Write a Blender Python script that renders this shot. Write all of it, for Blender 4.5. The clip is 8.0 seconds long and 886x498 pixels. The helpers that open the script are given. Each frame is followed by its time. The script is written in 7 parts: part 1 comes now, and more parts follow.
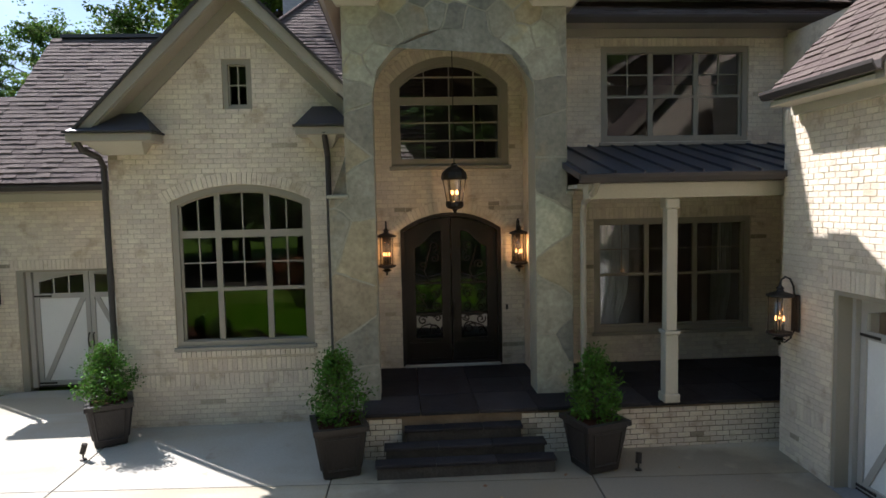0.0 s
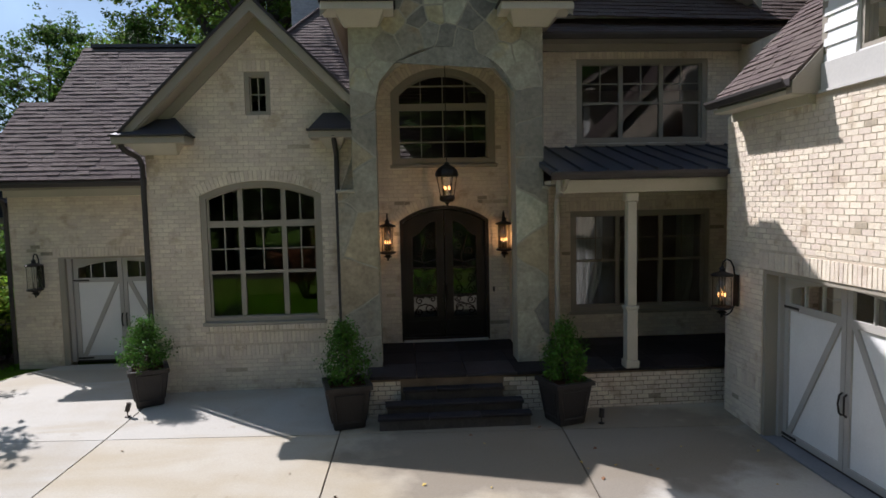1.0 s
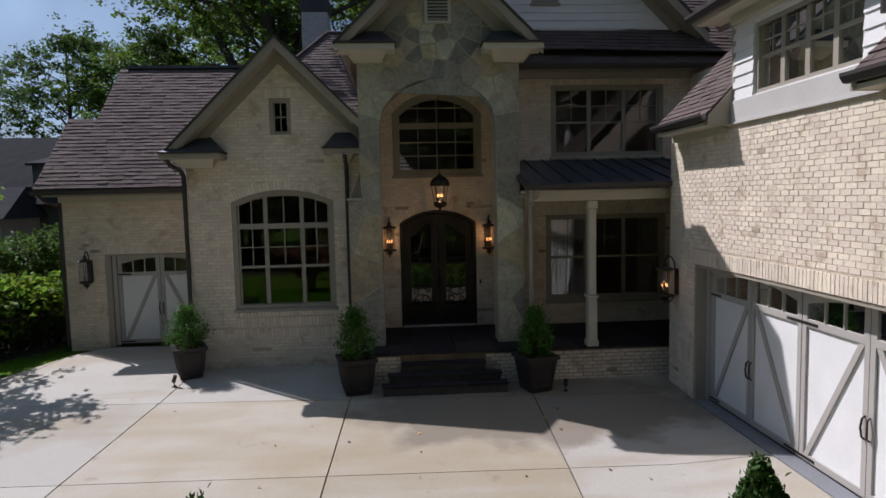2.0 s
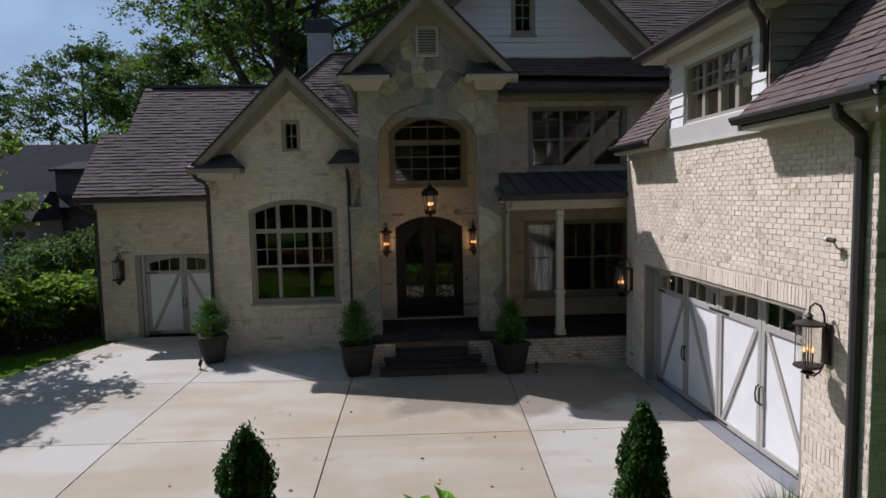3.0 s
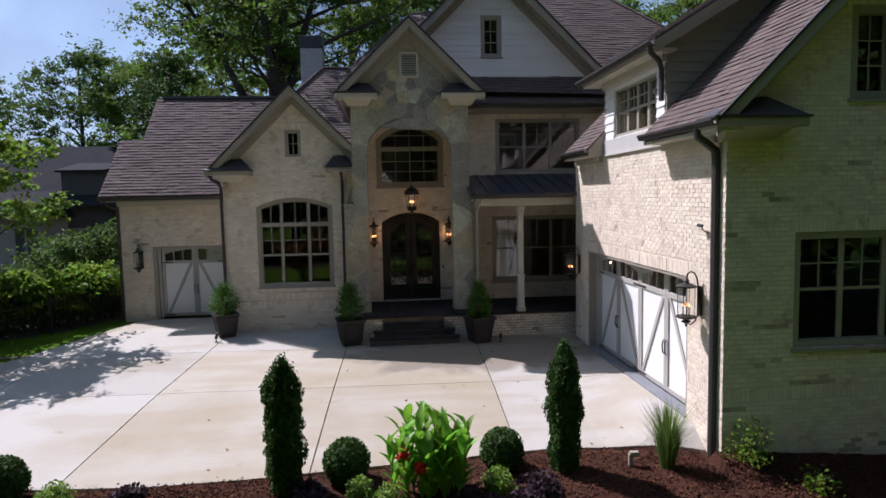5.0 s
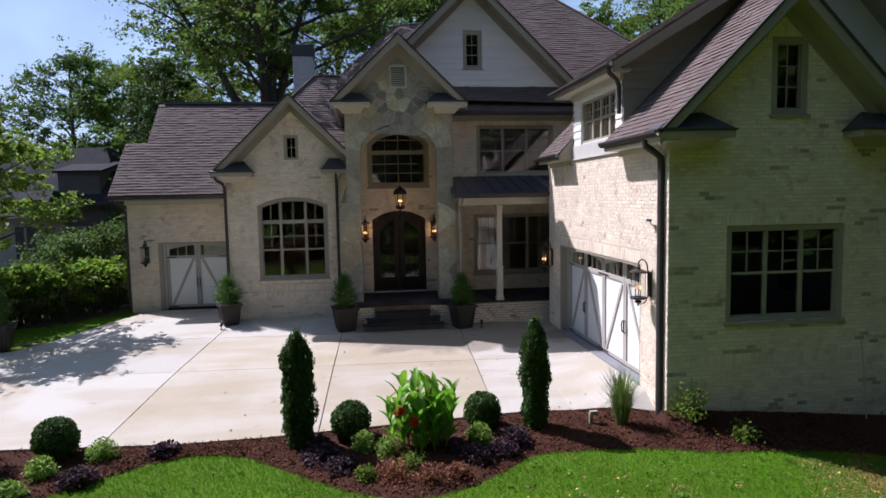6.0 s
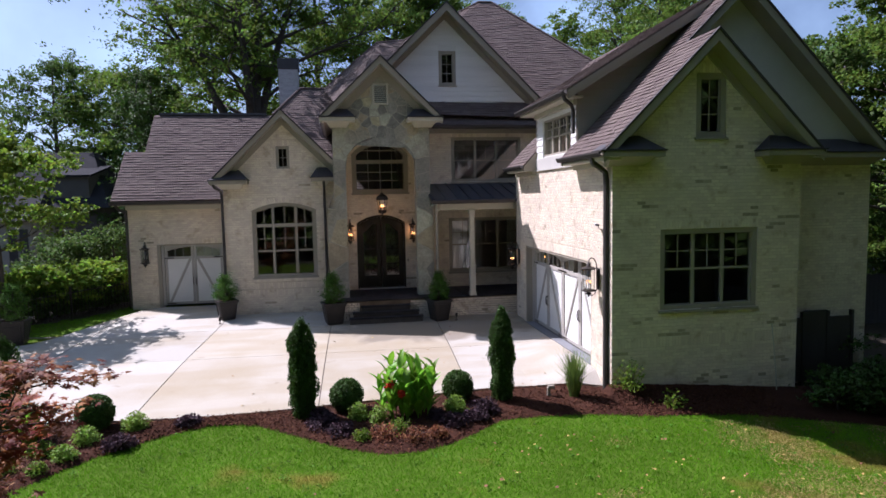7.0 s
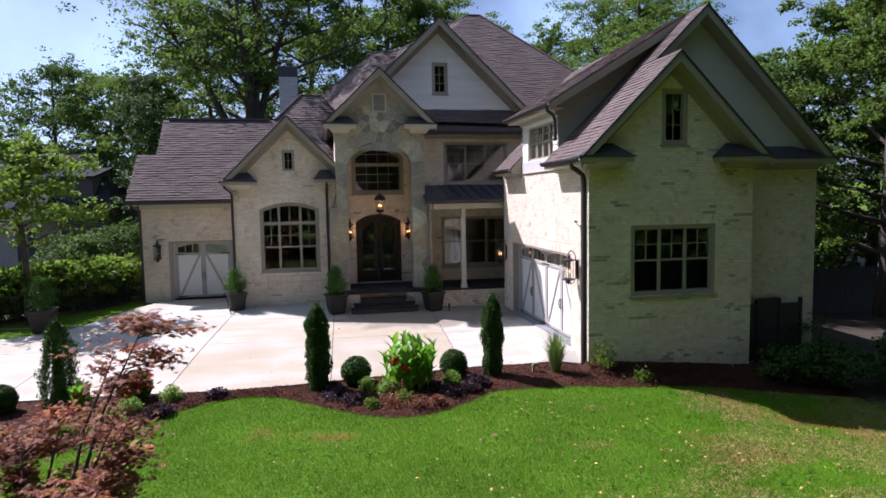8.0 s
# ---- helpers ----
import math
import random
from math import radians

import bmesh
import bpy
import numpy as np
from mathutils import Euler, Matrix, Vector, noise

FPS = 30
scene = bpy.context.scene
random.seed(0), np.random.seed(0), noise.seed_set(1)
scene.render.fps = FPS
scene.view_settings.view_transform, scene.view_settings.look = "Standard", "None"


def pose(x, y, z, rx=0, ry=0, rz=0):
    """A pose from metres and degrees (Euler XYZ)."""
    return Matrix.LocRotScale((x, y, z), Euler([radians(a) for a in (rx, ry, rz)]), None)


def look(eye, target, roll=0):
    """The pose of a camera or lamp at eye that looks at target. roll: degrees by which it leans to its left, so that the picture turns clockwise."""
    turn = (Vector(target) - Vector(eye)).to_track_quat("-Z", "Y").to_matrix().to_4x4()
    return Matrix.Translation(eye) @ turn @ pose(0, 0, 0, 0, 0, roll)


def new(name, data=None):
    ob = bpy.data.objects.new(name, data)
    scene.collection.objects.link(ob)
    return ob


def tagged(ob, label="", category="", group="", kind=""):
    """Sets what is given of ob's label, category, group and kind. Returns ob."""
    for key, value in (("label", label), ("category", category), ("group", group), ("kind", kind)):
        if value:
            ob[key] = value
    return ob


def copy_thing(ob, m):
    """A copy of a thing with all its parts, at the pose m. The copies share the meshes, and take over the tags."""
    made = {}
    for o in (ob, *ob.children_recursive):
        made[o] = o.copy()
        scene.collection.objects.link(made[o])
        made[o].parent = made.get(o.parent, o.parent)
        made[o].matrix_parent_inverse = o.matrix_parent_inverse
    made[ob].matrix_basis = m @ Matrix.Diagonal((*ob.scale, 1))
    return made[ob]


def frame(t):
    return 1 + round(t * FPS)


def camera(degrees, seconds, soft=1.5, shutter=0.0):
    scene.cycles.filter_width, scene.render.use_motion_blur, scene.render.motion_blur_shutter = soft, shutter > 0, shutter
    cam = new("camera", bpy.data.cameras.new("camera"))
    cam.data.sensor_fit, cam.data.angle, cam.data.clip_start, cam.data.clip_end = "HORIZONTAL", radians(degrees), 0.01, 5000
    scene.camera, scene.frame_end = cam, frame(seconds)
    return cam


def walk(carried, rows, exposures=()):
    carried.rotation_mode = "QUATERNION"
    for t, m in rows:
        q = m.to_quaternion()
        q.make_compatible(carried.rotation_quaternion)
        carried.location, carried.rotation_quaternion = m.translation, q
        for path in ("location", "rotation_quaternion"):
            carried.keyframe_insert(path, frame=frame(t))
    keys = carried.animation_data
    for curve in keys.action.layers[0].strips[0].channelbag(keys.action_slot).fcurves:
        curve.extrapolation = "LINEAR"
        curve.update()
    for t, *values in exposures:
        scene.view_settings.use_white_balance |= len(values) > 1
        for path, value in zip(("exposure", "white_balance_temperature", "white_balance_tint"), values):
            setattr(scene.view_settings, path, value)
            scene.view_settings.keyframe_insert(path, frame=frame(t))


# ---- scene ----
cam = camera(70.5, 8.0, soft=1.62)
PATH = [
    (0, (0.737, 2.088, 3.584), (0.869, 4.079, 3.439), -1.2),
    (0.5, (0.764, 1.416, 3.517), (0.896, 3.406, 3.366), -1.2),
    (1, (0.773, 0.554, 3.526), (0.901, 2.544, 3.371), -1.2),
    (1.5, (0.759, -0.519, 3.612), (0.886, 1.471, 3.452), -1.2),
    (3, (0.963, -3.717, 3.962), (1.085, -1.728, 3.794), -1.2),
    (3.5, (1.025, -4.579, 4.086), (1.144, -2.589, 3.919), -1.2),
    (4, (0.993, -5.295, 4.107), (1.12, -3.306, 3.942), -1.15),
    (4.5, (0.933, -5.894, 3.959), (1.088, -3.907, 3.793), -1.15),
    (6, (0.506, -8.356, 3.886), (0.747, -6.377, 3.719), -1.1),
    (6.5, (0.322, -9.479, 4.005), (0.606, -7.506, 3.838), -1.1),
    (7, (0.085, -10.504, 4.085), (0.408, -8.537, 3.917), -1.1),
    (7.5, (-0.253, -11.445, 4.063), (0.098, -9.483, 3.897), -1.0),
    (8, (-0.541, -12.358, 4.038), (-0.172, -10.399, 3.875), -1.0),
]
EXPOSURES = [(0.0, 1.16, 6150, 15), (0.5, 0.84, 6080, 16), (1.0, 0.56, 6000, 17), (1.5, 0.17, 6000, 20), (3.0, 0.03, 5900, 20), (4.0, 0.25, 5850, 23), (4.5, 0.38, 5850, 24), (6.0, 0.67, 5850, 25),
             (6.5, 0.75, 5850, 27), (7.0, 0.83, 5850, 28), (8.0, 0.98, 5850, 29)]
walk(cam, [(t, look(eye, target, roll)) for t, eye, target, roll in PATH], EXPOSURES)

# ---- light: a high sun from behind the house, and clear sky ----
SUN_WAY = Vector((0.445, -0.34, -0.68)).normalized()
world = bpy.data.worlds.new("sky")
scene.world = world
world.use_nodes = True
wn, wl = world.node_tree.nodes, world.node_tree.links
wn.clear()
w_out, w_bg, w_sky = wn.new("ShaderNodeOutputWorld"), wn.new("ShaderNodeBackground"), wn.new("ShaderNodeTexSky")
w_sky.sky_type, w_sky.sun_disc = "NISHITA", False
w_sky.sun_elevation = math.asin(-SUN_WAY.z)
w_sky.sun_rotation = math.atan2(-SUN_WAY.x, -SUN_WAY.y)
w_sky.air_density, w_sky.dust_density, w_sky.ozone_density = 1.0, 2.2, 2.0
w_bg.inputs["Strength"].default_value = 0.040
# thin white summer cloud here and there
w_map, w_cloud, w_ramp, w_mix = wn.new("ShaderNodeTexCoord"), wn.new("ShaderNodeTexNoise"), wn.new("ShaderNodeMapRange"), wn.new("ShaderNodeMix")
w_cloud.inputs["Scale"].default_value, w_cloud.inputs["Detail"].default_value = 3.2, 8.0
w_ramp.inputs["From Min"].default_value, w_ramp.inputs["From Max"].default_value, w_ramp.inputs["To Max"].default_value = 0.34, 0.72, 0.40
w_mix.data_type = "RGBA"
w_mix.inputs["B"].default_value = (17.5, 23.3, 27.5, 1)
wl.new(w_map.outputs["Generated"], w_cloud.inputs["Vector"])
wl.new(w_cloud.outputs["Fac"], w_ramp.inputs["Value"])
wl.new(w_ramp.outputs[0], w_mix.inputs["Factor"])
wl.new(w_sky.outputs[0], w_mix.inputs["A"])
w_tint = wn.new("ShaderNodeMix")
w_tint.data_type, w_tint.blend_type = "RGBA", "MULTIPLY"
w_tint.inputs["Factor"].default_value, w_tint.inputs["B"].default_value = 1.0, (0.97, 1.065, 1.15, 1)
wl.new(w_mix.outputs["Result"], w_tint.inputs["A"])
wl.new(w_tint.outputs["Result"], w_bg.inputs["Color"])
wl.new(w_bg.outputs[0], w_out.inputs["Surface"])
sun = new("sun", bpy.data.lights.new("sun", "SUN"))
sun.data.energy, sun.data.angle, sun.data.color = 5.0, radians(0.55), (1.0, 0.965, 0.92)
sun.matrix_world = look((-40, 30, 60), Vector((-40, 30, 60)) + SUN_WAY)


# ---- materials ----
def mk(name, base, rough=0.7, metal=0.0, var=0.18, scale=2.0, fine=0.15, fscale=40.0, bump=0.2, bscale=60.0,
       rand=0.0, hue=0.0, spec=0.4, second=None, amount=0.5, sscale=1.2, translucent=0.0, stretch=(1, 1, 1)):
    """A node material: a base colour with broad and fine variation, a random value per piece, a second colour in patches and a fine relief."""
    m = bpy.data.materials.new(name)
    m.use_nodes = True
    n, l = m.node_tree.nodes, m.node_tree.links
    bsdf, out = n["Principled BSDF"], n["Material Output"]
    geo, info = n.new("ShaderNodeNewGeometry"), n.new("ShaderNodeObjectInfo")
    st = n.new("ShaderNodeVectorMath")
    st.operation = "MULTIPLY"
    st.inputs[1].default_value = stretch
    l.new(geo.outputs["Position"], st.inputs[0])

    def noise_at(s, detail=4.0):
        t = n.new("ShaderNodeTexNoise")
        t.inputs["Scale"].default_value, t.inputs["Detail"].default_value = s, detail
        l.new(st.outputs[0], t.inputs["Vector"])
        return t.outputs["Fac"]

    def spread(src, lo, hi):
        r = n.new("ShaderNodeMapRange")
        r.inputs["From Min"].default_value, r.inputs["From Max"].default_value = 0.25, 0.75
        r.inputs["To Min"].default_value, r.inputs["To Max"].default_value = lo, hi
        l.new(src, r.inputs["Value"])
        return r.outputs[0]

    def times(a, b):
        x = n.new("ShaderNodeMath")
        x.operation = "MULTIPLY"
        l.new(a, x.inputs[0])
        l.new(b, x.inputs[1])
        return x.outputs[0]

    value = times(spread(noise_at(scale), 1 - var, 1 + var), spread(noise_at(fscale, 6), 1 - fine, 1 + fine))
    piece = n.new("ShaderNodeMath")
    piece.operation = "ADD"
    l.new(info.outputs["Random"], piece.inputs[0])
    l.new(geo.outputs["Random Per Island"], piece.inputs[1])
    frac = n.new("ShaderNodeMath")
    frac.operation = "FRACT"
    l.new(piece.outputs[0], frac.inputs[0])
    if rand:
        r = n.new("ShaderNodeMapRange")
        r.inputs["To Min"].default_value, r.inputs["To Max"].default_value = 1 - rand, 1 + rand
        l.new(frac.outputs[0], r.inputs["Value"])
        value = times(value, r.outputs[0])
    hsv = n.new("ShaderNodeHueSaturation")
    hsv.inputs["Color"].default_value = base if len(base) == 4 else (*base, 1)
    if hue:
        r = n.new("ShaderNodeMapRange")
        r.inputs["To Min"].default_value, r.inputs["To Max"].default_value = 0.5 - hue, 0.5 + hue
        l.new(frac.outputs[0], r.inputs["Value"])
        l.new(r.outputs[0], hsv.inputs["Hue"])
    if second:
        mix = n.new("ShaderNodeMix")
        mix.data_type = "RGBA"
        mix.inputs["A"].default_value = base if len(base) == 4 else (*base, 1)
        mix.inputs["B"].default_value = second if len(second) == 4 else (*second, 1)
        r = n.new("ShaderNodeMapRange")
        r.inputs["From Min"].default_value, r.inputs["From Max"].default_value = 0.62 - amount * 0.3, 0.72 - amount * 0.2
        l.new(noise_at(sscale, 5), r.inputs["Value"])
        l.new(r.outputs[0], mix.inputs["Factor"])
        l.new(mix.outputs["Result"], hsv.inputs["Color"])
    l.new(value, hsv.inputs["Value"])
    l.new(hsv.outputs[0], bsdf.inputs["Base Color"])
    bsdf.inputs["Roughness"].default_value, bsdf.inputs["Metallic"].default_value = rough, metal
    bsdf.inputs["Specular IOR Level"].default_value = spec
    if bump:
        b = n.new("ShaderNodeBump")
        b.inputs["Strength"].default_value, b.inputs["Distance"].default_value = bump, 0.02
        l.new(noise_at(bscale, 6), b.inputs["Height"])
        l.new(b.outputs[0], bsdf.inputs["Normal"])
    if translucent:
        tr, ms = n.new("ShaderNodeBsdfTranslucent"), n.new("ShaderNodeMixShader")
        ms.inputs[0].default_value = translucent
        l.new(hsv.outputs[0], tr.inputs["Color"])
        l.new(bsdf.outputs[0], ms.inputs[1])
        l.new(tr.outputs[0], ms.inputs[2])
        l.new(ms.outputs[0], out.inputs["Surface"])
    return m


def glass(name, tint, ior=1.45, rough=0.0):
    """Thin glass: a mirror by Fresnel over a clear sheet."""
    m = bpy.data.materials.new(name)
    m.use_nodes = True
    n, l = m.node_tree.nodes, m.node_tree.links
    n.remove(n["Principled BSDF"])
    fr, tr, gl, ms = n.new("ShaderNodeFresnel"), n.new("ShaderNodeBsdfTransparent"), n.new("ShaderNodeBsdfGlossy"), n.new("ShaderNodeMixShader")
    fr.inputs["IOR"].default_value = ior
    tr.inputs["Color"].default_value = (*tint, 1)
    gl.inputs["Roughness"].default_value = rough
    if ior > 1.0:
        l.new(fr.outputs[0], ms.inputs[0])
    else:
        ms.inputs[0].default_value = 0.07
    l.new(tr.outputs[0], ms.inputs[1])
    l.new(gl.outputs[0], ms.inputs[2])
    l.new(ms.outputs[0], n["Material Output"].inputs["Surface"])
    return m


def glow(name, color, strength):
    m = bpy.data.materials.new(name)
    m.use_nodes = True
    b = m.node_tree.nodes["Principled BSDF"]
    b.inputs["Base Color"].default_value = (*color, 1)
    b.inputs["Emission Color"].default_value = (*color, 1)
    b.inputs["Emission Strength"].default_value = strength
    return m


M_BRICK = mk("painted_brick", (0.69, 0.595, 0.470), 0.85, var=0.10, scale=1.3, fine=0.12, fscale=38, bump=0.5, bscale=70, rand=0.075, hue=0.010,
             second=(0.52, 0.415, 0.30), amount=0.16, sscale=3.4)
M_BARE = mk("worn_brick", (0.40, 0.335, 0.245), 0.9, var=0.2, scale=5, bump=0.5, bscale=70, rand=0.25)
M_MORTAR = mk("mortar", (0.575, 0.48, 0.36), 0.95, var=0.15, scale=2, bump=0.5, bscale=120)
M_DARKMORTAR = mk("stained_mortar", (0.17, 0.125, 0.085), 0.95, var=0.3, scale=3, bump=0.5, bscale=120)
M_STONE = mk("flagstone", (0.335, 0.320, 0.245), 0.85, var=0.20, scale=3.2, fine=0.22, fscale=16, bump=0.5, bscale=24, rand=0.32, hue=0.025,
             second=(0.37, 0.30, 0.17), amount=0.14, sscale=1.3)
M_STONE_GREY = mk("dark_flagstone", (0.225, 0.215, 0.178), 0.85, var=0.22, scale=3.2, fine=0.25, fscale=16, bump=0.5, bscale=24, rand=0.28, hue=0.015)
M_STONE_TAN = mk("tan_flagstone", (0.345, 0.29, 0.19), 0.85, var=0.22, scale=3.2, fine=0.22, fscale=16, bump=0.5, bscale=24, rand=0.25, hue=0.02)
M_STONE_MORTAR = mk("stone_mortar", (0.345, 0.322, 0.25), 0.95, var=0.12, bump=0.4, bscale=60)
M_TRIM = mk("taupe_paint", (0.305, 0.270, 0.215), 0.55, var=0.07, scale=1.2, fine=0.05, bump=0.05, bscale=90)
M_CREAM = mk("cream_paint", (0.46, 0.425, 0.34), 0.55, var=0.06, fine=0.05, bump=0.05)
M_SIDING = mk("white_siding", (0.70, 0.69, 0.66), 0.6, var=0.06, fine=0.05, bump=0.08, rand=0.05, stretch=(0.3, 0.3, 2))
M_BAND = mk("grey_band_paint", (0.48, 0.46, 0.42), 0.6, var=0.06, fine=0.05, bump=0.05)
M_DOORWHITE = mk("white_door_paint", (0.74, 0.73, 0.70), 0.5, var=0.05, fine=0.04, bump=0.05)
M_DOORFRAME = mk("grey_taupe_door_paint", (0.40, 0.375, 0.335), 0.55, var=0.06, fine=0.05, bump=0.05)
M_SHINGLE = mk("asphalt_shingle", (0.118, 0.089, 0.079), 0.9, var=0.15, scale=1.0, fine=0.3, fscale=70, bump=0.6, bscale=160, rand=0.13, hue=0.012, spec=0.25)
M_DARKROOF = mk("dark_roof_metal", (0.055, 0.052, 0.058), 0.5, metal=0.2, var=0.15, fine=0.08, bump=0.05, spec=0.4)
M_SEAM = mk("bronze_roof_metal", (0.07, 0.07, 0.085), 0.38, metal=0.5, var=0.12, scale=1.5, fine=0.06, bump=0.04)
M_GUTTER = mk("dark_bronze_gutter", (0.055, 0.048, 0.045), 0.6, spec=0.25, var=0.12, fine=0.06, bump=0.03)
M_IRON = mk("black_iron", (0.036, 0.029, 0.025), 0.5, metal=0.4, var=0.2, fine=0.12, bump=0.15, bscale=90)
M_DOORIRON = mk("dark_brown_iron", (0.032, 0.022, 0.020), 0.42, metal=0.3, var=0.2, fine=0.12, bump=0.12, bscale=70)
M_GLASS = glass("window_glass", (0.66, 0.70, 0.70), 1.9)
M_DOORGLASS = glass("door_glass", (0.56, 0.58, 0.57), 1.8, 0.012)
M_LAMPGLASS = glass("lamp_glass", (0.94, 0.94, 0.92), 1.0)
M_ROOM = mk("dim_room_wall", (0.34, 0.31, 0.27), 0.9, var=0.15, bump=0.0)
M_CURTAIN = mk("white_curtain", (0.75, 0.74, 0.70), 0.9, var=0.08, bump=0.1, translucent=0.3)
M_SLATE = mk("dark_slate", (0.027, 0.024, 0.026), 0.7, spec=0.2, var=0.3, scale=2.5, fine=0.2, fscale=30, bump=0.4, bscale=25, rand=0.3)


def concrete(name, base, stain, much):
    """Broom-finished concrete with long tan streaks where water runs off, blotches and fine grain."""
    m = bpy.data.materials.new(name)
    m.use_nodes = True
    n, l = m.node_tree.nodes, m.node_tree.links
    bsdf, geo, info = n["Principled BSDF"], n.new("ShaderNodeNewGeometry"), n.new("ShaderNodeObjectInfo")

    def noise_at(size, turn, scale, detail, warp=0.0):
        mp, t = n.new("ShaderNodeMapping"), n.new("ShaderNodeTexNoise")
        mp.inputs["Scale"].default_value, mp.inputs["Rotation"].default_value = size, (0, 0, turn)
        t.inputs["Scale"].default_value, t.inputs["Detail"].default_value, t.inputs["Distortion"].default_value = scale, detail, warp
        l.new(geo.outputs["Position"], mp.inputs["Vector"])
        l.new(mp.outputs[0], t.inputs["Vector"])
        return t.outputs["Fac"]

    def ranged(src, a, b, lo, hi):
        r = n.new("ShaderNodeMapRange")
        for key, v in (("From Min", a), ("From Max", b), ("To Min", lo), ("To Max", hi)):
            r.inputs[key].default_value = v
        l.new(src, r.inputs["Value"])
        return r.outputs[0]

    def mixed(fac, c0, c1):
        x = n.new("ShaderNodeMix")
        x.data_type = "RGBA"
        l.new(fac, x.inputs["Factor"])
        for key, c in (("A", c0), ("B", c1)):
            if isinstance(c, tuple):
                x.inputs[key].default_value = (*c, 1)
            else:
                l.new(c, x.inputs[key])
        return x.outputs["Result"]
    streak = ranged(noise_at((0.28, 1.15, 1), -0.35, 0.8, 4, 0.6), 0.53 - 0.15 * much, 0.64 - 0.10 * much, 0, 0.55)
    blotch = ranged(noise_at((1, 1, 1), 0.4, 0.5, 5), 0.52 - 0.14 * much, 0.72 - 0.10 * much, 0, 0.8)
    spot = ranged(noise_at((1, 1, 1), 0.0, 2.1, 3), 0.68, 0.74, 0, 0.45)
    c = mixed(spot, mixed(blotch, mixed(streak, base, stain), stain), tuple(0.72 * v for v in stain))
    # a darker brown patch with a ragged edge before the steps
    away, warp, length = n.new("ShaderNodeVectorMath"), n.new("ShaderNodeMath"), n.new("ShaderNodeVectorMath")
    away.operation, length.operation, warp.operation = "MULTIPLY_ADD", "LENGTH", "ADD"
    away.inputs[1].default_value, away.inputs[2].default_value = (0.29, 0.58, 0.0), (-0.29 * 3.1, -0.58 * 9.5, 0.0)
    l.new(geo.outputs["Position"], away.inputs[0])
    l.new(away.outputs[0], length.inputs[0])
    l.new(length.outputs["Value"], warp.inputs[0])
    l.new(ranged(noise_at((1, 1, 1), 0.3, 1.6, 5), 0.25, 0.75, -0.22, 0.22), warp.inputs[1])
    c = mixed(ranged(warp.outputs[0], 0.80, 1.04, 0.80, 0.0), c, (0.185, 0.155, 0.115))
    hsv = n.new("ShaderNodeHueSaturation")
    l.new(c, hsv.inputs["Color"])
    grain, slab = ranged(noise_at((1, 1, 1), 0.0, 38, 6), 0.25, 0.75, 0.93, 1.07), ranged(info.outputs["Random"], 0, 1, 0.95, 1.04)
    mul = n.new("ShaderNodeMath")
    mul.operation = "MULTIPLY"
    l.new(grain, mul.inputs[0])
    l.new(slab, mul.inputs[1])
    l.new(mul.outputs[0], hsv.inputs["Value"])
    l.new(hsv.outputs[0], bsdf.inputs["Base Color"])
    bump = n.new("ShaderNodeBump")
    bump.inputs["Strength"].default_value, bump.inputs["Distance"].default_value = 0.15, 0.02
    l.new(noise_at((0.2, 1, 1), 0.0, 140, 4), bump.inputs["Height"])
    l.new(bump.outputs[0], bsdf.inputs["Normal"])
    bsdf.inputs["Roughness"].default_value, bsdf.inputs["Specular IOR Level"].default_value = 0.85, 0.35
    return m


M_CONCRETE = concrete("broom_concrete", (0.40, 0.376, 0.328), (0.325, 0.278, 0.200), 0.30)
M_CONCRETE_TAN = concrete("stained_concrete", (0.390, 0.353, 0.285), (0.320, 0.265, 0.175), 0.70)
M_JOINT = mk("joint_filler", (0.085, 0.066, 0.048), 0.95)
M_LAWN = mk("lawn_turf", (0.064, 0.118, 0.011), 0.95, spec=0.05, var=0.22, scale=0.5, fine=0.30, fscale=26, bump=0.9, bscale=34,
            second=(0.12, 0.12, 0.02), amount=0.10, sscale=0.6)
M_LITTER = mk("leaf_litter", (0.034, 0.027, 0.017), 0.95, var=0.35, scale=0.8, fine=0.45, fscale=14, bump=0.9, bscale=18)
M_BLADE = mk("grass_blade", (0.108, 0.270, 0.007), 0.8, spec=0.02, var=0.22, scale=0.5, fine=0.12, fscale=6, rand=0.11, hue=0.010, bump=0,
             second=(0.22, 0.19, 0.04), amount=0.05, sscale=0.6, translucent=0.35)
M_MULCH = mk("bark_mulch", (0.050, 0.021, 0.013), 0.95, spec=0.1, var=0.35, scale=1.5, fine=0.4, fscale=45, bump=1.0, bscale=45)
M_CHIP = mk("mulch_chip", (0.074, 0.029, 0.017), 0.95, spec=0.08, rand=0.5, hue=0.02, bump=0.3)
M_POT = mk("brown_planter", (0.027, 0.022, 0.020), 0.55, var=0.2, scale=4, fine=0.2, bump=0.3, bscale=50, stretch=(1, 1, 0.4))
M_BARK = mk("tree_bark", (0.060, 0.049, 0.041), 0.95, var=0.3, scale=3, fine=0.3, fscale=18, bump=0.9, bscale=18, stretch=(1, 1, 0.25))
M_LEAF = mk("broad_leaf", (0.105, 0.170, 0.026), 0.65, spec=0.2, var=0.25, scale=0.35, fine=0.1, rand=0.35, hue=0.03, bump=0, translucent=0.5)
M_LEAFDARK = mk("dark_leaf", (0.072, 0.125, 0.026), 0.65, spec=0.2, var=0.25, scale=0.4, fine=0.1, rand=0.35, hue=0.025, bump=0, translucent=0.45)
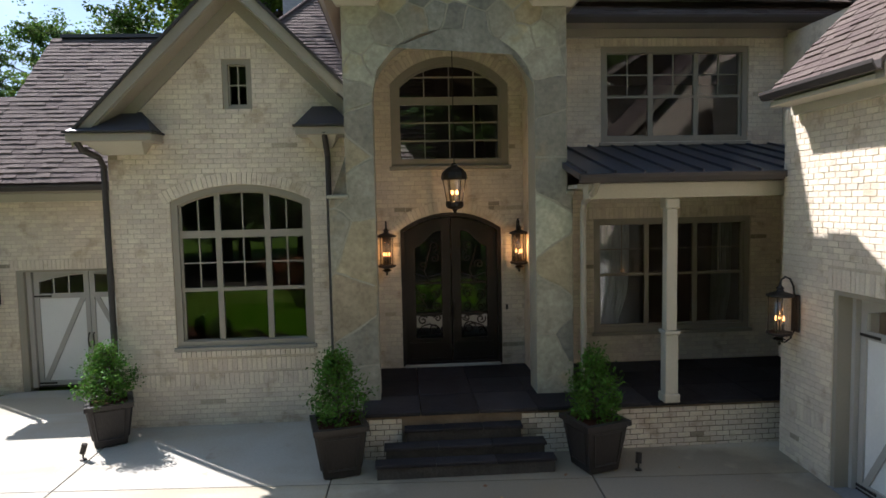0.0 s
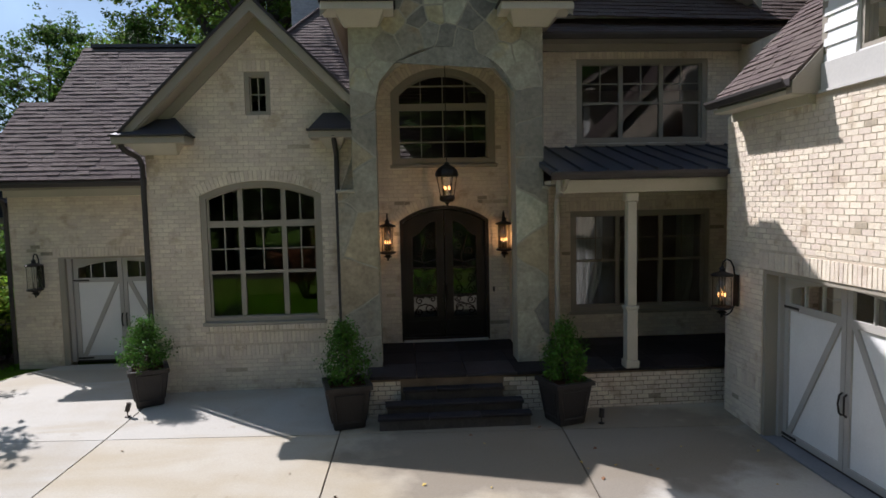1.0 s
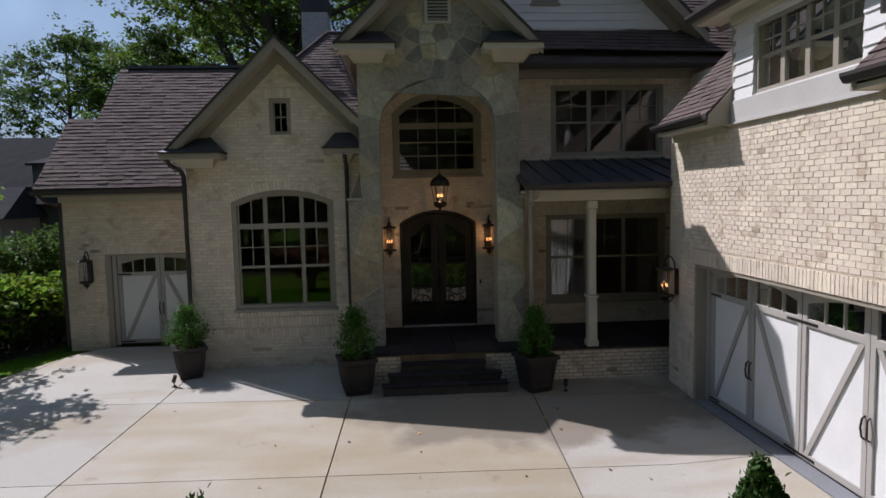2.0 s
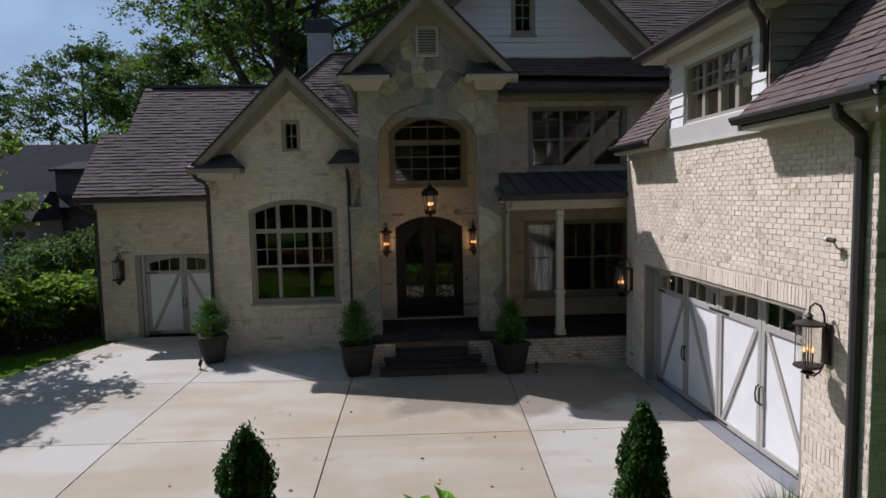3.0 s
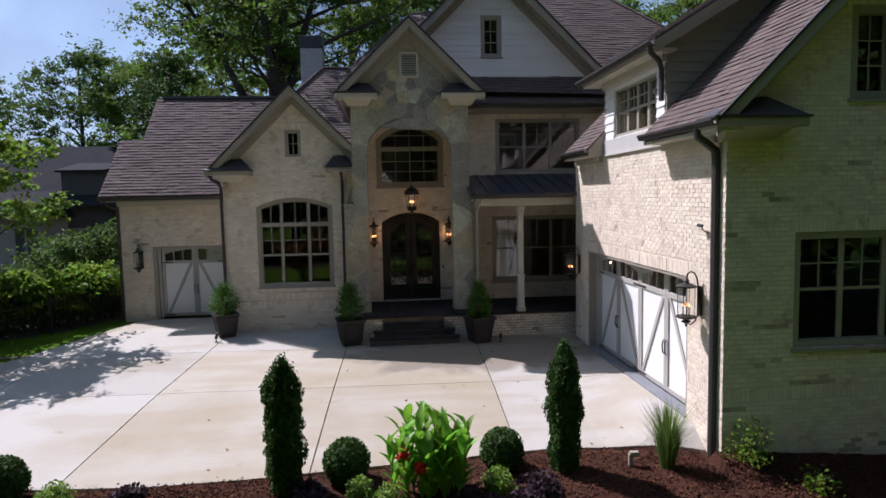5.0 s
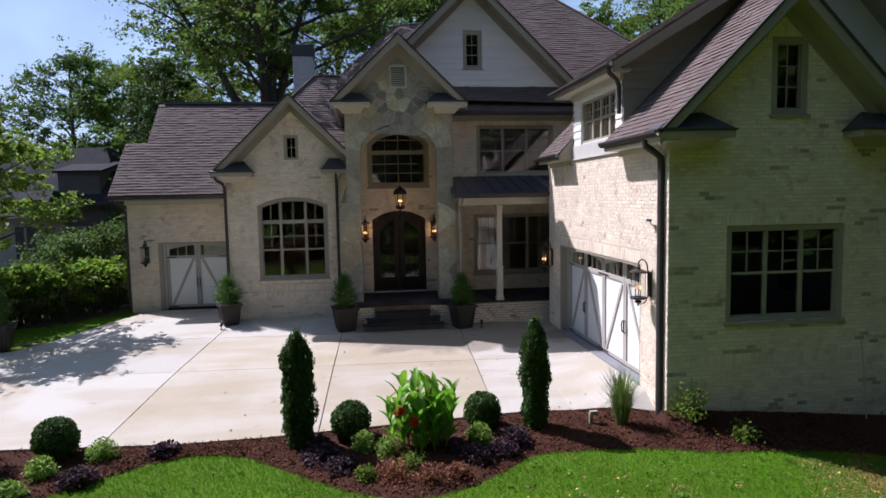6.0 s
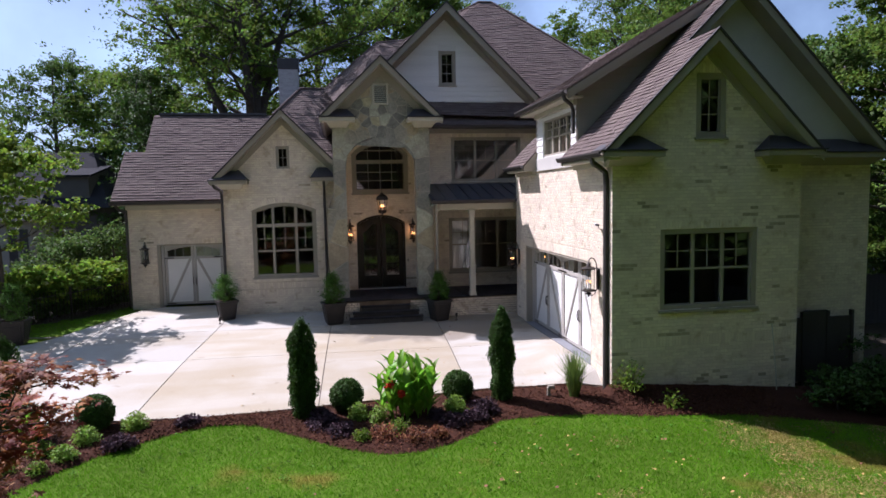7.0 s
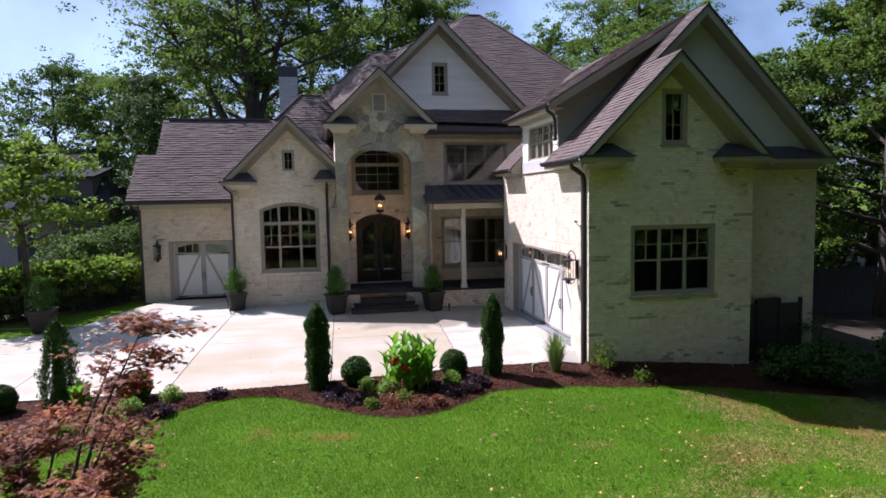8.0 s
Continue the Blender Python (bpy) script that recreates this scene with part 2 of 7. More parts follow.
M_LEAFLIGHT = mk("light_leaf", (0.145, 0.225, 0.024), 0.6, spec=0.2, var=0.25, scale=0.5, fine=0.1, rand=0.35, hue=0.03, bump=0, translucent=0.5)
M_EVERGREEN = mk("evergreen_foliage", (0.050, 0.100, 0.018), 0.65, spec=0.25, var=0.25, scale=3, fine=0.1, rand=0.45, hue=0.02, bump=0, translucent=0.2)
M_CEDAR = mk("planter_evergreen", (0.075, 0.165, 0.024), 0.65, spec=0.15, var=0.25, scale=4, rand=0.45, hue=0.02, bump=0, translucent=0.3)
M_LIME = mk("lime_leaf", (0.20, 0.32, 0.04), 0.55, var=0.2, scale=4, rand=0.4, hue=0.02, bump=0, translucent=0.35)
M_PURPLE = mk("purple_leaf", (0.060, 0.034, 0.044), 0.75, spec=0.2, var=0.2, scale=4, rand=0.5, hue=0.03, bump=0, translucent=0.2)
M_CANNA = mk("canna_leaf", (0.17, 0.36, 0.025), 0.45, var=0.15, scale=5, rand=0.3, hue=0.015, bump=0.05, translucent=0.45)
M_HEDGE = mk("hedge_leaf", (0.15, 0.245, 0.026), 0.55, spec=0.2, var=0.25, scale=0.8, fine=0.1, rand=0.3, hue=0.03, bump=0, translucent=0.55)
M_RED = mk("red_petal", (0.62, 0.03, 0.015), 0.5, var=0.15, rand=0.25, bump=0, translucent=0.3)
M_MAPLE = mk("red_maple_leaf", (0.225, 0.088, 0.044), 0.6, spec=0.2, var=0.3, scale=1.5, rand=0.45, hue=0.025, bump=0, translucent=0.35,
             second=(0.30, 0.085, 0.03), amount=0.22, sscale=1.2)
M_DRYGRASS = mk("dry_grass_blade", (0.34, 0.265, 0.10), 0.8, spec=0.05, rand=0.3, hue=0.02, bump=0, translucent=0.3)
M_STRAW = mk("grass_plume", (0.14, 0.21, 0.045), 0.6, rand=0.35, hue=0.02, bump=0, translucent=0.3)
M_FLAME = glow("candle_bulb", (1.0, 0.45, 0.14), 2.2)
M_CANDLE = mk("candle_sleeve", (0.12, 0.09, 0.06), 0.6, bump=0)
M_RISER = mk("riser_stone", (0.055, 0.048, 0.042), 0.85, var=0.3, scale=4, fine=0.25, fscale=25, bump=0.5, bscale=25, rand=0.3)
M_FARSIDING = mk("far_pale_wall", (0.30, 0.29, 0.275), 0.8, var=0.08)
M_FARWALL = mk("far_house_wall", (0.075, 0.074, 0.072), 0.8, var=0.1)
M_CHIMNEY = mk("grey_painted_brick", (0.40, 0.40, 0.41), 0.85, var=0.15, scale=2.5, fine=0.2, fscale=14, bump=0.5, bscale=16, stretch=(1, 1, 3))
M_APRON = mk("grey_apron_concrete", (0.175, 0.18, 0.19), 0.85, var=0.12, scale=1.5, fine=0.12, fscale=30, bump=0.2, bscale=90)


# ---- mesh helpers ----
class Shape:
    """Collects vertices and faces of one mesh."""

    def __init__(self):
        self.v, self.f = [], []

    def add(self, verts, faces):
        k = len(self.v)
        self.v += [tuple(p) for p in verts]
        self.f += [tuple(k + i for i in f) for f in faces]
        return self

    def box(self, x0, x1, y0, y1, z0, z1):
        x0, x1, y0, y1, z0, z1 = min(x0, x1), max(x0, x1), min(y0, y1), max(y0, y1), min(z0, z1), max(z0, z1)
        return self.add([(x0, y0, z0), (x1, y0, z0), (x1, y1, z0), (x0, y1, z0), (x0, y0, z1), (x1, y0, z1), (x1, y1, z1), (x0, y1, z1)],
                        [(0, 3, 2, 1), (4, 5, 6, 7), (0, 1, 5, 4), (1, 2, 6, 5), (2, 3, 7, 6), (3, 0, 4, 7)])

    def hull(self, bottom, top):
        """A closed body between two loops of equally many points."""
        n = len(bottom)
        return self.add(list(bottom) + list(top),
                        [tuple(range(n - 1, -1, -1)), tuple(range(n, 2 * n))] + [(i, (i + 1) % n, n + (i + 1) % n, n + i) for i in range(n)])

    def tube(self, points, radius, sides=6):
        """A round bar along points; radius may be a list."""
        pts = [Vector(p) for p in points]
        k, n = len(self.v), len(pts)
        rs = radius if isinstance(radius, (list, tuple)) else [radius] * n
        side = None
        for i, p in enumerate(pts):
            d = (pts[min(i + 1, n - 1)] - pts[max(i - 1, 0)]).normalized()
            if side is None:
                side = d.orthogonal().normalized()
            side = (side - d * side.dot(d)).normalized()
            up = d.cross(side)
            for j in range(sides):
                a = math.tau * j / sides
                self.v.append(tuple(p + (side * math.cos(a) + up * math.sin(a)) * rs[i]))
        for i in range(n - 1):
            for j in range(sides):
                a, b = k + i * sides + j, k + i * sides + (j + 1) % sides
                self.f.append((a, b, b + sides, a + sides))
        self.f.append(tuple(k + j for j in range(sides - 1, -1, -1)))
        self.f.append(tuple(k + (n - 1) * sides + j for j in range(sides)))
        return self

    def lathe(self, profile, cx=0, cy=0, sides=14):
        """A body turned about the upright line through (cx, cy); profile: (radius, z) from the foot up."""
        k, n = len(self.v), len(profile)
        for r, z in profile:
            for j in range(sides):
                a = math.tau * j / sides
                self.v.append((cx + r * math.cos(a), cy + r * math.sin(a), z))
        for i in range(n - 1):
            for j in range(sides):
                a, b = k + i * sides + j, k + i * sides + (j + 1) % sides
                self.f.append((a, b, b + sides, a + sides))
        self.f.append(tuple(k + j for j in range(sides - 1, -1, -1)))
        self.f.append(tuple(k + (n - 1) * sides + j for j in range(sides)))
        return self

    def mesh(self, name, material, bevel=0.0, smooth=False, fix=True):
        me = bpy.data.meshes.new(name)
        me.from_pydata(self.v, [], self.f)
        if fix or bevel:
            bm = bmesh.new()
            bm.from_mesh(me)
            if fix:
                bmesh.ops.recalc_face_normals(bm, faces=bm.faces)
            if bevel:
                sharp = [e for e in bm.edges if len(e.link_faces) == 2 and e.calc_face_angle(0) > 0.6]
                bmesh.ops.bevel(bm, geom=sharp, offset=bevel, segments=1, affect="EDGES", clamp_overlap=True)
            bm.to_mesh(me)
            bm.free()
        if smooth:
            me.polygons.foreach_set("use_smooth", [True] * len(me.polygons))
        me.materials.append(material)
        return me


def part(name, shape, material, parent, label="", bevel=0.0, smooth=False, fix=True, kind=""):
    me = shape if isinstance(shape, bpy.types.Mesh) else shape.mesh(name, material, bevel, smooth, fix)
    ob = new(name, me)
    ob.parent = parent
    return tagged(ob, label, kind=kind)


def thing(name, label, category, group="", kind="", place=(0, 0, 0), turn=0.0):
    ob = new(name)
    ob.empty_display_size = 0.2
    ob.matrix_basis = pose(*place, 0, 0, turn)
    return tagged(ob, label, category, group, kind)


class Face:
    """A wall's face: S looks towards -y, W towards -x. u runs along it, v upwards, d outwards."""

    def __init__(self, side, at):
        self.side, self.at = side, at

    def p(self, u, v, d=0.0):
        return (u, self.at - d, v) if self.side == "S" else (self.at - d, u, v)

    def box(self, sh, u0, u1, v0, v1, d0, d1):
        a, b = self.p(u0, v0, d0), self.p(u1, v1, d1)
        return sh.box(a[0], b[0], a[1], b[1], a[2], b[2])

    def slab(self, sh, outline, holes, d0, d1):
        """A slab with openings that go through it."""
        from mathutils.geometry import tessellate_polygon
        loops = [outline] + holes
        flat = [q for lp in loops for q in lp]
        tris = tessellate_polygon([[Vector((u, v, 0)) for u, v in lp] for lp in loops])
        n = len(flat)
        verts = [self.p(u, v, d1) for u, v in flat] + [self.p(u, v, d0) for u, v in flat]
        faces = [tuple(t) for t in tris] + [tuple(n + i for i in reversed(t)) for t in tris]
        k = 0
        for lp in loops:
            m = len(lp)
            faces += [(k + i, k + (i + 1) % m, n + k + (i + 1) % m, n + k + i) for i in range(m)]
            k += m
        return sh.add(verts, faces)


class Opening:
    """A rectangular opening, with a low arch on top where rise is set."""

    def __init__(self, u0, u1, v0, v1, rise=0.0):
        self.u0, self.u1, self.v0, self.v1, self.rise = u0, u1, v0, v1, rise
        self.uc, self.a = (u0 + u1) / 2, (u1 - u0) / 2
        self.R = (self.a ** 2 + rise ** 2) / (2 * rise) if rise else 0
        self.cv = v1 + rise - self.R if rise else 0

    def top(self, u, grow=0.0):
        if not self.rise:
            return self.v1 + grow
        q = (self.R + grow) ** 2 - (u - self.uc) ** 2
        return self.cv + math.sqrt(q) if q > 0 else self.v1

    def loop(self, inset=0.0, steps=14):
        a0, a1 = self.u0 + inset, self.u1 - inset
        pts = [(a0, self.v0 + inset), (a1, self.v0 + inset)]
        if not self.rise:
            return pts + [(a1, self.v1 - inset), (a0, self.v1 - inset)]
        return pts + [(a1 + (a0 - a1) * i / steps, self.top(a1 + (a0 - a1) * i / steps, -inset)) for i in range(steps + 1)]

    def cut(self, v, over):
        """The stretch of u that a course at the height v must leave free; over: the height of the brick head above."""
        if v < self.v0 or v > self.v1 + self.rise + over:
            return None
        if not self.rise:
            return (self.u0 - (0.1 if v > self.v1 else 0), self.u1 + (0.1 if v > self.v1 else 0))
        if v <= self.v1:
            return (self.u0, self.u1)
        q = (self.R + over) ** 2 - (v - self.cv) ** 2
        if q <= 0:
            return None
        h = min(math.sqrt(q), self.a + 0.12)
        return (self.uc - h, self.uc + h)


BRICK_L, BRICK_H, GAP = 0.203, 0.079, 0.011


def brick_box(fc, sh, corners, dep, ch=0.003):
    """One brick from its four corners on the wall, with a chamfered front."""
    cu, cv = sum(c[0] for c in corners) / 4, sum(c[1] for c in corners) / 4
    inner = []
    for u, v in corners:
        w = math.hypot(u - cu, v - cv)
        k = max(0.0, (w - ch * 1.4) / w)
        inner.append((cu + (u - cu) * k, cv + (v - cv) * k))
    sh.add([fc.p(u, v, -0.01) for u, v in corners] + [fc.p(u, v, dep - ch) for u, v in corners] + [fc.p(u, v, dep) for u, v in inner],
           [(0, 1, 5, 4), (1, 2, 6, 5), (2, 3, 7, 6), (3, 0, 4, 7), (4, 5, 9, 8), (5, 6, 10, 9), (6, 7, 11, 10), (7, 4, 8, 11), (8, 9, 10, 11)])


JOBS = []


def brickwork(wall, fc, span, v0, v1, holes=(), soldiers=(), near=None, head=0.205, pick=300, seed=1):
    """Lays the courses of a wall. span(v): the wall's stretch of u at the height v. soldiers: rows of upright bricks (u0, u1, v0, v1).
    The bricks round the place near are single pieces, the rest one mesh; laid at the end of the file."""
    JOBS.append((wall, fc, span, v0, v1, list(holes), list(soldiers), near, head, pick, seed))


def lay(wall, fc, span, v0, v1, holes, soldiers, near, head, pick, seed):
    rnd = random.Random(seed)
    full, other, worn = [], Shape(), Shape()
    row = 0
    v = v0
    while v + BRICK_H <= v1 + 0.001:
        mid = v + BRICK_H / 2
        sp = span(mid)
        if sp and sp[1] - sp[0] > 0.1:
            cuts = sorted(c for c in [h.cut(mid, head) for h in holes] + [(s[0], s[1]) for s in soldiers if s[2] < mid < s[3]] if c)
            free, a = [], sp[0]
            for c0, c1 in cuts:
                if c0 > a:
                    free.append((a, min(c0, sp[1])))
                a = max(a, c1)
            if a < sp[1]:
                free.append((a, sp[1]))
            off = (row % 2) * BRICK_L / 2 + rnd.uniform(-0.015, 0.015)
            for f0, f1 in free:
                k = math.floor((f0 - off) / BRICK_L)
                while k * BRICK_L + off < f1:
                    u0, u1 = max(f0, k * BRICK_L + off) + GAP / 2, min(f1, (k + 1) * BRICK_L + off) - GAP / 2
                    k += 1
                    if u1 - u0 < 0.03:
                        continue
                    dep = 0.0055 + rnd.uniform(-0.002, 0.003)
                    dv = rnd.uniform(-0.003, 0.003)
                    cs = [(u0, v + GAP / 2 + dv), (u1, v + GAP / 2 + dv), (u1, v + BRICK_H - GAP / 2 + dv), (u0, v + BRICK_H - GAP / 2 + dv)]
                    if rnd.random() < 0.003 or noise.noise((u0 * 1.1, mid * 3.6, seed * 3.3)) > (0.36 if seed == 17 else 0.56) and rnd.random() < 0.6:
                        brick_box(fc, worn, cs, dep)
                    elif near and abs(u1 - u0 - BRICK_L + GAP) < 0.002:
                        full.append((math.hypot((u0 + u1) / 2 - near[0], mid - near[1]), cs, dep))
                    else:
                        brick_box(fc, other, cs, dep)
        v += BRICK_H
        row += 1
    for s in soldiers:
        w = BRICK_H
        count = max(1, round((s[1] - s[0]) / w))
        w = (s[1] - s[0]) / count
        for i in range(count):
            a = s[0] + i * w
            brick_box(fc, other, [(a + GAP / 2, s[2] + GAP / 2), (a + w - GAP / 2, s[2] + GAP / 2), (a + w - GAP / 2, s[3] - GAP / 2), (a + GAP / 2, s[3] - GAP / 2)],
                      0.008 + rnd.uniform(-0.002, 0.003))
    for h in holes:
        if not head:
            continue
        if h.rise:
            half = math.asin(min(1.0, (h.a + 0.1) / h.R)) if h.a + 0.1 < h.R else 1.5
            count = round(2 * half * (h.R + 0.1) / BRICK_H)
            for i in range(count):
                q = []
                for ang, r in ((-half + 2 * half * (i + 0.07) / count, h.R + 0.004), (-half + 2 * half * (i + 0.93) / count, h.R + 0.004),
                               (-half + 2 * half * (i + 0.93) / count, h.R + head - GAP / 2), (-half + 2 * half * (i + 0.07) / count, h.R + head - GAP / 2)):
                    q.append((h.uc + r * math.sin(ang), h.cv + r * math.cos(ang)))
                brick_box(fc, other, q, 0.008 + rnd.uniform(-0.002, 0.004))
        else:
            a0, a1 = h.u0 - 0.1, h.u1 + 0.1
            count = round((a1 - a0) / BRICK_H)
            w = (a1 - a0) / count
            for i in range(count):
                a = a0 + i * w
                brick_box(fc, other, [(a + GAP / 2, h.v1 + 0.004), (a + w - GAP / 2, h.v1 + 0.004), (a + w - GAP / 2, h.v1 + head - GAP / 2), (a + GAP / 2, h.v1 + head - GAP / 2)],
                          0.008 + rnd.uniform(-0.002, 0.004))
    full.sort(key=lambda q: q[0])
    for _, cs, dep in full[pick:]:
        brick_box(fc, other, cs, dep)
    if full:
        one = Shape()
        l2, h2 = (BRICK_L - GAP) / 2, (BRICK_H - GAP) / 2
        brick_box(Face(fc.side, 0.0), one, [(-l2, -h2), (l2, -h2), (l2, h2), (-l2, h2)], 0.0055)
        me = one.mesh("brick", M_BRICK)
        for _, cs, dep in full[:pick]:
            ob = new("brick", me)
            ob.parent = wall
            ob.location = fc.p((cs[0][0] + cs[1][0]) / 2, (cs[0][1] + cs[2][1]) / 2, dep - 0.0055)
    part("bricks", other, M_BRICK, wall, kind="stuff")
    if worn.v:
        part("worn_bricks", worn, M_BARE, wall, "unpainted worn bricks", kind="stuff")


# ---- ground ----
def smooth(t):
    t = min(1.0, max(0.0, t))
    return t * t * (3 - 2 * t)


FALL_Y = [-30.0, -8.0, 0.0, 3.0, 3.5, 7.0, 10.8, 12.5]
FALL_Z = [-1.4, -1.0, -0.72, -0.60, -0.54, -0.28, -0.12, 0.0]


def gz(x, y):
    """The height of the ground: the drive falls away from the house, the lawn falls to the east."""
    z = float(np.interp(y, FALL_Y, FALL_Z))
    if y > 3.2 and x > 4.6:
        z += (max(z, -0.19) - z) * smooth((x - 4.6) / 1.5) * smooth((y - 3.2) / 0.8)
    if y < 3.6:
        z -= 0.085 * min(8.0, max(0.0, x - 6.5))
    elif x > 10.6:
        low = -0.58 - 0.085 * min(8.0, x - 6.5) + 0.02 * (y - 3.2)
        z += (low - z) * smooth((x - 10.6) / 0.35)
    return z


def bank(x, y):
    """Gentle rises and falls of the land beyond the garden."""
    far = smooth((math.hypot(x, y - 5) - 22) / 40)
    return far * (0.8 * noise.noise((x * 0.03, y * 0.03, 2.0)) + 0.3)


def build_ground():
    def lines(lo, hi, a, b, step):
        out = [lo, lo * 0.7 + a * 0.3, lo * 0.4 + a * 0.6, lo * 0.15 + a * 0.85]
        v = a
        while v < b:
            out.append(v)
            v += step
        return out + [b, hi * 0.15 + b * 0.85, hi * 0.4 + b * 0.6, hi * 0.7 + b * 0.3, hi]
    xs, ys = lines(-1200, 1200, -30, 30, 0.75), lines(-1200, 1200, -24, 44, 0.75)
    sh = Shape()
    n = len(xs)
    sh.v = [(x, y, gz(x, y) - (0.35 if 4.0 < x < 7.2 and 2.6 < y < 4.4 else 0.045) + bank(x, y)) for y in ys for x in xs]
    sh.f = [(j * n + i, j * n + i + 1, (j + 1) * n + i + 1, (j + 1) * n + i) for j in range(len(ys) - 1) for i in range(n - 1)]
    me = sh.mesh("ground", M_LAWN, fix=False, smooth=True)
    me.materials.append(M_LITTER)
    for q in me.polygons:
        x, y = q.center.x, q.center.y
        w = 1.2 * noise.noise((x * 0.4, y * 0.4, 8.0))
        east = x > 12.2 + w and 1.6 + w - 0.45 * (x - 12) < y < 70 or x > 11.0 and 2.2 < y < 30
        west = x < -8.6 and float(np.interp(x, EDGE_X, EDGE_Y)) + 2.9 + w < y < 70
        if east or west or -80 < y < -15.5 + w and abs(x) < 80 or y > 24 + w and y < 80 and abs(x) < 80:
            q.material_index = 1
    ob = new("ground", me)
    return tagged(ob, "mown green lawn with drier patches, sloping gently", "lawn", kind="structure")



EDGE_X = [-24.0, -14.0, -11.0, -9.3, -8.7, -8.2, -7.85]
EDGE_Y = [8.3, 8.8, 9.3, 10.1, 11.4, 13.0, 14.95]


build_ground()


def front_edge(x):
    return float(np.interp(x, [-24.0, -5.9, -2.9, -1.4, 3.6, 4.5, 5.3, 6.05, 6.3], [3.9, 3.56, 3.36, 3.40, 3.84, 3.80, 3.63, 3.40, 3.38]))


def rear_edge(x):
    """Where the drive ends on the house side."""
    if x < -7.85:
        return float(np.interp(x, EDGE_X, EDGE_Y))
    return 14.95


def build_drive():
    drive = thing("driveway", "pale broom-finished concrete driveway with sawn joints and tan stains", "driveway", kind="structure")
    base = Shape()
    lines = [(-24.0, 0.07), (-14.0, 0.07), (-8.0, 0.07), (-4.21, 0.066), (-0.40, 0.03), (3.14, 0.035), (6.66, 0.0)]

    def cross(k, x):
        """The two long joints that run across the drive."""
        return 7.22 - 0.03 * x if k == 0 else 10.30 - 0.05 * x

    def along(i, y):
        return lines[i][0] + lines[i][1] * (y - 7.2)
    for i in range(len(lines) - 1):
        for r in range(3):
            sh = Shape()
            nx, ny = max(3, round((lines[i + 1][0] - lines[i][0]) / 0.5)), 9
            grid = []
            ok = False
            for a in range(nx + 1):
                x = lines[i][0] + 0.012 + (lines[i + 1][0] - lines[i][0] - 0.024) * a / nx
                lo = front_edge(x) if r == 0 else cross(r - 1, x) + 0.008
                hi = min(rear_edge(x), 14.95 if r == 2 else cross(r, x) - 0.008)
                hi = max(hi, lo + 0.02)
                ok = ok or hi - lo > 0.1
                row = []
                for j in range(ny + 1):
                    y = lo + (hi - lo) * j / ny
                    x0, x1 = along(i, y) + 0.012, along(i + 1, y) - 0.012
                    row.append((x0 + (x1 - x0) * a / nx, y))
                grid.append(row)
            if not ok:
                continue
            m = ny + 1
            top = [(x, y, gz(x, y)) for g in grid for x, y in g]
            low = [(x, y, z - 0.12) for x, y, z in top]
            k = len(top)
            fs = [(a * m + j, (a + 1) * m + j, (a + 1) * m + j + 1, a * m + j + 1) for a in range(nx) for j in range(ny)]
            rim = [(a * m) for a in range(nx + 1)] + [nx * m + j for j in range(1, m)] + [a * m + ny for a in range(nx - 1, -1, -1)] + [j for j in range(ny - 1, 0, -1)]
            fs += [(rim[q], rim[(q + 1) % len(rim)], k + rim[(q + 1) % len(rim)], k + rim[q]) for q in range(len(rim))]
            sh.add(top + low, fs)
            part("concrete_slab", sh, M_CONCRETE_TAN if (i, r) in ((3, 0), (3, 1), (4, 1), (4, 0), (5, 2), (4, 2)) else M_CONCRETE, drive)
    for i in range(1, len(lines) - 1):
        y0, y1 = front_edge(lines[i][0]) + 0.02, min(rear_edge(lines[i][0]), 14.8) - 0.02
        n = 20
        for q in range(n):
            a, b = y0 + (y1 - y0) * q / n, y0 + (y1 - y0) * (q + 1) / n
            xa, xb = along(i, a), along(i, b)
            base.add([(xa - 0.02, a, gz(xa, a) - 0.02), (xa + 0.02, a, gz(xa, a) - 0.02), (xb + 0.02, b, gz(xb, b) - 0.02), (xb - 0.02, b, gz(xb, b) - 0.02)], [(0, 1, 2, 3)])
    for k in (0, 1):
        for q in range(60):
            xa, xb = -23.9 + q * 0.505, -23.9 + (q + 1) * 0.505
            ya, yb = cross(k, xa), cross(k, xb)
            base.add([(xa, ya - 0.02, gz(xa, ya) - 0.02), (xb, yb - 0.02, gz(xb, yb) - 0.02), (xb, yb + 0.02, gz(xb, yb) - 0.018), (xa, ya + 0.02, gz(xa, ya) - 0.018)], [(0, 1, 2, 3)])
    part("joint_filler", base, M_JOINT, drive, "dark joint filler")


build_drive()

# ---- the house ----
house = thing("house", "cream painted-brick house with a stone entry and dark shingle roofs", "house")


def gable_top(xc, apex, slope, drop=0.27):
    return lambda u: apex - drop - slope * abs(u - xc)


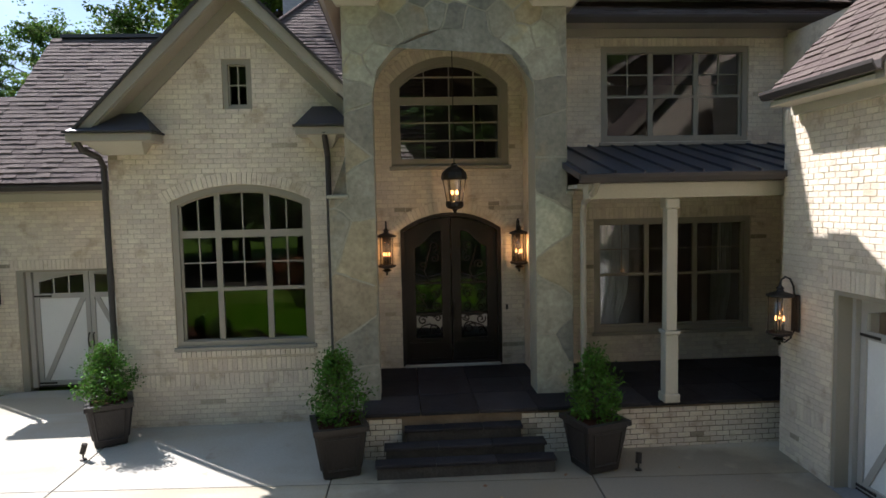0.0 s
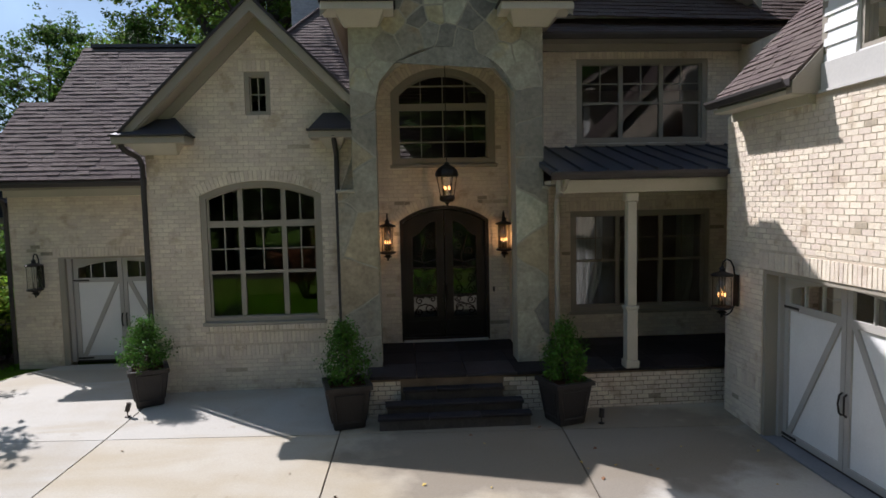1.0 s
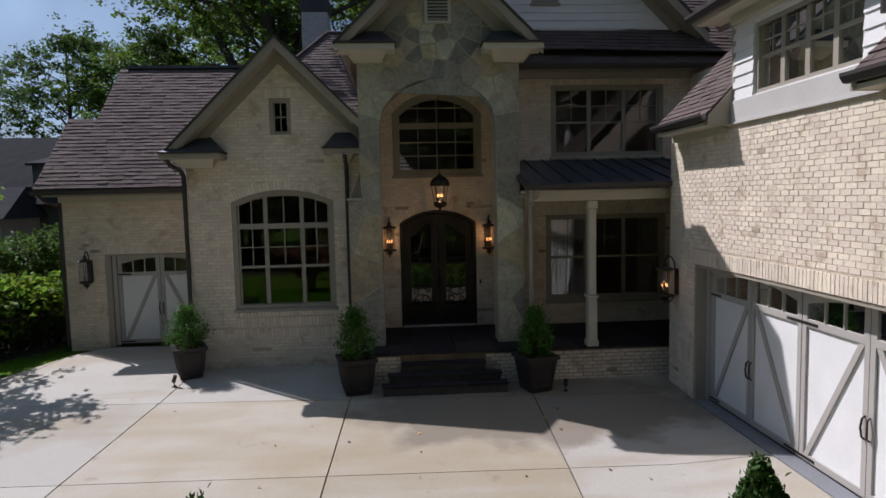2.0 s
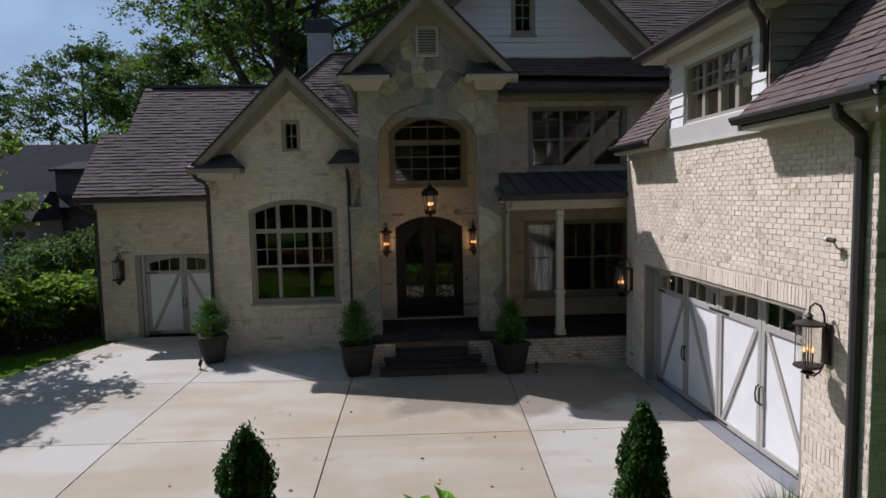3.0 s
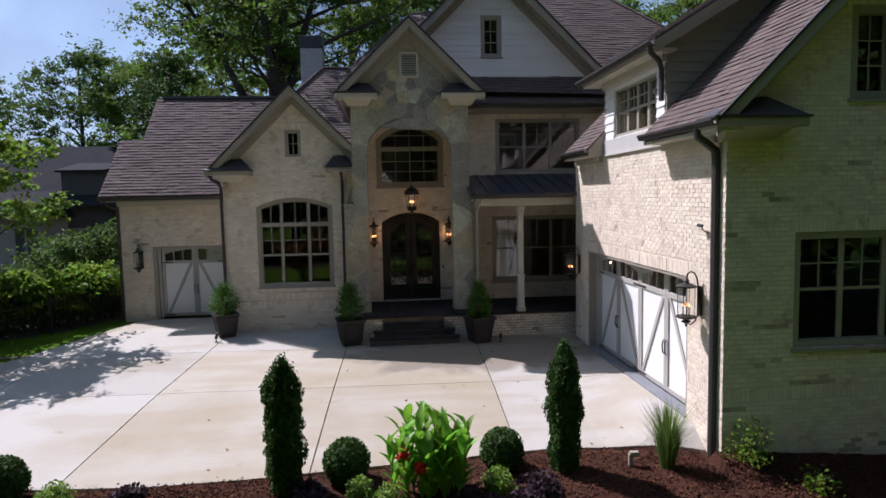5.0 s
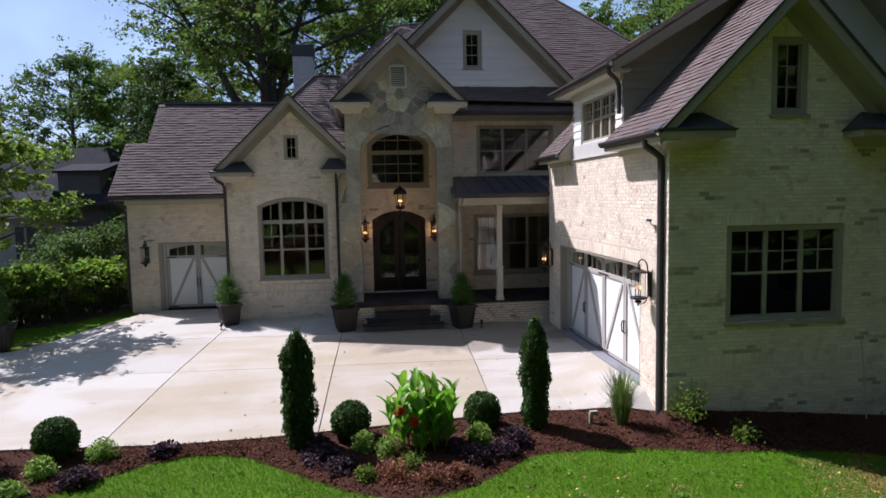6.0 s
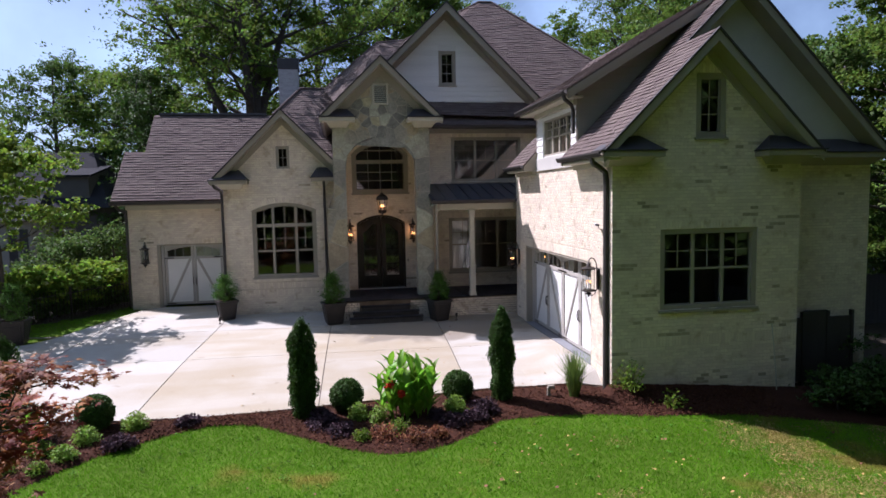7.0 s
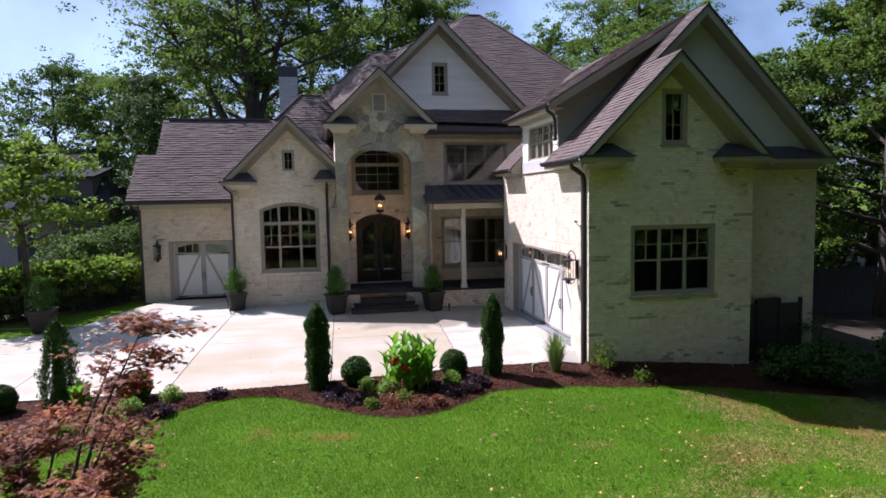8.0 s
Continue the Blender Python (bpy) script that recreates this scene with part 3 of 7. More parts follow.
def window(fc, op, casing, lights, label="", sill=0.0, parent=None, d=-0.10, bar=0.022, material=None):
    """A window in the wall face fc. lights: (u0, u1, v0, v1, columns, rows) of glass; those that reach the arch follow it."""
    mat = material or M_TRIM
    sh = Shape()
    fc.slab(sh, op.loop(0.0), [op.loop(casing)], d - 0.06, -0.025)

    def crown(u):
        return op.top(u, -casing - 0.03)

    def cell(u0, u1, v0, v1):
        if not op.rise or v1 < min(crown(u0), crown(u1)):
            return [(u0, v0), (u1, v0), (u1, v1), (u0, v1)]
        n = 6
        return [(u0, v0), (u1, v0)] + [(u1 + (u0 - u1) * i / n, max(v0 + 0.01, min(v1, crown(u1 + (u0 - u1) * i / n)))) for i in range(n + 1)]
    fc.slab(sh, op.loop(casing), [cell(*q[:4]) for q in lights], d - 0.04, d + 0.02)
    w = part("window", sh, mat, parent or house, label)
    for u0, u1, v0, v1, nc, nr in lights:
        for i in range(1, nc):
            u = u0 + (u1 - u0) * i / nc
            part("muntin", fc.box(Shape(), u - bar / 2, u + bar / 2, v0 - 0.01, min(v1, crown(u)) + 0.01, d - 0.015, d + 0.008), mat, w)
        for j in range(1, nr):
            v = v0 + (v1 - v0) * j / nr
            part("muntin", fc.box(Shape(), u0 - 0.01, u1 + 0.01, v - bar / 2, v + bar / 2, d - 0.014, d + 0.006), mat, w)
        for i in range(nc):
            for j in range(nr):
                a0, a1 = u0 + (u1 - u0) * i / nc, u0 + (u1 - u0) * (i + 1) / nc
                b0, b1 = v0 + (v1 - v0) * j / nr, v0 + (v1 - v0) * (j + 1) / nr
                lp = cell(a0, a1, b0, b1)
                if max(q[1] for q in lp) - b0 < 0.05:
                    continue
                tilt = random.uniform(-0.0015, 0.0015)
                g = Shape().add([fc.p(u, v, d - 0.012 + tilt * (u - a0) / max(0.1, a1 - a0)) for u, v in lp], [tuple(range(len(lp)))])
                part("pane", g, M_GLASS, w, fix=False)
    if sill:
        s = Shape()
        fc.box(s, op.u0 - 0.04, op.u1 + 0.04, op.v0 - sill, op.v0 + 0.012, -0.12, 0.05)
        part("sill", s, M_TRIM if not material else mat, w, bevel=0.008)
    return w


def sashes(u0, u1, v0, v1, count, gap=0.09, meet=0.46, cols=2, rows=2, wide=None):
    """Double-hung units side by side: a divided upper light over a clear lower one."""
    total = u1 - u0 - gap * (count - 1)
    share = wide or [1.0 / count] * count
    out, a = [], u0
    for s in share:
        w = total * s
        m = v0 + (v1 - v0) * meet
        out += [(a, a + w, v0, m - 0.025, 1, 1), (a, a + w, m + 0.025, v1, cols, rows)]
        a += w + gap
    return out


def roof_slab(quad, thick=0.20, name="roof", label=""):
    """A pitched roof board: dark covering over painted boarding; quad: four corners of its top, eave first."""
    q = [Vector(p) for p in quad]
    nrm = (q[1] - q[0]).cross(q[2] - q[1]).normalized()
    if nrm.z < 0:
        nrm = -nrm
    r = part(name, Shape().hull([p - nrm * 0.035 for p in q], q), M_SHINGLE, house, label)
    part("soffit", Shape().hull([p - nrm * (0.037 + thick) for p in q], [p - nrm * 0.037 for p in q]), M_TRIM, r)
    return r


SHINGLES = []


def shingled(roof, a, b, d, c, near=None, extra=()):
    """Notes a roof face for its shingles, laid at the end: a, b along the eave, c and d above b and a, extra: corners between b and c."""
    SHINGLES.append((roof, Vector(a), Vector(b), Vector(d), Vector(c), near, [Vector(p) for p in extra]))


def lay_shingles(roof, a, b, d, c, near, extra, exposure=0.145, tab=0.31):
    rnd = random.Random(int(abs(a.x * 100 + a.y * 37)))
    along = (b - a).normalized()
    nrm = (b - a).cross(d - a).normalized()
    if nrm.z < 0:
        nrm = -nrm
    up = nrm.cross(along).normalized()
    if up.z < 0:
        up = -up
    poly = [((p - a).dot(along), (p - a).dot(up)) for p in (a, b, *extra, c, d)]
    height = max(p[1] for p in poly)
    rest, single = Shape(), []
    for r in range(int(height / exposure)):
        s = r * exposure
        mid = s + exposure / 2
        xs = []
        for i in range(len(poly)):
            (u0, v0), (u1, v1) = poly[i], poly[(i + 1) % len(poly)]
            if (v0 - mid) * (v1 - mid) < 0:
                xs.append(u0 + (u1 - u0) * (mid - v0) / (v1 - v0))
        if len(xs) < 2:
            continue
        lo, hi = min(xs), max(xs)
        u = lo - rnd.uniform(0, tab)
        while u < hi:
            w = tab * rnd.choice((0.6, 0.8, 1.0, 1.0, 1.2))
            u0, u1 = max(lo, u + 0.003), min(hi, u + w - 0.003)
            u += w
            if u1 - u0 < 0.03:
                continue
            lift = rnd.choice((0.015, 0.020, 0.028))
            k = rnd.uniform(-0.008, 0.008)
            e = [a + along * x + up * y + nrm * h for x, y, h in
                 ((u0, s + k, lift), (u1, s + k, lift), (u1, s + exposure + 0.02, 0.003), (u0, s + exposure + 0.02, 0.003), (u0, s + k, -0.002), (u1, s + k, -0.002))]
            fs = [(0, 1, 2, 3), (4, 5, 1, 0), (4, 0, 3), (5, 2, 1)]
            if near is not None:
                single.append(((e[0] - near).length, e, fs))
            else:
                rest.add(e, fs)
    single.sort(key=lambda q: q[0])
    for i, (_, e, fs) in enumerate(single):
        if i < 120:
            part("shingle", Shape().add(e, fs), M_SHINGLE, roof, fix=False)
        else:
            rest.add(e, fs)
    part("shingles", rest, M_SHINGLE, roof, fix=False, kind="stuff")


def rake_frieze(xc, apex, slope, half, yw, drop=0.25, depth=0.26):
    """The board on the wall under a rake."""
    for sgn in (-1, 1):
        xe, ze = xc + sgn * half, apex - slope * half
        part("frieze_board", Shape().hull([(xe, yw - 0.045, ze - drop - depth), (xc, yw - 0.045, apex - drop - depth), (xc, yw - 0.045, apex - drop), (xe, yw - 0.045, ze - drop)],
                                          [(xe, yw + 0.02, ze - drop - depth), (xc, yw + 0.02, apex - drop - depth), (xc, yw + 0.02, apex - drop), (xe, yw + 0.02, ze - drop)]), M_TRIM, house)


def gable_roof(xc, apex, slope, half, y0, y1, fascia=0.24, left=True, right=True, z_end=None):
    """A gabled roof that runs along y, with boarded rakes at its front."""
    out = []
    for sgn, on in ((-1, left), (1, right)):
        if not on:
            continue
        xe, ze = xc + sgn * half, apex - slope * half
        quad = [(xe, y0, ze), (xe, y1, ze), (xc, y1, apex), (xc, y0, apex)]
        r = roof_slab(quad, 0.16)
        f = Shape().hull([(xe - sgn * 0.0, y0 - 0.035, ze - fascia), (xc, y0 - 0.035, apex - fascia - 0.03), (xc, y0 - 0.035, apex - 0.045), (xe, y0 - 0.035, ze - 0.045)],
                         [(xe, y0 - 0.002, ze - fascia), (xc, y0 - 0.002, apex - fascia - 0.03), (xc, y0 - 0.002, apex - 0.045), (xe, y0 - 0.002, ze - 0.045)])
        part("rake_board", f, M_TRIM, r)
        s = Shape().hull([(xe, y0 - 0.07, ze - 0.05), (xc, y0 - 0.07, apex - 0.05), (xc, y0 - 0.07, apex + 0.012), (xe, y0 - 0.07, ze + 0.012)],
                         [(xe, y0 + 0.02, ze - 0.05), (xc, y0 + 0.02, apex - 0.05), (xc, y0 + 0.02, apex + 0.012), (xe, y0 + 0.02, ze + 0.012)])
        part("drip_edge", s, M_GUTTER, r)
        out.append(r)
    return out


def eave_return(x0, x1, yf, yw, z, flip=False, stone=False, plain=False):
    """The boxed return at the foot of a gable: crown mould, fascia and a small hipped cap."""
    e = part("eave_return", Shape().box(x0, x1, yf, yw, z - 0.13, z), M_TRIM if not stone else M_CREAM, house, bevel=0.01)
    lip = Shape().box(x0 - 0.03, x1 + 0.03, yf - 0.03, yw, z, z + 0.03)
    part("drip_edge", lip, M_GUTTER, e)
    xm0, xm1 = (x0 + (x1 - x0) * 0.35, x1 - (x1 - x0) * 0.25) if not flip else (x0 + (x1 - x0) * 0.25, x1 - (x1 - x0) * 0.35)
    part("cap", Shape().hull([(x0, yf, z + 0.03), (x1, yf, z + 0.03), (x1, yw + 0.02, z + 0.03), (x0, yw + 0.02, z + 0.03)],
                             [(xm0, yw - 0.02, z + 0.38), (xm1, yw - 0.02, z + 0.38), (xm1, yw + 0.02, z + 0.38), (xm0, yw + 0.02, z + 0.38)]), M_DARKROOF, e, "dark hipped cap")
    i0, i1 = (x0 + 0.28, x1 - 0.22) if not flip else (x0 + 0.22, x1 - 0.28)
    part("crown_mould", Shape().hull([(i0 + 0.06, yw - 0.10, z - 0.30), (i1 - 0.06, yw - 0.10, z - 0.30), (i1 - 0.06, yw + 0.01, z - 0.30), (i0 + 0.06, yw + 0.01, z - 0.30)],
                                     [(i0 - 0.05, yf + 0.06, z - 0.13), (i1 + 0.05, yf + 0.06, z - 0.13), (i1 + 0.05, yw + 0.01, z - 0.13), (i0 - 0.05, yw + 0.01, z - 0.13)]), M_TRIM if plain else M_CREAM, e)
    return e


def downspout(points, r=0.045, material=None, label=""):
    return part("downspout", Shape().tube(points, r, 8), material or M_GUTTER, house, label, smooth=False)


def gutter(a, b, out):
    """A gutter along an eave from a to b; out: the way it faces."""
    a, b, o = Vector(a), Vector(b), Vector(out)
    prof = [(0.0, 0.0), (0.0, -0.11), (0.07, -0.11), (0.115, -0.04), (0.12, 0.0), (0.105, 0.0), (0.10, -0.035), (0.06, -0.095), (0.015, -0.095), (0.015, 0.0)]
    return part("gutter", Shape().hull([a + o * p + Vector((0, 0, q)) for p, q in prof], [b + o * p + Vector((0, 0, q)) for p, q in prof]), M_GUTTER, house)


def plain_wall(fc, outline, holes, thick=0.25, material=None, label="", name="wall"):
    sh = Shape()
    fc.slab(sh, outline, [h.loop(0.0) for h in holes], -thick, 0.0)
    return part(name, sh, material or M_MORTAR, house, label)


# -- left bay with its big arched window --
BAY = Face("S", 12.5)
bay_top = gable_top(-1.82, 7.21, 1.0)
BAY_WIN = Opening(-2.97, -0.74, 1.30, 3.70, 0.26)
BAY_SMALL = Opening(-2.06, -1.60, 5.14, 5.96)
bay = plain_wall(BAY, [(-3.9, -0.5), (0.1, -0.5), (0.1, bay_top(0.1)), (-1.82, bay_top(-1.82)), (-3.9, bay_top(-3.9))], [BAY_WIN, BAY_SMALL], label="cream painted brick gable wall")


def bay_span(v):
    if v < bay_top(-3.9):
        return (-3.9, 0.0)
    h = (7.21 - 0.27 - v) / 1.0
    return (-1.82 - h, -1.82 + h) if h > 0.05 else None


brickwork(bay, BAY, bay_span, -0.12, 6.9, [BAY_WIN, BAY_SMALL], [(-2.97, -0.74, 0.90, 1.11), (-3.9, 0.0, 0.66, 0.87)], near=(-1.2, 4.3), seed=3)
bay_lights = []
for a, b in ((-2.83, -2.30), (-2.21, -1.50), (-1.41, -0.88)):
    bay_lights += [(a, b, 1.42, 2.22, 1, 1), (a, b, 2.28, 3.10, 2, 2), (a, b, 3.22, 4.0, 2, 1)]
window(BAY, BAY_WIN, 0.10, bay_lights, "arched taupe triple window with divided upper lights", sill=0.05)
window(BAY, BAY_SMALL, 0.08, [(-1.96, -1.70, 5.25, 5.86, 2, 2)], "small square gable window", sill=0.0)
rowlock = Shape()
for i in range(28):
    u = -2.97 + i * 0.0797
    BAY.box(rowlock, u + 0.004, u + 0.074, 1.155, 1.245, -0.02, 0.055)
part("brick_sill", rowlock, M_BRICK, bay, kind="stuff")
side = Face("W", -3.9)
bayside = plain_wall(side, [(12.52, -0.5), (15.0, -0.5), (15.0, 5.0), (12.52, 5.0)], [], label="cream painted brick return wall")
brickwork(bayside, side, lambda v: (12.5, 14.9), -0.12, 4.6, near=None, seed=4)
gable_roof(-1.82, 7.21, 1.0, 2.42, 12.12, 17.2, right=False)
gable_roof(-1.82, 7.21, 1.0, 1.74, 12.12, 17.2, left=False)
rake_frieze(-1.82, 7.21, 1.0, 1.95, 12.5)
eave_return(-4.29, -3.02, 12.0, 12.52, 4.76)
eave_return(-0.86, 0.0, 12.0, 12.52, 4.82, flip=True)
downspout([(-4.15, 12.05, 4.64), (-4.12, 12.15, 4.52), (-3.99, 12.40, 4.42), (-3.95, 12.46, 4.28), (-3.945, 12.46, 0.15), (-3.96, 12.33, 0.06)], 0.05)
downspout([(-0.42, 12.02, 4.75), (-0.42, 12.2, 4.58), (-0.42, 12.43, 4.4), (-0.42, 12.43, 4.2), (-0.42, 12.43, 0.1)])

# -- left garage wing --
LG = Face("S", 14.9)
LG_OPEN = Opening(-6.85, -4.25, -0.5, 2.44)
lwall = plain_wall(LG, [(-7.83, -0.5), (-3.92, -0.5), (-3.92, 3.95), (-7.83, 3.95)], [Opening(-6.85, -4.25, -0.49, 2.44)], label="cream painted brick garage wall")
brickwork(lwall, LG, lambda v: (-7.83, -3.92), -0.12, 3.85, [LG_OPEN], near=(-6, 3.2), pick=150, seed=5)
plain_wall(Face("W", -7.83), [(14.93, -0.5), (17.2, -0.5), (17.2, 5.3), (16.3, 5.55), (14.93, 4.3)], [], material=M_BRICK, label="cream painted brick end wall")
plain_wall(Face("W", -7.2), [(16.3, -0.5), (21.6, -0.5), (21.6, 3.8), (18.1, 7.3), (16.3, 5.5)], [], material=M_BRICK, label="cream painted brick end wall")
lr = roof_slab([(-8.25, 14.42, 4.12), (2.5, 14.42, 4.12), (2.5, 16.42, 6.07), (-8.25, 16.42, 6.07)], label="dark brown asphalt shingle roof")
lr2 = roof_slab([(-7.50, 16.42, 6.07), (2.5, 16.42, 6.07), (2.5, 18.10, 7.75), (-7.50, 18.10, 7.75)])
shingled(lr, (-8.25, 14.42, 4.12), (1.5, 14.42, 4.12), (-8.25, 16.42, 6.07), (1.5, 16.42, 6.07), near=Vector((-4, 14, 4)))
shingled(lr2, (-7.50, 16.42, 6.07), (1.5, 16.42, 6.07), (-7.50, 18.10, 7.75), (1.5, 18.10, 7.75))
roof_slab([(-7.50, 21.8, 4.05), (-0.8, 21.8, 4.05), (-0.8, 18.10, 7.75), (-7.50, 18.10, 7.75)])
part("ridge_vent", Shape().hull([(-7.3, 18.0, 7.74), (-2.9, 18.0, 7.74), (-2.9, 18.2, 7.74), (-7.3, 18.2, 7.74)],
                                [(-7.3, 18.04, 7.83), (-2.9, 18.04, 7.83), (-2.9, 18.16, 7.83), (-7.3, 18.16, 7.83)]), M_GUTTER, lr2)
gutter((-8.27, 14.40, 4.08), (-3.95, 14.40, 4.08), (0, -1, 0))
part("frieze_board", Shape().box(-7.86, -3.92, 14.80, 14.9, 3.78, 3.96), M_CREAM, house)
part("soffit", Shape().box(-8.2, -3.92, 14.42, 14.9, 3.93, 3.97), M_TRIM, house)
downspout([(-8.1, 14.35, 4.0), (-8.05, 14.5, 3.85), (-7.9, 14.83, 3.70), (-7.87, 14.86, 3.5), (-7.87, 14.86, 0.1)])


def garage_door(fc, u0, u1, v0, v1, pairs, d=-0.42):
    """An overhead door that looks like pairs of carriage doors: arched lights above, braced white panels below."""
    door = part("garage_door", fc.box(Shape(), u0, u1, v0, v1 - 0.52, d - 0.05, d), M_DOORWHITE, house, "white and taupe carriage-style garage door with arched lights")
    jamb = Shape()
    for a, b in ((u0 - 0.02, u0 + 0.09), (u1 - 0.09, u1 + 0.02)):
        fc.box(jamb, a, b, v0, v1, d + 0.002, d + 0.10)
    fc.box(jamb, u0 + 0.09, u1 - 0.09, v1 - 0.035, v1, d + 0.002, d + 0.10)
    part("door_jamb", jamb, M_DOORFRAME, door)
    w = (u1 - u0 - 0.18) / pairs
    rail = v1 - 0.57
    for k in range(pairs):
        a, b = u0 + 0.09 + k * w, u0 + 0.09 + (k + 1) * w
        mid, half = (a + b) / 2, w / 2

        def crown(u, mid=mid, half=half):
            return v1 - 0.10 - 0.18 * ((u - mid) / half) ** 2
        for s in (0, 1):
            p0, p1 = (a + 0.01, mid - 0.006) if s == 0 else (mid + 0.006, b - 0.01)
            holes, panes = [], []
            g0, g1 = p0 + 0.09, p1 - 0.09
            cw = (g1 - g0) / 3
            for i in range(3):
                c0, c1 = g0 + i * cw + 0.012, g0 + (i + 1) * cw - 0.012
                lp = [(c0, rail + 0.10), (c1, rail + 0.10)] + [(c1 + (c0 - c1) * q / 4, crown(c1 + (c0 - c1) * q / 4)) for q in range(5)]
                holes.append(lp)
                panes.append(lp)
            tr = Shape()
            fc.slab(tr, [(p0, rail), (p1, rail), (p1, v1 - 0.035), (p0, v1 - 0.035)], holes, d + 0.002, d + 0.035)
            fc.box(tr, p0, p0 + 0.085, v0 + 0.02, rail, d + 0.002, d + 0.035)
            fc.box(tr, p1 - 0.085, p1, v0 + 0.02, rail, d + 0.002, d + 0.035)
            fc.box(tr, p0 + 0.085, p1 - 0.085, v0 + 0.02, v0 + 0.11, d + 0.002, d + 0.035)
            lo, hi = (p0 + 0.085, p1 - 0.085) if s == 0 else (p1 - 0.085, p0 + 0.085)
            t = 0.05 if s == 0 else -0.05
            brace = [(lo, v0 + 0.11), (lo + 2 * t, v0 + 0.11), (hi, rail), (hi - 2 * t, rail)]
            fc.slab(tr, brace, [], d + 0.002, d + 0.030)
            leaf = part("door_leaf", tr, M_DOORFRAME, door, "taupe framed and braced leaf")
            for lp in panes:
                part("pane", Shape().add([fc.p(u, v, d + 0.012) for u, v in lp], [tuple(range(len(lp)))]), M_GLASS, leaf, fix=False)
            for vv in (rail + 0.045, v0 + 0.065):
                st = Shape()
                e0 = p0 - 0.005 if s == 0 else p1 + 0.005
                e1 = e0 + (0.34 if s == 0 else -0.34)
                fc.box(st, e0, e1, vv - 0.018, vv + 0.018, d + 0.036, d + 0.046)
                part("strap_hinge", st, M_IRON, leaf, "black strap hinge")
            hu = mid - 0.045 if s == 0 else mid + 0.045
            hz = v0 + 0.92
            part("handle", Shape().tube([fc.p(hu, hz - 0.15, d + 0.035), fc.p(hu, hz - 0.12, d + 0.075), fc.p(hu + (-0.012 if s == 0 else 0.012), hz, d + 0.085),
                                         fc.p(hu, hz + 0.12, d + 0.075), fc.p(hu, hz + 0.15, d + 0.035)], 0.014, 6), M_IRON, leaf, "black pull handle")
    part("bottom_seal", fc.box(Shape(), u0, u1, v0 - 0.02, v0 + 0.02, d - 0.05, d + 0.04), M_IRON, door)
    return door


garage_door(LG, -6.72, -4.38, 0.06, 2.42, 1, d=-0.2)
part("lintel_board", LG.box(Shape(), -6.85, -4.25, 2.40, 2.44, -0.3, -0.01), M_TRIM, house)
part("jamb_board", LG.box(Shape(), -6.85, -6.72, -0.2, 2.40, -0.3, -0.01), M_TRIM, house)
part("jamb_board", LG.box(Shape(), -4.38, -4.25, -0.2, 2.40, -0.3, -0.01), M_TRIM, house)

# -- stone entry tower --
TOW = Face("S", 11.6)
tow_top = gable_top(1.62, 8.88, 0.98, 0.30)
ARCH_A, ARCH_C, ARCH_S, ARCH_R = 1.22, 1.58, 5.25, 0.92


def arch_loop(grow=0.0, foot=0.40):
    pts = [(ARCH_C - ARCH_A - grow, foot), (ARCH_C + ARCH_A + grow, foot)]
    for i in range(25):
        a = math.pi * i / 24
        pts.append((ARCH_C + (ARCH_A + grow) * math.cos(a), ARCH_S + (ARCH_R + grow) * math.sin(a)))
    return pts


TOW_OUT = [(-0.33, -0.5), (3.38, -0.5), (3.38, 3.68), (3.30, 3.70), (3.30, tow_top(3.30)), (1.62, tow_top(1.62)), (-0.07, tow_top(-0.07)), (-0.07, 3.72), (-0.33, 3.70)]
ts = Shape()
TOW.slab(ts, TOW_OUT, [arch_loop(0.0, 0.42)], -0.5, 0.0)
tower = part("wall", ts, M_STONE_MORTAR, house, "grey-green flagstone entry wall with a tall arch")
for x0, x1 in ((-0.07, 0.2), (2.98, 3.30)):
    t2 = Shape().box(x0, x1, 12.12, 14.1, -0.5, 6.9)
    part("wall", t2, M_BRICK, house, "brick side wall of the entry")
gable_roof(1.62, 8.88, 0.98, 2.10, 11.18, 17.5, fascia=0.26)
rake_frieze(1.62, 8.88, 0.98, 1.5, 11.575, 0.26, 0.36)
eave_return(-0.47, 0.72, 11.12, 11.62, 6.80, stone=True)
eave_return(2.50, 3.73, 11.12, 11.62, 6.80, flip=True, stone=True)
vent = part("gable_vent", TOW.box(Shape(), 1.37, 1.87, 7.30, 7.98, 0.002, 0.012), M_IRON, house, "cream louvred gable vent")
vf = Shape()
TOW.slab(vf, [(1.35, 7.28), (1.89, 7.28), (1.89, 8.0), (1.35, 8.0)], [[(1.41, 7.34), (1.83, 7.34), (1.83, 7.94), (1.41, 7.94)]], 0.012, 0.06)
part("vent_frame", vf, M_CREAM, vent)
for i in range(9):
    v = 7.36 + i * 0.066
    part("louvre", Shape().hull([TOW.p(1.41, v, 0.055), TOW.p(1.83, v, 0.055), TOW.p(1.83, v + 0.012, 0.055), TOW.p(1.41, v + 0.012, 0.055)],
                                [TOW.p(1.41, v + 0.04, 0.014), TOW.p(1.83, v + 0.04, 0.014), TOW.p(1.83, v + 0.052, 0.014), TOW.p(1.41, v + 0.052, 0.014)]), M_CREAM, vent)

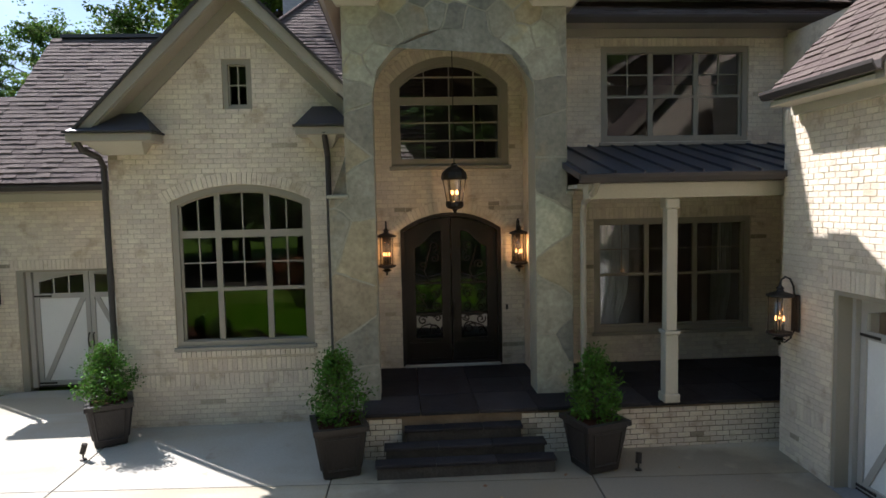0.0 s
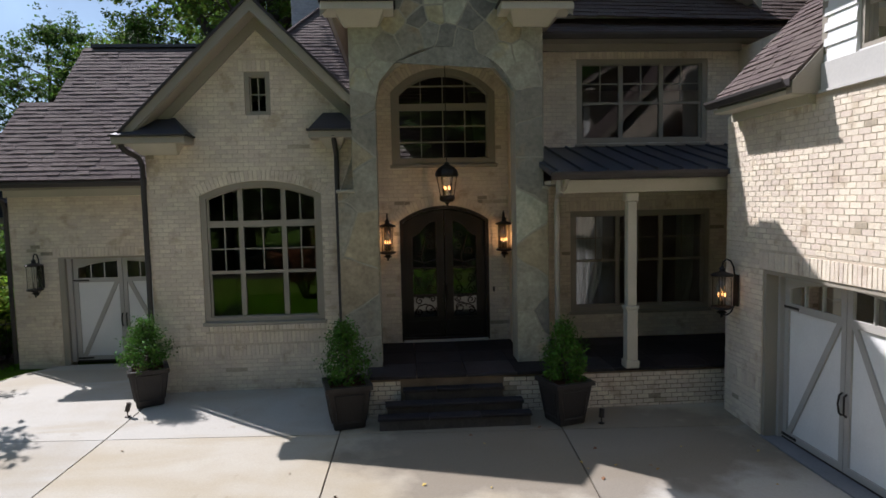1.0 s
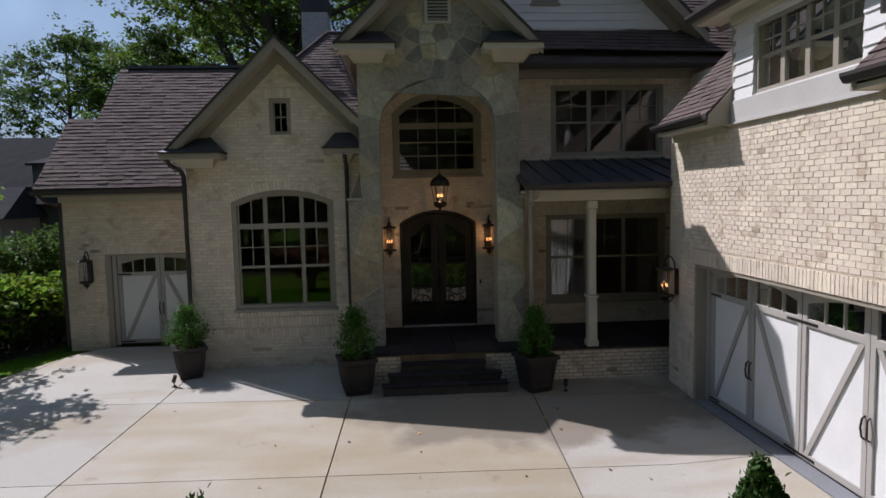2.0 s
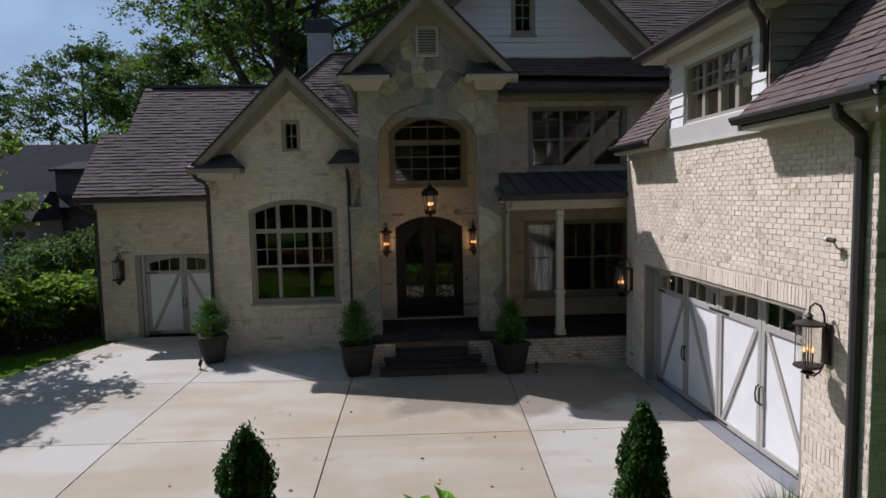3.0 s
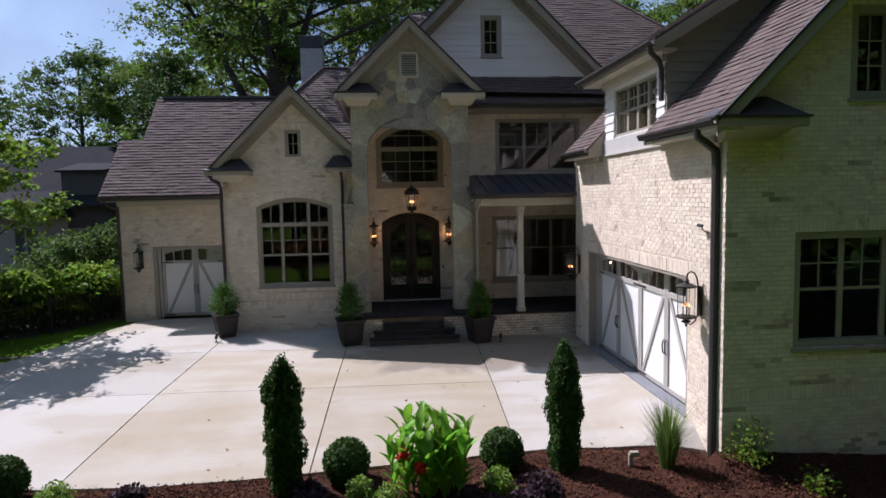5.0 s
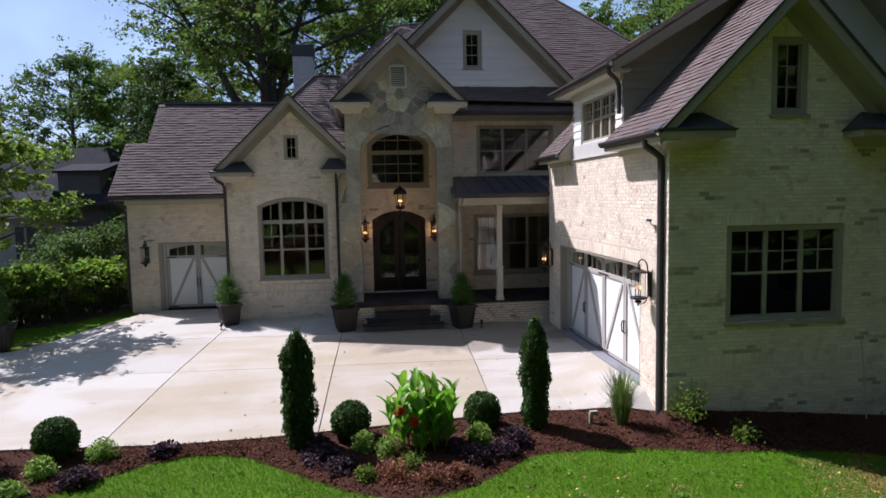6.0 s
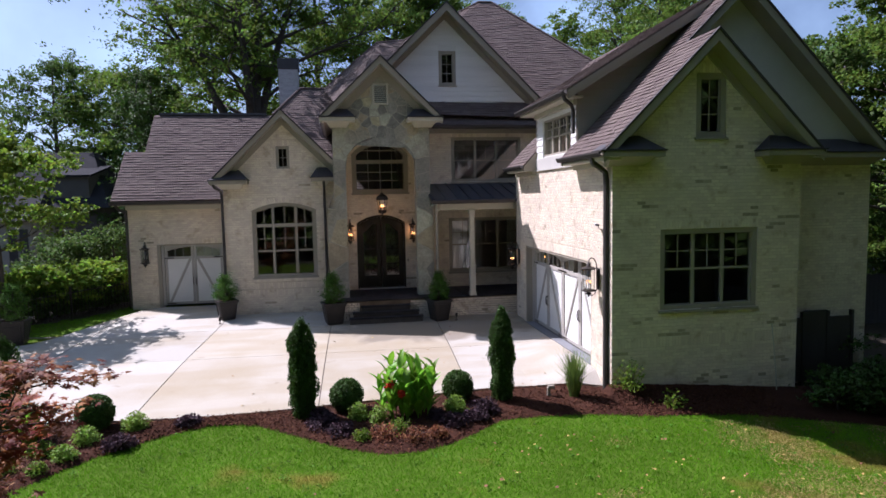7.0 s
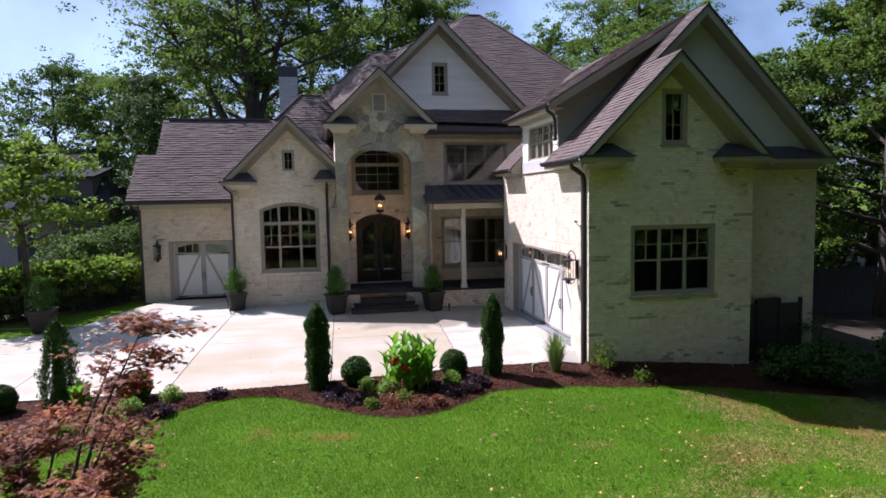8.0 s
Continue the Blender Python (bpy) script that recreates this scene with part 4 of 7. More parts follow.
# -- recess with the front door --
DOORW = Face("S", 13.46)
DOOR = Opening(0.72, 2.56, 0.60, 3.12, 0.30)
FAN = Opening(0.60, 2.72, 4.25, 5.72, 0.48)
dwall = plain_wall(DOORW, [(-0.07, -0.5), (3.30, -0.5), (3.30, 7.0), (-0.07, 7.0)], [DOOR, FAN], label="cream painted brick wall round the front door")
brickwork(dwall, DOORW, lambda v: (0.2, 2.98), 0.60, 6.5, [DOOR, FAN], near=(1.6, 3.9), pick=200, seed=7)
part("ceiling", Shape().box(0.2, 2.98, 12.1, 13.46, 6.55, 6.65), M_CREAM, house)
fan_lights = []
for i in range(4):
    a = 0.77 + i * 0.45
    fan_lights.append((a, a + 0.43, 4.40, 5.36, 1, 3))
    fan_lights.append((a, a + 0.43, 5.50, 6.2, 1, 2))
window(DOORW, FAN, 0.13, fan_lights, "tall arched taupe window over the entry", sill=0.06, bar=0.03)

# -- brick wall with the porch windows --
PW = Face("S", 13.3)
UWIN = Opening(4.38, 7.12, 4.60, 6.32)
PWIN = Opening(4.24, 7.20, 1.14, 3.24)
pwall = plain_wall(PW, [(3.32, -0.5), (9.5, -0.5), (9.5, 6.9), (3.32, 6.9)], [UWIN, PWIN], label="cream painted brick wall behind the porch")
brickwork(pwall, PW, lambda v: (3.32, 7.78), 0.60, 6.7, [UWIN, PWIN], near=(5.7, 5.4), pick=200, seed=9)
window(PW, UWIN, 0.10, sashes(4.52, 6.98, 4.74, 6.20, 3, meet=0.48), "triple taupe sash window", sill=0.05)
window(PW, PWIN, 0.10, sashes(4.38, 7.06, 1.28, 3.12, 3, meet=0.5), "triple taupe sash window under the porch", sill=0.05)
part("wall", Shape().box(7.78, 8.0, 10.9, 13.3, -0.5, 6.5), M_BRICK, house, "brick end wall of the porch")

# porch floor, steps, low wall, post and roof
porch = part("porch", Shape().box(0.12, 7.78, 10.99, 13.46, -0.5, 0.53), M_DARKMORTAR, house, "raised porch with a slate floor")
LOW = Face("S", 10.99)
brickwork(porch, LOW, lambda v: (0.12, 7.2), -0.22, 0.52, [Opening(0.68, 2.42, -0.6, 0.6)], near=(4.5, 0.3), pick=150, head=0.0, seed=11)
for i in range(9):
    for j in range(3):
        x0, y0 = 0.10 + i * 0.853, 10.93 + j * 0.845
        part("paver", Shape().box(x0 + 0.005, x0 + 0.848, y0 + 0.005, y0 + 0.84, 0.532, 0.585), M_SLATE, porch, bevel=0.006)
for x0, x1, y0, y1, z in ((0.71, 2.41, 10.78, 10.985, 0.39), (0.42, 2.71, 10.56, 10.79, 0.215), (0.30, 2.80, 10.34, 10.57, 0.07)):
    st = part("step", Shape().box(x0 + 0.03, x1 - 0.03, y0 + 0.03, y1, -0.45, z - 0.05), M_RISER, porch, "slate step with a brown stone riser")
    n = 3
    for i in range(n):
        a, b = x0 + (x1 - x0) * i / n, x0 + (x1 - x0) * (i + 1) / n
        part("tread", Shape().box(a + 0.004, b - 0.004, y0, y1, z - 0.048, z + random.uniform(-0.004, 0.004)), M_SLATE, st, bevel=0.008)
post = part("porch_post", Shape().box(4.57, 4.73, 10.90, 11.06, 1.66, 3.44), M_CREAM, house, "square cream porch post", bevel=0.012)
part("pedestal", Shape().box(4.555, 4.745, 10.885, 11.075, 0.72, 1.60), M_CREAM, post, bevel=0.01)
part("band", Shape().box(4.53, 4.77, 10.86, 11.10, 1.60, 1.66), M_CREAM, post, bevel=0.012)
part("base", Shape().box(4.53, 4.77, 10.86, 11.10, 0.586, 0.72), M_CREAM, post, bevel=0.015)
part("capital", Shape().box(4.54, 4.76, 10.87, 11.09, 3.44, 3.60), M_CREAM, post, bevel=0.02)
part("beam", Shape().box(3.40, 7.78, 10.86, 11.12, 3.60, 3.82), M_CREAM, house, "cream porch beam", bevel=0.008)
part("ceiling", Shape().box(3.32, 7.78, 11.12, 13.3, 3.76, 3.82), M_CREAM, house)
proof = part("porch_roof", Shape().hull([(3.22, 10.62, 3.86), (7.9, 10.62, 3.86), (7.9, 13.3, 4.46), (3.22, 13.3, 4.46)],
                                        [(3.22, 10.62, 3.95), (7.9, 10.62, 3.95), (7.9, 13.3, 4.55), (3.22, 13.3, 4.55)]), M_SEAM, house, "bronze standing-seam porch roof")
for i in range(11):
    x = 3.30 + i * 0.42
    part("seam", Shape().hull([(x - 0.014, 10.63, 3.95), (x + 0.014, 10.63, 3.95), (x + 0.014, 13.29, 4.548), (x - 0.014, 13.29, 4.548)],
                              [(x - 0.011, 10.63, 3.99), (x + 0.011, 10.63, 3.99), (x + 0.011, 13.29, 4.588), (x - 0.011, 13.29, 4.588)]), M_SEAM, proof)
gutter((3.20, 10.62, 3.93), (6.1, 10.62, 3.93), (0, -1, 0))
downspout([(3.45, 10.58, 3.85), (3.45, 10.75, 3.7), (3.47, 11.3, 3.55), (3.47, 11.35, 3.4), (3.47, 11.35, 0.6)], 0.045, M_TRIM, "taupe downspout")

# upper skirt roof and the white attic gable
sk = roof_slab([(3.0, 12.82, 6.72), (9.4, 12.82, 6.72), (9.4, 14.1, 7.42), (3.0, 14.1, 7.42)], 0.10)
shingled(sk, (3.2, 12.82, 6.72), (9.2, 12.82, 6.72), (3.2, 14.0, 7.37), (9.2, 14.0, 7.37))
gutter((3.3, 12.80, 6.70), (9.0, 12.80, 6.70), (0, -1, 0))
part("frieze_board", Shape().box(3.32, 7.78, 13.2, 13.3, 6.46, 6.64), M_TRIM, house)
part("soffit", Shape().box(3.32, 9.0, 12.84, 13.3, 6.60, 6.64), M_TRIM, house)
ATT = Face("S", 13.75)
att_top = gable_top(4.28, 11.32, 0.974, 0.30)
AWIN = Opening(4.03, 4.70, 8.32, 9.64)
att = plain_wall(ATT, [(0.4, 6.9), (8.4, 6.9), (8.4, 7.25), (4.28, att_top(4.28)), (0.4, 7.25)], [AWIN], material=M_SIDING, label="white lap-sided attic gable")
window(ATT, AWIN, 0.12, [(4.17, 4.56, 8.46, 9.50, 2, 3)], "narrow attic window", sill=0.04)


def siding(wall, fc, span, v0, v1, step, hole, material=None):
    """Lap boards, one above the other, cut at an opening."""
    v = v0
    while v < v1:
        sp = span(v + step / 2)
        v += step
        if not sp or sp[1] - sp[0] < 0.1:
            continue
        a = v - step
        runs = [sp]
        if hole and hole.v0 - step < a < hole.v1:
            runs = [(sp[0], hole.u0 - 0.005), (hole.u1 + 0.005, sp[1])]
        for u0, u1 in runs:
            if u1 - u0 > 0.05:
                part("lap_board", Shape().hull([fc.p(u0, a, 0.032), fc.p(u1, a, 0.032), fc.p(u1, a, 0.002), fc.p(u0, a, 0.002)],
                                               [fc.p(u0, a + step + 0.004, 0.010), fc.p(u1, a + step + 0.004, 0.010), fc.p(u1, a + step + 0.004, 0.002), fc.p(u0, a + step + 0.004, 0.002)]),
                     material or M_SIDING, wall)


def att_span(v):
    h = (11.32 - 0.32 - v) / 0.974
    return (4.28 - min(h, 3.9), 4.28 + min(h, 3.9)) if h > 0.1 else None


siding(att, ATT, att_span, 7.36, 11.2, 0.19, AWIN)
gable_roof(4.28, 11.32, 0.974, 3.88, 13.18, 18.0, fascia=0.3)
rake_frieze(4.28, 11.32, 0.974, 3.35, 13.72, 0.27, 0.25)

# main hipped roof and chimney
mr = part("roof", Shape().add([(0.4, 13.3, 7.25), (14.3, 12.9, 6.85), (7.5, 19.2, 13.15), (6.9, 19.2, 13.15), (14.3, 25.5, 6.85), (-0.45, 25.0, 8.0), (-0.45, 19.3, 9.04), (2.08, 19.3, 11.21), (3.34, 19.3, 11.33)],
                              [(0, 1, 2, 3), (1, 4, 2), (4, 5, 3, 2), (0, 8, 7), (0, 7, 6), (0, 3, 8), (6, 7, 5), (7, 8, 5), (8, 3, 5), (0, 6, 5, 4, 1)]), M_SHINGLE, house, "steep dark shingle hip roof")
shingled(mr, (0.4, 13.3, 7.25), (14.3, 12.9, 6.85), (6.9, 19.2, 13.15), (7.5, 19.2, 13.15))
part("ridge_cap", Shape().tube([(-0.45, 19.3, 9.06), (2.08, 19.3, 11.23), (3.34, 19.3, 11.35), (6.9, 19.2, 13.17), (7.5, 19.2, 13.17), (14.3, 12.9, 6.87)], 0.06, 6), M_SHINGLE, mr)


def shingle_triangle(roof, low, left, right):
    """A three-cornered roof face with level courses, its one low corner first."""
    low, left, right = Vector(low), Vector(left), Vector(right)
    level = (left - low).cross(right - low).cross(Vector((0, 0, 1))).normalized()
    if level.dot(right - left) < 0:
        level = -level
    shingled(roof, low, low + level * 0.02, left, right)


shingle_triangle(mr, (0.4, 13.3, 7.25), (-0.45, 19.3, 9.04), (2.08, 19.3, 11.21))
shingle_triangle(mr, (0.4, 13.3, 7.25), (2.08, 19.3, 11.21), (3.34, 19.3, 11.33))
shingle_triangle(mr, (0.4, 13.3, 7.25), (3.34, 19.3, 11.33), (6.9, 19.2, 13.15))
lr3 = roof_slab([(-2.65, 18.10, 7.75), (3.0, 18.10, 7.75), (3.0, 19.5, 9.11), (-1.5, 19.5, 9.11)])
shingled(lr3, (-2.65, 18.10, 7.75), (3.0, 18.10, 7.75), (-1.5, 19.5, 9.11), (3.0, 19.5, 9.11))
roof_slab([(-3.4, 21.5, 7.0), (-0.5, 21.5, 7.0), (-0.5, 19.5, 9.11), (-1.5, 19.5, 9.11)])
part("ridge_cap", Shape().tube([(-2.65, 18.10, 7.78), (-1.5, 19.5, 9.14), (-0.4, 19.5, 9.14)], 0.06, 6), M_SHINGLE, lr3)
chim = part("chimney", Shape().box(-2.62, -1.70, 21.6, 22.5, 5.0, 10.42), M_CHIMNEY, house, "pale grey chimney with a dark cap", bevel=0.01)
part("chimney_cap", Shape().box(-2.66, -1.66, 21.56, 22.54, 10.42, 10.95), M_DARKROOF, chim, bevel=0.02)

# -- right wing --
WS = Face("W", 6.19)
RG = Opening(4.10, 9.62, -0.6, 2.39)
RGH = Opening(4.10, 9.62, -0.59, 2.39)
ws = Shape()
WS.slab(ws, [(2.90, -1.2), (10.7, -1.2), (10.7, 4.80), (2.90, 4.80)], [RGH.loop(0.0)], -0.45, 0.0)
wside = part("wall", ws, M_MORTAR, house, "sunlit cream painted brick garage wall")
brickwork(wside, WS, lambda v: (2.90, 10.7), -0.547, 4.80, [RG], [(2.90, 5.05, 4.588, 4.80), (8.5, 10.7, 4.588, 4.80), (2.90, 4.10, 0.48, 0.717), (9.62, 10.7, 0.48, 0.717)], near=(8.0, 3.6), seed=13, head=0.27)
garage_door(WS, 4.14, 9.58, -0.16, 2.37, 2, d=-0.30)
apron = Shape()
for q in range(4):
    apron.box(6.16, 6.485, 4.12 + q * 1.375, 4.12 + (q + 1) * 1.375 - 0.006, -0.24, -0.165)
part("apron", apron, M_APRON, house, "blue-grey concrete apron along the garage door", bevel=0.004)
for a, b, v0, v1 in ((4.10, 4.17, -0.5, 2.33), (9.55, 9.62, -0.5, 2.33), (4.10, 9.62, 2.33, 2.39)):
    part("jamb_board", WS.box(Shape(), a, b, v0, v1, -0.5, -0.012), M_TRIM, house)
WF = Face("S", 2.90)
FWIN = Opening(7.37, 9.84, 1.32, 3.22)
FUP = Opening(8.22, 8.97, 5.31, 6.78)
wf_top = gable_top(8.45, 7.67, 1.0, 0.28)
wf = plain_wall(WF, [(6.645, -1.4), (10.94, -1.4), (10.94, wf_top(10.94)), (8.45, wf_top(8.45)), (6.20, wf_top(6.20)), (6.20, 4.805), (6.645, 4.805)], [FWIN, FUP], label="shaded cream painted brick gable wall")


def wf_span(v):
    if v < wf_top(6.20):
        return (6.18, 10.94)
    h = 7.67 - 0.28 - v
    return (8.45 - h, 8.45 + h) if h > 0.05 else None


brickwork(wf, WF, wf_span, -1.021, 7.40, [FWIN, FUP], [(6.18, 10.94, 0.48, 0.717)], near=(8.2, 4.1), seed=17)
window(WF, FWIN, 0.11, sashes(7.52, 9.69, 1.46, 3.10, 3, meet=0.5), "triple taupe sash window", sill=0.06)
window(WF, FUP, 0.13, [(8.37, 8.82, 5.46, 6.64, 2, 3)], "tall gable window", sill=0.05)
WR = Face("S", 4.22)
wr_top = gable_top(10.03, 9.25, 1.0, 0.28)
plain_wall(WR, [(6.3, 4.9), (11.0, 4.9), (11.0, -1.4), (14.06, -1.4), (14.06, wr_top(14.06)), (10.03, wr_top(10.03)), (6.3, wr_top(6.3))], [], material=M_BAND, label="plain painted rear gable wall")
wrb = plain_wall(Face("S", 4.20), [(10.94, -1.4), (14.06, -1.4), (14.06, 4.95), (10.94, 4.95)], [], 0.015, label="shaded painted brick wall")
brickwork(wrb, Face("S", 4.20), lambda v: (10.96, 14.06), -1.38, 4.9, [], near=None, seed=19)
part("wall", Shape().box(10.79, 10.94, 2.92, 4.18, -1.4, 5.0), M_BRICK, house, "painted brick return wall")
part("wall", Shape().box(13.86, 14.06, 4.24, 13.0, -1.4, 5.0), M_BRICK, house, "painted brick end wall")


rake_frieze(8.45, 7.67, 1.0, 2.2, 2.90)
SL = 1.0


def zl(x):
    """The height of the wing's west roof slope."""
    return 4.98 + SL * (x - 5.76)


# front gable roof, rear gable roof, dormer roof
wr1 = roof_slab([(5.76, 2.44, zl(5.76)), (5.76, 5.10, zl(5.76)), (8.45, 5.10, zl(8.45)), (8.45, 2.44, zl(8.45))], 0.16, label="dark brown asphalt shingle roof")
shingled(wr1, (5.76, 2.44, zl(5.76)), (5.76, 5.10, zl(5.76)), (8.45, 2.44, zl(8.45)), (8.45, 5.10, zl(8.45)), near=Vector((5.8, 4.5, 5.0)))
roof_slab([(11.14, 2.44, zl(5.76)), (11.14, 4.6, zl(5.76)), (8.45, 4.6, zl(8.45)), (8.45, 2.44, zl(8.45))], 0.16)
wr2 = roof_slab([(8.45, 3.75, zl(8.45)), (8.45, 13.4, zl(8.45)), (10.03, 13.4, zl(10.03)), (10.03, 3.75, zl(10.03))], 0.14)
shingled(wr2, (8.45, 3.75, zl(8.45)), (8.45, 13.4, zl(8.45)), (10.03, 3.75, zl(10.03)), (10.03, 13.4, zl(10.03)))
roof_slab([(14.27, 3.75, zl(5.79)), (14.27, 13.5, zl(5.79)), (10.03, 13.5, zl(10.03)), (10.03, 3.75, zl(10.03))], 0.16)
wr3 = roof_slab([(5.76, 8.40, zl(5.76)), (5.76, 10.42, zl(5.76)), (9.0, 10.42, zl(9.0)), (9.0, 8.40, zl(9.0))], 0.14)
shingled(wr3, (5.76, 8.40, zl(5.76)), (5.76, 10.42, zl(5.76)), (9.0, 8.40, zl(9.0)), (9.0, 10.42, zl(9.0)), near=Vector((5.8, 8.8, 5.0)))
part("wall", Shape().hull([(6.20, 10.12, -1.2), (13.7, 10.12, -1.2), (13.7, 10.12, 5.4), (10.03, 10.12, zl(10.03) - 0.2), (6.20, 10.12, 5.0)],
                           [(6.20, 10.32, -1.2), (13.7, 10.32, -1.2), (13.7, 10.32, 5.4), (10.03, 10.32, zl(10.03) - 0.2), (6.20, 10.32, 5.0)]), M_BRICK, house, "painted brick rear wall of the wing")
dr = roof_slab([(5.76, 4.60, 6.68), (5.76, 8.95, 6.68), (10.03, 8.95, zl(10.03) + 0.03), (10.03, 4.60, zl(10.03) + 0.03)], 0.10)
shingled(dr, (5.76, 4.60, 6.68), (5.76, 8.95, 6.68), (10.03, 4.60, zl(10.03) + 0.03), (10.03, 8.95, zl(10.03) + 0.03))
gutter((5.76, 4.58, 6.66), (5.76, 8.97, 6.66), (-1, 0, 0))
for sgn, xc, ap, hf, yy in ((-1, 8.45, zl(8.45), 2.69, 2.44), (1, 8.45, zl(8.45), 2.69, 2.44), (1, 10.03, zl(10.03), 4.24, 3.75), (-1, 10.03, zl(10.03), 1.58, 3.75)):
    xe, ze = xc + sgn * hf, ap - SL * hf
    part("rake_board", Shape().hull([(xe, yy - 0.035, ze - 0.26), (xc, yy - 0.035, ap - 0.29), (xc, yy - 0.035, ap - 0.045), (xe, yy - 0.035, ze - 0.045)],
                                    [(xe, yy - 0.002, ze - 0.26), (xc, yy - 0.002, ap - 0.29), (xc, yy - 0.002, ap - 0.045), (xe, yy - 0.002, ze - 0.045)]), M_TRIM, house)
    part("drip_edge", Shape().hull([(xe, yy - 0.07, ze - 0.05), (xc, yy - 0.07, ap - 0.05), (xc, yy - 0.07, ap + 0.012), (xe, yy - 0.07, ze + 0.012)],
                                   [(xe, yy + 0.02, ze - 0.05), (xc, yy + 0.02, ap - 0.05), (xc, yy + 0.02, ap + 0.012), (xe, yy + 0.02, ze + 0.012)]), M_GUTTER, house)
gutter((5.76, 2.38, 4.99), (5.76, 5.12, 4.99), (-1, 0, 0))
gutter((5.76, 8.38, 4.99), (5.76, 10.45, 4.99), (-1, 0, 0))
for y0, y1 in ((2.46, 5.02), (8.50, 10.40)):
    part("soffit", Shape().box(5.78, 6.19, y0, y1, 4.80, 4.86), M_CREAM, house, bevel=0.006)
    part("frieze_board", Shape().box(6.08, 6.185, max(y0, 2.90), y1, 4.68, 4.80), M_CREAM, house)
part("eave_end", Shape().hull([(5.78, 8.37, 4.80), (6.19, 8.37, 4.80), (6.19, 8.37, zl(6.19) - 0.02), (5.78, 8.37, 4.95)],
                              [(5.78, 8.50, 4.80), (6.19, 8.50, 4.80), (6.19, 8.50, zl(6.19) - 0.05), (5.78, 8.50, 4.93)]), M_TRIM, house)
part("eave_end", Shape().hull([(5.78, 5.02, 4.80), (6.19, 5.02, 4.80), (6.19, 5.02, zl(6.19) - 0.05), (5.78, 5.02, 4.93)],
                              [(5.78, 5.13, 4.80), (6.19, 5.13, 4.80), (6.19, 5.13, zl(6.19) - 0.02), (5.78, 5.13, 4.95)]), M_TRIM, house)
eave_return(5.72, 7.20, 2.38, 2.92, 4.99, plain=True)
eave_return(9.72, 11.18, 2.38, 2.92, 4.99, flip=True, plain=True)
eave_return(11.18, 14.30, 3.70, 4.22, 5.0, flip=True, plain=True)
downspout([(5.74, 3.00, 4.90), (5.77, 3.00, 4.76), (5.97, 3.06, 4.65), (6.10, 3.09, 4.56), (6.125, 3.10, 4.4), (6.125, 3.10, -0.5)], 0.066)
# dormer
band = part("band_board", WS.box(Shape(), 5.03, 8.50, 4.80, 5.17, -0.1, 0.03), M_BAND, house, "grey painted band board", bevel=0.006)
part("drip_cap", WS.box(Shape(), 5.03, 8.50, 4.795, 4.825, -0.1, 0.06), M_BAND, band)
DWIN = Opening(5.50, 7.80, 5.20, 6.26)
ds = Shape()
WS.slab(ds, [(5.12, 5.17), (8.38, 5.17), (8.38, 6.62), (5.12, 6.62)], [DWIN.loop(0.0)], -0.2, -0.03)
dw = part("wall", ds, M_SIDING, house, "white lap-sided dormer wall")
DF = Face("W", 6.22)
siding(dw, DF, lambda v: (5.12, 8.38), 5.175, 6.5, 0.19, DWIN)
window(DF, DWIN, 0.06, sashes(5.60, 7.72, 5.27, 6.20, 4, gap=0.10, meet=0.5), "four sash windows in the dormer")
for y in (5.12, 8.38):
    part("wall", Shape().hull([(6.2, y - 0.05, 5.2), (9.83, y - 0.05, 8.75), (9.83, y - 0.05, 8.9), (6.2, y - 0.05, 6.72)],
                              [(6.2, y + 0.05, 5.2), (9.83, y + 0.05, 8.75), (9.83, y + 0.05, 8.9), (6.2, y + 0.05, 6.72)]), M_TRIM, house, "taupe painted dormer cheek")
cheek = part("wall", Shape().box(6.2, 6.3, 5.08, 5.12, 5.2, 6.7), M_TRIM, house, "taupe lap-sided dormer cheek")
siding(cheek, Face("S", 5.068), lambda v: (6.2 if v < 6.72 else 6.2 + (v - 6.72) * 1.697, 6.2 + (v - 5.2) * 1.042), 5.22, 8.6, 0.19, None, M_TRIM)
part("rake_board", Shape().hull([(5.80, 4.62, 6.44), (10.03, 4.62, zl(10.03) - 0.28), (10.03, 4.62, zl(10.03) - 0.08), (5.80, 4.62, 6.60)],
                                [(5.80, 4.66, 6.44), (10.03, 4.66, zl(10.03) - 0.28), (10.03, 4.66, zl(10.03) - 0.08), (5.80, 4.66, 6.60)]), M_TRIM, house)
part("soffit", Shape().box(5.82, 6.25, 4.76, 8.9, 6.50, 6.55), M_CREAM, house)
part("frieze_board", Shape().box(6.10, 6.2, 5.05, 8.33, 6.36, 6.50), M_CREAM, house)
downspout([(5.70, 4.72, 6.58), (5.74, 4.72, 6.44), (6.0, 4.95, 6.34), (6.08, 5.02, 6.22), (6.08, 5.02, 5.62)], 0.05)
# inner floors and walls that keep the rooms dark
part("inner_wall", Shape().box(-3.62, -3.55, 12.8, 17.0, 0.28, 4.3), M_ROOM, house)
part("inner_wall", Shape().box(-0.15, -0.09, 12.8, 17.0, 0.28, 4.3), M_ROOM, house)
part("floor", Shape().box(-3.6, -0.1, 12.78, 13.69, 4.3, 4.4), M_ROOM, house)
part("floor", Shape().box(-3.6, 13.7, 13.75, 24.0, 0.2, 0.28), M_ROOM, house)
part("floor", Shape().box(-3.7, 0.0, 12.8, 14.0, 0.2, 0.28), M_ROOM, house)
part("floor", Shape().box(6.9, 10.9, 3.2, 10.2, 0.2, 0.28), M_ROOM, house)
part("floor", Shape().box(-3.6, 13.6, 13.7, 24.0, 4.3, 4.4), M_ROOM, house)
